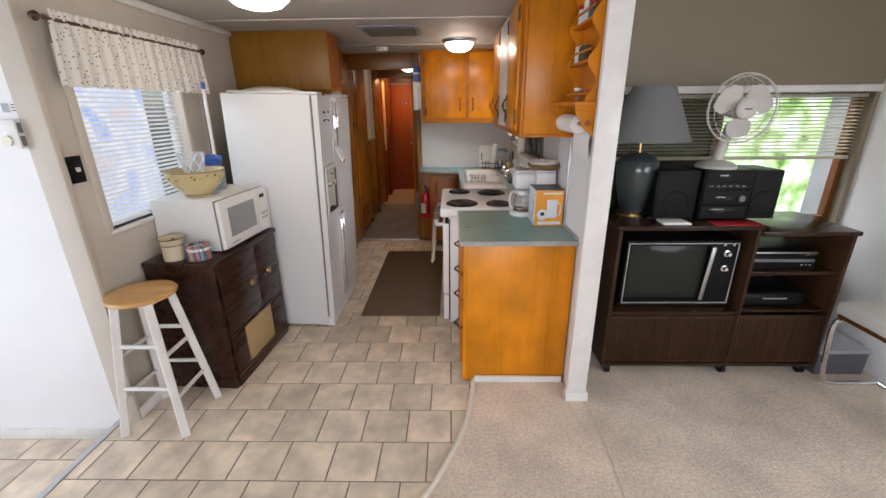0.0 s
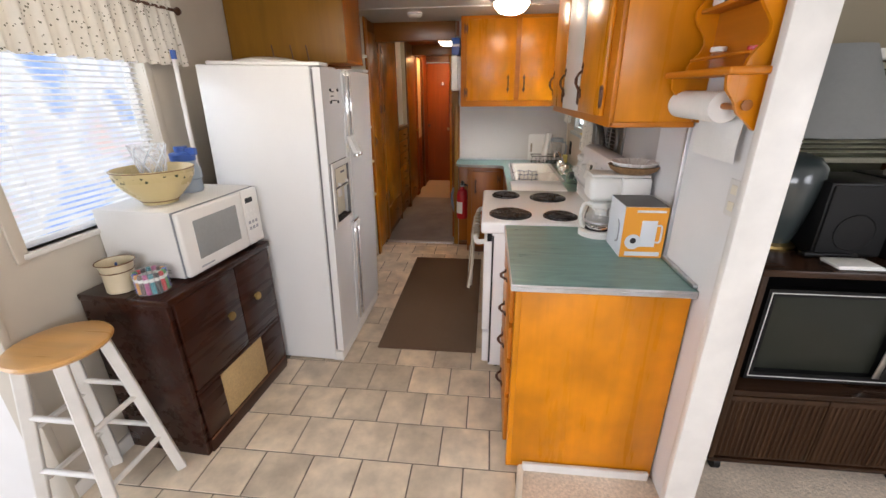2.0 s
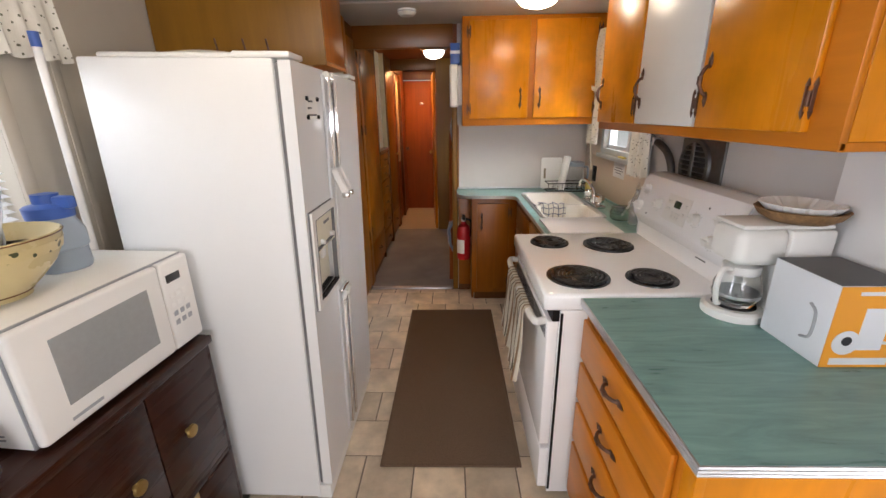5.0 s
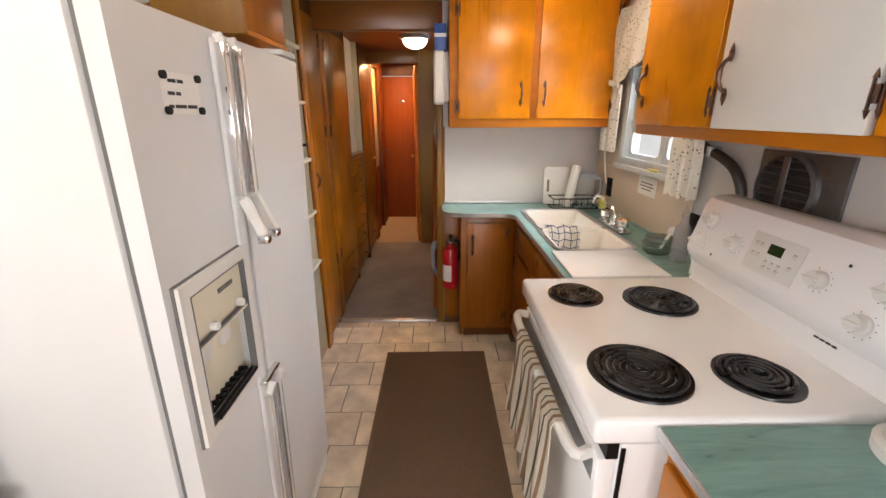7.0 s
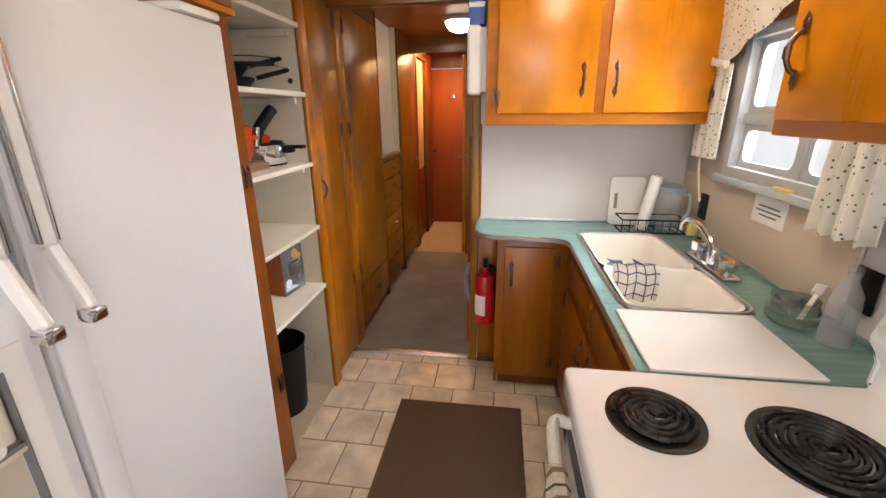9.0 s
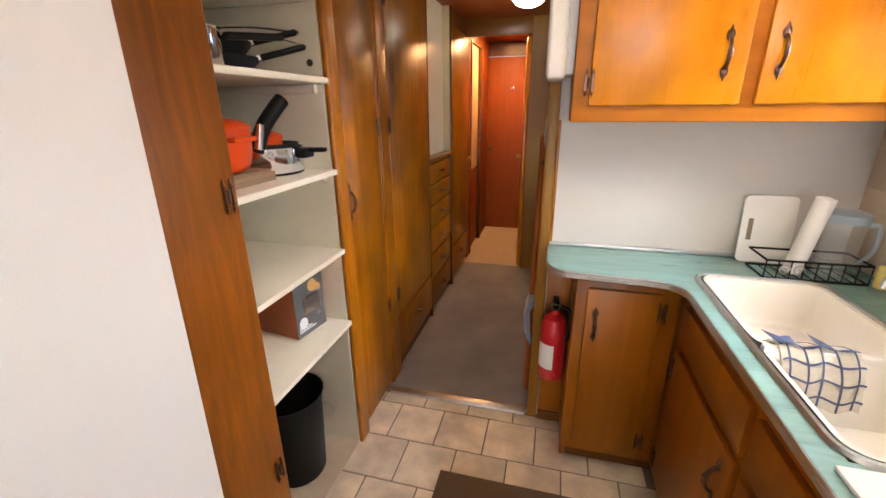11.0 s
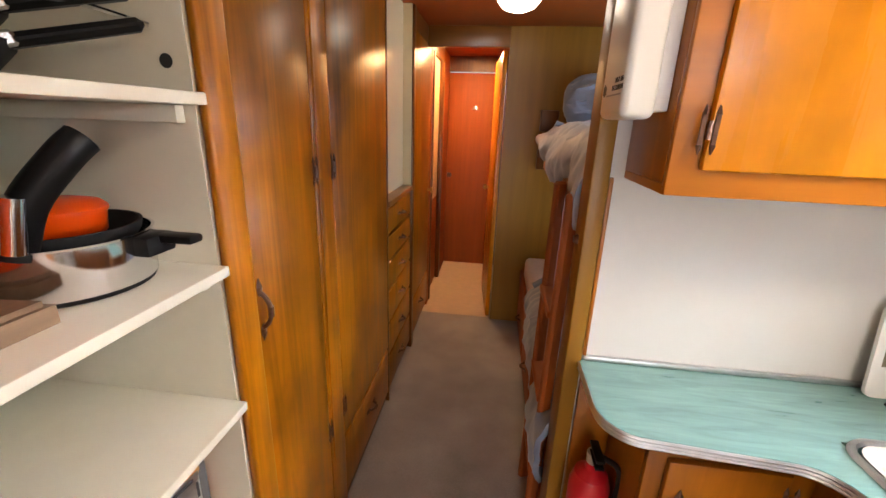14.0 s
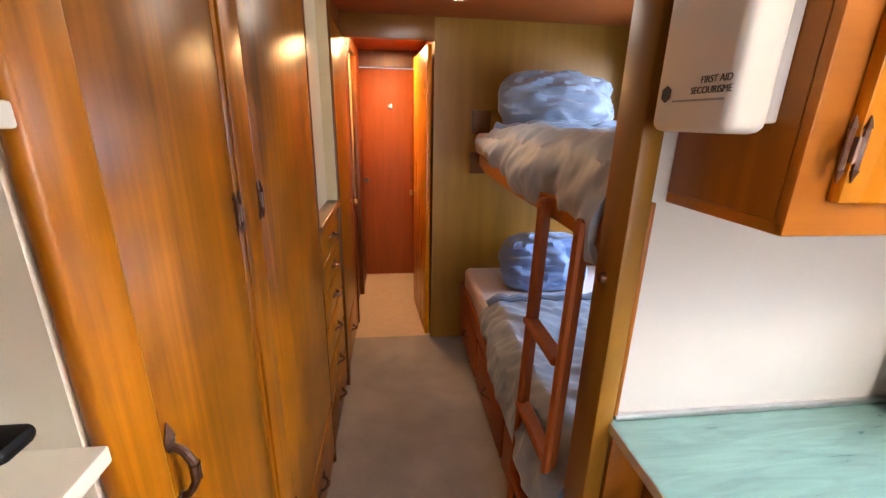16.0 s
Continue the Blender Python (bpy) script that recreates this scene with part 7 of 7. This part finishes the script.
part("handle", tube(smooth_path([(0.785, 5.26, 1.105), (0.815, 5.25, 1.10), (0.818, 5.25, 1.02), (0.785, 5.26, 0.96)], 5), 0.008, 8), M["bluegrey"], pj)
solo("sponge", box(0.775, 0.82, 5.12, 5.15, 0.935, 1.01, 0.008), M["sponge"], "yellow sponge standing behind the faucet", "sponge", at=(0.797, 5.135, 0.935))
solo("sponge_holder", box(0.77, 0.825, 5.115, 5.155, 0.916, 0.936, 0.004), M["clearplastic"], "small clear holder under the sponge", "sponge holder")
gj = thing("glass_dish", 0.745, 4.30, 0.915, "low green glass dish holding scourers", "dish")
part("dish", lathe([(0.0, 0), (0.048, 0), (0.06, 0.012), (0.064, 0.045), (0.055, 0.06), (0.056, 0.074), (0.052, 0.074), (0.051, 0.058), (0.059, 0.04), (0.056, 0.014), (0.0, 0.006)], (0.735, 4.33, 0.916), 32), material("green_tinted_glass", (0.6, 0.75, 0.68), 0.05, transmission=0.9, vary=0), gj)
solo("scourer", lathe([(0.0, 0), (0.03, 0.006), (0.038, 0.025), (0.028, 0.045), (0, 0.05)], (0.725, 4.34, 0.945), 18, wave=lambda a, z: 1 + 0.08 * math.sin(5 * a + 60 * z)), M["scour"], "grey steel wool scourer in the glass dish", "scourer")
br = thing("dish_brush", 0.76, 4.30, 0.95, "white-handled dish brush in the glass dish", "brush")
part("handle", beam((0.715, 4.27, 0.955), (0.79, 4.33, 1.02), 0.012, 0.006, 0.002), M["plastic"], br)
part("bristles", beam((0.775, 4.318, 1.005), (0.80, 4.338, 1.025), 0.028, 0.022, 0.004), M["plastic"], br)
sb = thing("soap_bottle", 0.775, 4.20, 0.915, "clear plastic soap bottle, nearly empty", "bottle")
part("bottle", lathe([(0.0, 0), (0.032, 0), (0.035, 0.01), (0.034, 0.1), (0.03, 0.14), (0.013, 0.175), (0.013, 0.195), (0.011, 0.195), (0.011, 0.175), (0.028, 0.138), (0.032, 0.1), (0.033, 0.012), (0, 0.004)], (0.765, 4.215, 0.916), 28), M["bottle"], sb)
part("cap", lathe([(0.015, 0.19), (0.015, 0.212), (0.006, 0.216), (0.005, 0.235), (0, 0.236)], (0.765, 4.215, 0.916), 20), M["clearplastic"], sb)
wn = thing("wall_notice", 0.848, 4.71, 1.11, "small white notice with grey writing under the sink window", "notice")
part("card", box(0.8425, 0.8458, 4.62, 4.80, 1.10, 1.195, 0.0005), M["paper"], wn)
for i, (a, b) in enumerate(((4.66, 4.76), (4.64, 4.78), (4.65, 4.77))):
    part("line", box(0.8418, 0.8426, a, b, 1.127 + i * 0.016, 1.133 + i * 0.016), M["gasket"], wn)
solo("dish_soap_bar", box(0.815, 0.838, 4.60, 4.68, 1.2325, 1.243, 0.003), M["sponge"], "thin yellow sponge cloth on the window sill", "sponge cloth", at=(0.826, 4.64, 1.232))

# ---- extinguisher and first aid ----
fe = thing("fire_extinguisher", -0.155, 5.31, 0.35, "red fire extinguisher with a white label, hung by the doorway", "fire extinguisher")
part("cylinder", lathe([(0.0, 0.33), (0.05, 0.33), (0.056, 0.345), (0.056, 0.58), (0.045, 0.62), (0.02, 0.64), (0.018, 0.66)], (-0.158, 5.31, 0), 32), M["red"], fe)
part("label", cloth(lambda u, v: (-0.158 + 0.0568 * math.cos(radians(195 + 80 * u)), 5.31 + 0.0568 * math.sin(radians(195 + 80 * u)), 0.39 + 0.12 * v), 10, 2, 0.0006), M["paper"], fe, "white instruction label")
part("valve", lathe([(0.018, 0.655), (0.02, 0.69), (0, 0.692)], (-0.158, 5.31, 0), 16), M["steel"], fe)
part("lever", merge(box(-0.17, -0.146, 5.25, 5.33, 0.705, 0.715, 0.003), box(-0.17, -0.146, 5.25, 5.32, 0.685, 0.693, 0.002)), M["black"], fe, "black squeeze lever")
part("hose", tube(smooth_path([(-0.14, 5.31, 0.68), (-0.10, 5.28, 0.67), (-0.098, 5.27, 0.6), (-0.105, 5.27, 0.54)], 5), 0.008, 8), M["black"], fe)
part("wall_bracket", box(-0.19, -0.12, 5.365, 5.418, 0.42, 0.46, 0.003), M["steel"], fe)

fa = thing("first_aid_box", -0.215, 5.3, 1.57, "white first aid box hung on the wall cabinet's side", "first aid box")
part("case", box(-0.262, -0.198, 5.197, 5.37, 1.565, 1.86, 0.016, 4), M["plastic"], fa)
part("back_plate", box(-0.2, -0.171, 5.215, 5.355, 1.58, 1.85, 0.004), M["plastic"], fa)
face = Matrix(((0, 0, -1, -0.2628), (-1, 0, 0, 5.328), (0, 1, 0, 1.655), (0, 0, 0, 1)))
writing("FIRST AID", face @ pose(0.066, -0.022, 0), 0.0135, M["ink"], fa)
writing("SECOURISME", face @ pose(0.049, -0.036, 0), 0.0135, M["ink"], fa)
part("emblem", lathe([(0.013, 0), (0.013, 0.0008), (0.0, 0.0009)], (-0.2622, 5.336, 1.622), 6, None, Matrix.Rotation(radians(-90), 4, "Y")), M["ink"], fa, "small dark emblem")
part("small_print", box(-0.2628, -0.262, 5.212, 5.318, 1.609, 1.612), M["grey"], fa)
bb = thing("blue_box", -0.21, 5.3, 1.862, "blue and white carton on top of the first aid box", "box")
part("carton", box(-0.255, -0.185, 5.215, 5.36, 1.862, 2.0, 0.003), M["blue"], bb)
part("white_band", box(-0.2565, -0.1835, 5.2135, 5.3615, 1.93, 1.95, 0.001), M["white_card"], bb)


# ---- in the pantry ----
def pantry_goods():
    z = 1.275
    b = solo("chopping_board", slab([(-1.4, 4.44), (-1.05, 4.45), (-1.05, 4.78), (-1.4, 4.74)], z, z + 0.035, 0.008), M["board"], "thick worn wooden chopping board on the shelf", "chopping board")
    d = thing("dutch_oven", -1.17, 4.645, z + 0.035, "orange enamelled iron pot with a lid", "pot")
    part("pot", lathe([(0.0, 0), (0.09, 0), (0.108, 0.008), (0.119, 0.025), (0.125, 0.06), (0.127, 0.12)], (-1.17, 4.645, z + 0.036), 48), M["orange"], d)
    l = part("lid", lathe([(0.13, 0.12), (0.131, 0.124), (0.128, 0.129), (0.112, 0.14), (0.05, 0.153), (0, 0.154)], (-1.17, 4.645, z + 0.036), 48), M["orange"], d)
    part("knob", lathe([(0.012, 0.152), (0.012, 0.164), (0.022, 0.171), (0.018, 0.181), (0, 0.183)], (-1.17, 4.645, z + 0.036), 20), M["rubber"], l)
    for x in (-1.305, -1.035):
        part("handle", box(x - 0.014, x + 0.014, 4.6, 4.69, z + 0.124, z + 0.138, 0.006), M["orange"], d)
    p = thing("frying_pan", -1.165, 4.9, z, "wide steel pan with black handles", "pan")
    part("pan", lathe([(0.0, 0), (0.113, 0), (0.119, 0.01), (0.121, 0.083), (0.124, 0.087), (0.119, 0.087), (0.116, 0.012), (0, 0.006)], (-1.165, 4.9, z + 0.001), 48), M["chrome"], p)
    part("base_ring", lathe([(0.114, 0.0), (0.118, 0.008)], (-1.165, 4.9, z + 0.0005), 40), M["rubber"], p)
    part("handle", merge(box(-1.035, -0.965, 4.93, 4.962, z + 0.068, z + 0.083, 0.006), box(-1.068, -1.02, 4.905, 4.965, z + 0.05, z + 0.083, 0.006)), M["black"], p, "black bakelite handle")
    q = thing("skillet", -1.17, 4.9, z + 0.07, "black non-stick pan nested in the steel pan", "pan")
    part("pan", lathe([(0.0, 0.06), (0.09, 0.06), (0.108, 0.085), (0.111, 0.1), (0.106, 0.1), (0.086, 0.066), (0, 0.064)], (-1.168, 4.9, z), 36), M["rubber"], q)
    part("handle", beam((-1.19, 4.80, z + 0.1), (-1.15, 4.775, z + 0.17), 0.026, 0.016, 0.006), M["black"], q)
    s = thing("pressure_cooker_handle", -1.15, 4.77, z + 0.08, "upright black pot handle with a steel ferrule", "handle")
    part("grip", tube(smooth_path([(-1.12, 4.80, z + 0.08), (-1.10, 4.815, z + 0.15), (-1.07, 4.85, z + 0.21), (-1.06, 4.875, z + 0.235)], 5), 0.024, 12), M["black"], s)
    part("ferrule", tube([(-1.105, 4.79, z + 0.09), (-1.092, 4.797, z + 0.165)], 0.014, 12), M["chrome"], s)
    part("ring", tube([(-1.13 + 0.02 * math.cos(i / 16 * 6.2832), 4.75, z + 0.09 + 0.016 * math.sin(i / 16 * 6.2832)) for i in range(16)], 0.003, 6, closed=True), M["chrome"], s)
    o = thing("casserole", -1.185, 4.93, z + 0.066, "small orange enamelled casserole stacked in the black pan", "pot")
    part("pot", lathe([(0.0, 0.066), (0.045, 0.066), (0.056, 0.08), (0.06, 0.115)], (-1.185, 4.925, z), 36), M["orange"], o)
    part("lid", lathe([(0.063, 0.115), (0.063, 0.12), (0.052, 0.13), (0.02, 0.137), (0, 0.138)], (-1.185, 4.925, z), 36), M["orange"], o)
    z = 1.583
    k = thing("saucepan", -1.12, 4.55, z, "steel saucepan with a black handle", "pan")
    part("pot", lathe([(0.0, 0), (0.085, 0), (0.09, 0.008), (0.09, 0.09), (0.093, 0.093), (0.087, 0.093), (0.085, 0.012), (0, 0.006)], (-1.13, 4.60, z + 0.001), 32), M["chrome"], k)
    part("handle", beam((-1.06, 4.67, z + 0.08), (-1.02, 4.86, z + 0.10), 0.028, 0.018, 0.006), M["black"], k)
    for i, (x, y, zz, a) in enumerate(((-1.2, 4.78, 0.0, 10), (-1.25, 4.82, 0.05, -8))):
        f = thing("skillet", x, y, z + zz, "black non-stick frying pan in a stack", "pan", "stacked frying pans")
        part("pan", lathe([(0.0, 0.0), (0.09, 0.0), (0.12, 0.035), (0.122, 0.045), (0.117, 0.045), (0.087, 0.006), (0, 0.005)], (x, y, z + zz + 0.001), 32), M["rubber"], f)
        part("handle", beam((x + 0.08, y + 0.06, z + zz + 0.04), (x + 0.2, y + 0.17, z + zz + 0.085), 0.03, 0.018, 0.007), M["black"], f)
        part("ferrule", beam((x + 0.07, y + 0.05, z + zz + 0.035), (x + 0.1, y + 0.078, z + zz + 0.05), 0.032, 0.02, 0.004), M["chrome"], f)
    t = thing("steel_tongs", -1.1, 4.95, z, "long steel tongs lying on the top pans", "tongs")
    part("arm", tube(smooth_path([(-1.25, 4.8, z + 0.11), (-1.12, 4.93, z + 0.115), (-1.04, 5.005, z + 0.095)], 5), 0.004, 6), M["chrome"], t)
    part("arm", tube(smooth_path([(-1.27, 4.78, z + 0.125), (-1.15, 4.9, z + 0.14), (-1.05, 5.0, z + 0.135)], 5), 0.004, 6), M["chrome"], t)
    z = 0.653
    c = thing("carton", -1.15, 4.9, z, "grey and rust appliance carton on the lower shelf", "box")
    m = Matrix.Translation((-1.17, 4.93, z)) @ Matrix.Rotation(radians(-9), 4, "Z")
    part("body", merge(bmesh.new(), box(-0.15, 0.085, -0.08, 0.08, 0.0, 0.225, 0.002), m), M["rust_card"], c)
    part("grey_face", merge(bmesh.new(), box(0.085, 0.087, -0.08, 0.08, 0.0, 0.225), m), M["grey_card"], c, "grey printed face")
    on = m @ Matrix.Translation((0.087, 0, 0)) @ Matrix.Rotation(radians(90), 4, "Y") @ Matrix.Rotation(radians(90), 4, "Z")
    for name, a, b, r, mat in (("printed_bread", 0.02, 0.19, 0.024, "pine"), ("printed_bread", 0.045, 0.17, 0.02, "pine"), ("printed_cup", -0.045, 0.055, 0.022, "white_card"), ("printed_dial", 0.04, 0.065, 0.012, "steel")):
        part(name, merge(bmesh.new(), lathe([(r, 0), (r, 0.001), (0, 0.0012)], (a, b, 0), 18), on), M[mat], c)
    part("printed_toaster", merge(bmesh.new(), box(-0.035, 0.06, 0.085, 0.165, 0, 0.0014, 0.0005), on), M["steel"], c)
    part("printed_slot", merge(bmesh.new(), box(-0.02, 0.045, 0.148, 0.156, 0.0014, 0.002), on), M["ink"], c)
    part("printed_knob", merge(bmesh.new(), box(0.05, 0.056, 0.1, 0.14, 0.0014, 0.002), on), M["ink"], c)
    for i in range(3):
        part("printed_bar", merge(bmesh.new(), box(-0.07, 0.02 - i * 0.02, 0.02 + i * 0.009, 0.025 + i * 0.009, 0, 0.001), on), M["white_card"], c)
    n = thing("waste_bin", -1.16, 4.85, 0.012, "black plastic waste bin on the pantry floor", "waste bin")
    part("bin", lathe([(0.0, 0), (0.105, 0), (0.11, 0.01), (0.13, 0.38), (0.138, 0.39), (0.132, 0.39), (0.105, 0.012), (0, 0.008)], (-1.18, 4.83, 0.013), 36), M["rubber"], n)
    part("bail", tube(smooth_path([(-1.05, 4.86, 0.37), (-1.02, 4.9, 0.30), (-1.03, 4.88, 0.26)], 5), 0.003, 6), M["steel"], n)


pantry_goods()


# ---- bunks ----
def pillow(x0, x1, y0, y1, z0, z1, mat, label, lean=0, seed=0):
    """A soft pillow, plump in the middle with pinched corners and creases."""
    p = thing("pillow", (x0 + x1) / 2, (y0 + y1) / 2, z0, label, "pillow", "bunk pillows")
    w, h, t = (x1 - x0) / 2, (z1 - z0) / 2, (y1 - y0) / 2
    bm = bmesh.new()
    bmesh.ops.create_uvsphere(bm, u_segments=72, v_segments=44, radius=1)
    for v in bm.verts:
        c = v.co.copy()
        e = 3.2
        k = (abs(c.x) ** e + abs(c.z) ** e + 1e-9) ** (1 / e)
        flat = max(abs(c.x), abs(c.z), 1e-6)
        s = k and (c.x ** 2 + c.z ** 2) ** 0.5 / k
        x, z = c.x * s, c.z * s
        wr = 0.06 * noise.noise(Vector((x * 2.2 + seed, z * 2.2, c.y))) + 0.075 * noise.noise(Vector((x * 3 + z * 2 + seed, z * 5 - x * 2, c.y * 2))) + 0.024 * noise.noise(Vector((x * 13 + seed, z * 11, c.y * 3)))
        v.co = (x * w * (1 + 0.03 * wr), c.y * t * (1 - 0.35 * (x * x * z * z)) + wr * 0.5, z * h * (1 + 0.2 * wr))
    bm.transform(Matrix.Translation(((x0 + x1) / 2, (y0 + y1) / 2, (z0 + z1) / 2)) @ Matrix.Rotation(radians(lean), 4, "X"))
    part("cushion", bm, mat, p)


def blanket(name, x_edge, x_back, y0, y1, top, drop, label, seed, front=0.0, zmax=0.05, mat="bedding"):
    """Rumpled bedding on a mattress, falling over its open side."""
    b = thing(name, x_edge, (y0 + y1) / 2, top, label, "duvet")

    def at(u, v):
        y = y0 + (y1 - y0) * u
        d = drop(u)
        run = d + (x_back - x_edge)
        s = v * run
        lump = 0.028 * noise.noise(Vector((s * 3, y * 3, seed))) + 0.024 * (abs(noise.noise(Vector((s * 5 + 5 * y, y * 4 - 5 * s, seed + 3)))) - 0.2) + 0.008 * noise.noise(Vector((s * 11, y * 16 + 9 * s, seed + 5))) + 0.004 * noise.noise(Vector((s * 24, y * 38 + 14 * s, seed + 8)))
        if s < d:
            k = s / d
            bulge = 0.03 * math.sin(k * 3.0)
            return (x_edge - 0.025 - bulge + lump * 1.2 + front * (1 - u) * 0.5, y + 0.03 * math.sin(k * 4 + seed), top + 0.03 - (d - s) + lump * 0.5)
        k = s - d
        return (x_edge - 0.025 + k + (0.02 if k > 0 else 0), y, top + 0.03 + min(zmax, k * 0.8) + lump * 1.3)
    part("quilt", cloth(at, 110, 90, 0.02), M[mat], b)
    edge = [Vector(at(1.0, i / 60)) + Vector((0, 0, 0.012)) for i in range(8, 61)]
    part("fold", tube(edge, 0.022, 8), M["bedding"], b, "turned-back edge")
    return b


def bunks():
    b = thing("bunk_bed", 0.3, 6.4, 0, "built-in wooden bunk beds with drawers below", "bunk bed")
    x0 = -0.235
    y0, y1 = 5.495, 7.385
    part("lower_base", box(x0 + 0.02, 0.845, y0, y1, 0.06, 0.40), M["hall"], b)
    part("lower_rail", box(x0, x0 + 0.022, y0, y1, 0.36, 0.46, 0.006), M["reddoor"], b)
    for i in range(3):
        a = y0 + 0.03 + i * 0.62
        d = part("drawer", box(x0 + 0.002, x0 + 0.02, a, a + 0.59, 0.08, 0.345, 0.004), M["reddoor"], b)
        for z in (0.21,):
            pull_handle(d, (x0 + 0.002, a + 0.3, z), (0, 1, 0), (-1, 0, 0), size=0.08)
    up = part("upper_platform", slab([(-0.14, y1), (-0.2, 6.9), (-0.225, 6.3), (-0.235, y0), (0.845, y0), (0.845, y1)], 1.30, 1.365, 0.004), M["honey_y"], b)
    lad = part("ladder", beam((-0.262, 5.86, 0.015), (-0.252, 5.84, 1.36), 0.045, 0.03, 0.008), M["reddoor"], b, "varnished ladder rail")
    part("ladder_rail", beam((-0.262, 5.60, 0.015), (-0.252, 5.58, 1.36), 0.045, 0.03, 0.008), M["reddoor"], lad)
    for z in (0.30, 0.62, 0.95):
        part("rung", beam((-0.258, 5.60, z), (-0.258, 5.86, z), 0.05, 0.028, 0.007), M["reddoor"], lad)
    for z in (1.57, 1.31):
        part("wall_block", box(-0.20, -0.08, 7.355, 7.389, z - 0.07, z + 0.07, 0.006), M["jamb"], b)
    m = thing("mattress", 0.3, 6.4, 0.40, "lower mattress in a pale pink sheet", "mattress", "bunk mattresses")
    part("body", box(x0 + 0.025, 0.84, y0 + 0.005, y1 - 0.005, 0.402, 0.575, 0.04, 4), M["sheet"], m)
    m = thing("mattress", 0.3, 6.4, 1.367, "upper mattress in a pale pink sheet", "mattress", "bunk mattresses")
    part("body", box(-0.175, 0.84, y0 + 0.005, y1 - 0.005, 1.367, 1.50, 0.035, 4), M["sheet"], m)
    blanket("duvet", x0 + 0.01, 0.80, y0 + 0.02, 6.62, 0.58, lambda u: 0.30 - 0.16 * u, "rumpled grey satin duvet on the lower bunk", 2.0)
    blanket("duvet", -0.2, 0.80, y0 + 0.02, 6.95, 1.47, lambda u: 0.24 - 0.15 * u, "rumpled grey satin duvet spilling over the upper bunk", 7.0, 0.0, 0.045, "bedding_pale")
    pillow(-0.06, 0.50, 6.86, 7.12, 0.56, 0.93, M["pillow"], "blue-grey pillow propped up on the lower bunk", -22, 1)
    pillow(-0.09, 0.62, 7.03, 7.27, 1.50, 1.87, M["pillow_up"], "slate grey patterned pillow propped on the upper bunk", -20, 5)


bunks()

# ---- rug and floor tiles, last ----
rg = thing("runner_rug", -0.27, 4.2, 0.0, "plain brown woven runner on the kitchen floor", "rug")
part("weave", box(-0.575, 0.045, 3.432, 4.96, 0.003, 0.011, 0.003), M["rug"], rg)
for a, b, c, d in ((-0.585, -0.572, 3.425, 4.967), (0.042, 0.055, 3.425, 4.967), (-0.572, 0.042, 3.425, 3.437), (-0.572, 0.042, 4.955, 4.967)):
    part("binding", box(a, b, c, d, 0.002, 0.013, 0.003), M["rug"], rg)


def carpet_side(x, y):
    """Whether the carpet covers this spot."""
    if y > 2.58:
        return x > 0.93
    for (xa, ya), (xb, yb) in zip(edge_run, edge_run[1:]):
        if yb <= y <= ya:
            return x > xa + (xb - xa) * (ya - y) / max(1e-6, ya - yb)
    return True


T, J = 0.2295, 0.007
shapes = {}


def tile(x0, x1, y0, y1, z, parent):
    w, d = round(x1 - x0, 3), round(y1 - y0, 3)
    if w < 0.02 or d < 0.02:
        return
    if (w, d) not in shapes:
        bm = box(-w / 2, w / 2, -d / 2, d / 2, -0.006, 0.0, 0.0015, 1)
        me = bpy.data.meshes.new("tile")
        bm.to_mesh(me)
        bm.free()
        me.materials.append(M["tile"])
        shapes[(w, d)] = me
    o = new("tile", shapes[(w, d)])
    o.parent = parent
    o.location = Vector(((x0 + x1) / 2, (y0 + y1) / 2, z)) - HOME[parent]


def lay(x_lo, x_hi, y_lo, y_hi, z, parent, skip):
    row = math.floor((y_lo - 3.264) / T)
    while 3.264 + row * T < y_hi:
        a, b = 3.264 + row * T + J / 2, 3.264 + (row + 1) * T - J / 2
        shift = -0.086 + (0 if row % 2 else T / 2)
        col = math.floor((x_lo - shift) / T)
        while shift + col * T < x_hi:
            c, d = shift + col * T + J / 2, shift + (col + 1) * T - J / 2
            if not skip((c + d) / 2, (a + b) / 2, c, b):
                tile(max(c, x_lo), min(d, x_hi), max(a, y_lo), min(b, y_hi), z, parent)
            col += 1
        row += 1


def hidden(x, y, x_left, y_far):
    return (carpet_side(x_left, y) and carpet_side(x_left, y_far)) or (x < -1.15 and y > 3.35) or (x > 0.35 and y > 2.75)


lay(STEP + 0.02, 0.93, 1.2, 5.40, 0.0, floor, hidden)
lay(-3.1, STEP - 0.012, 1.2, 2.255, -0.132, landing, lambda *a: False)
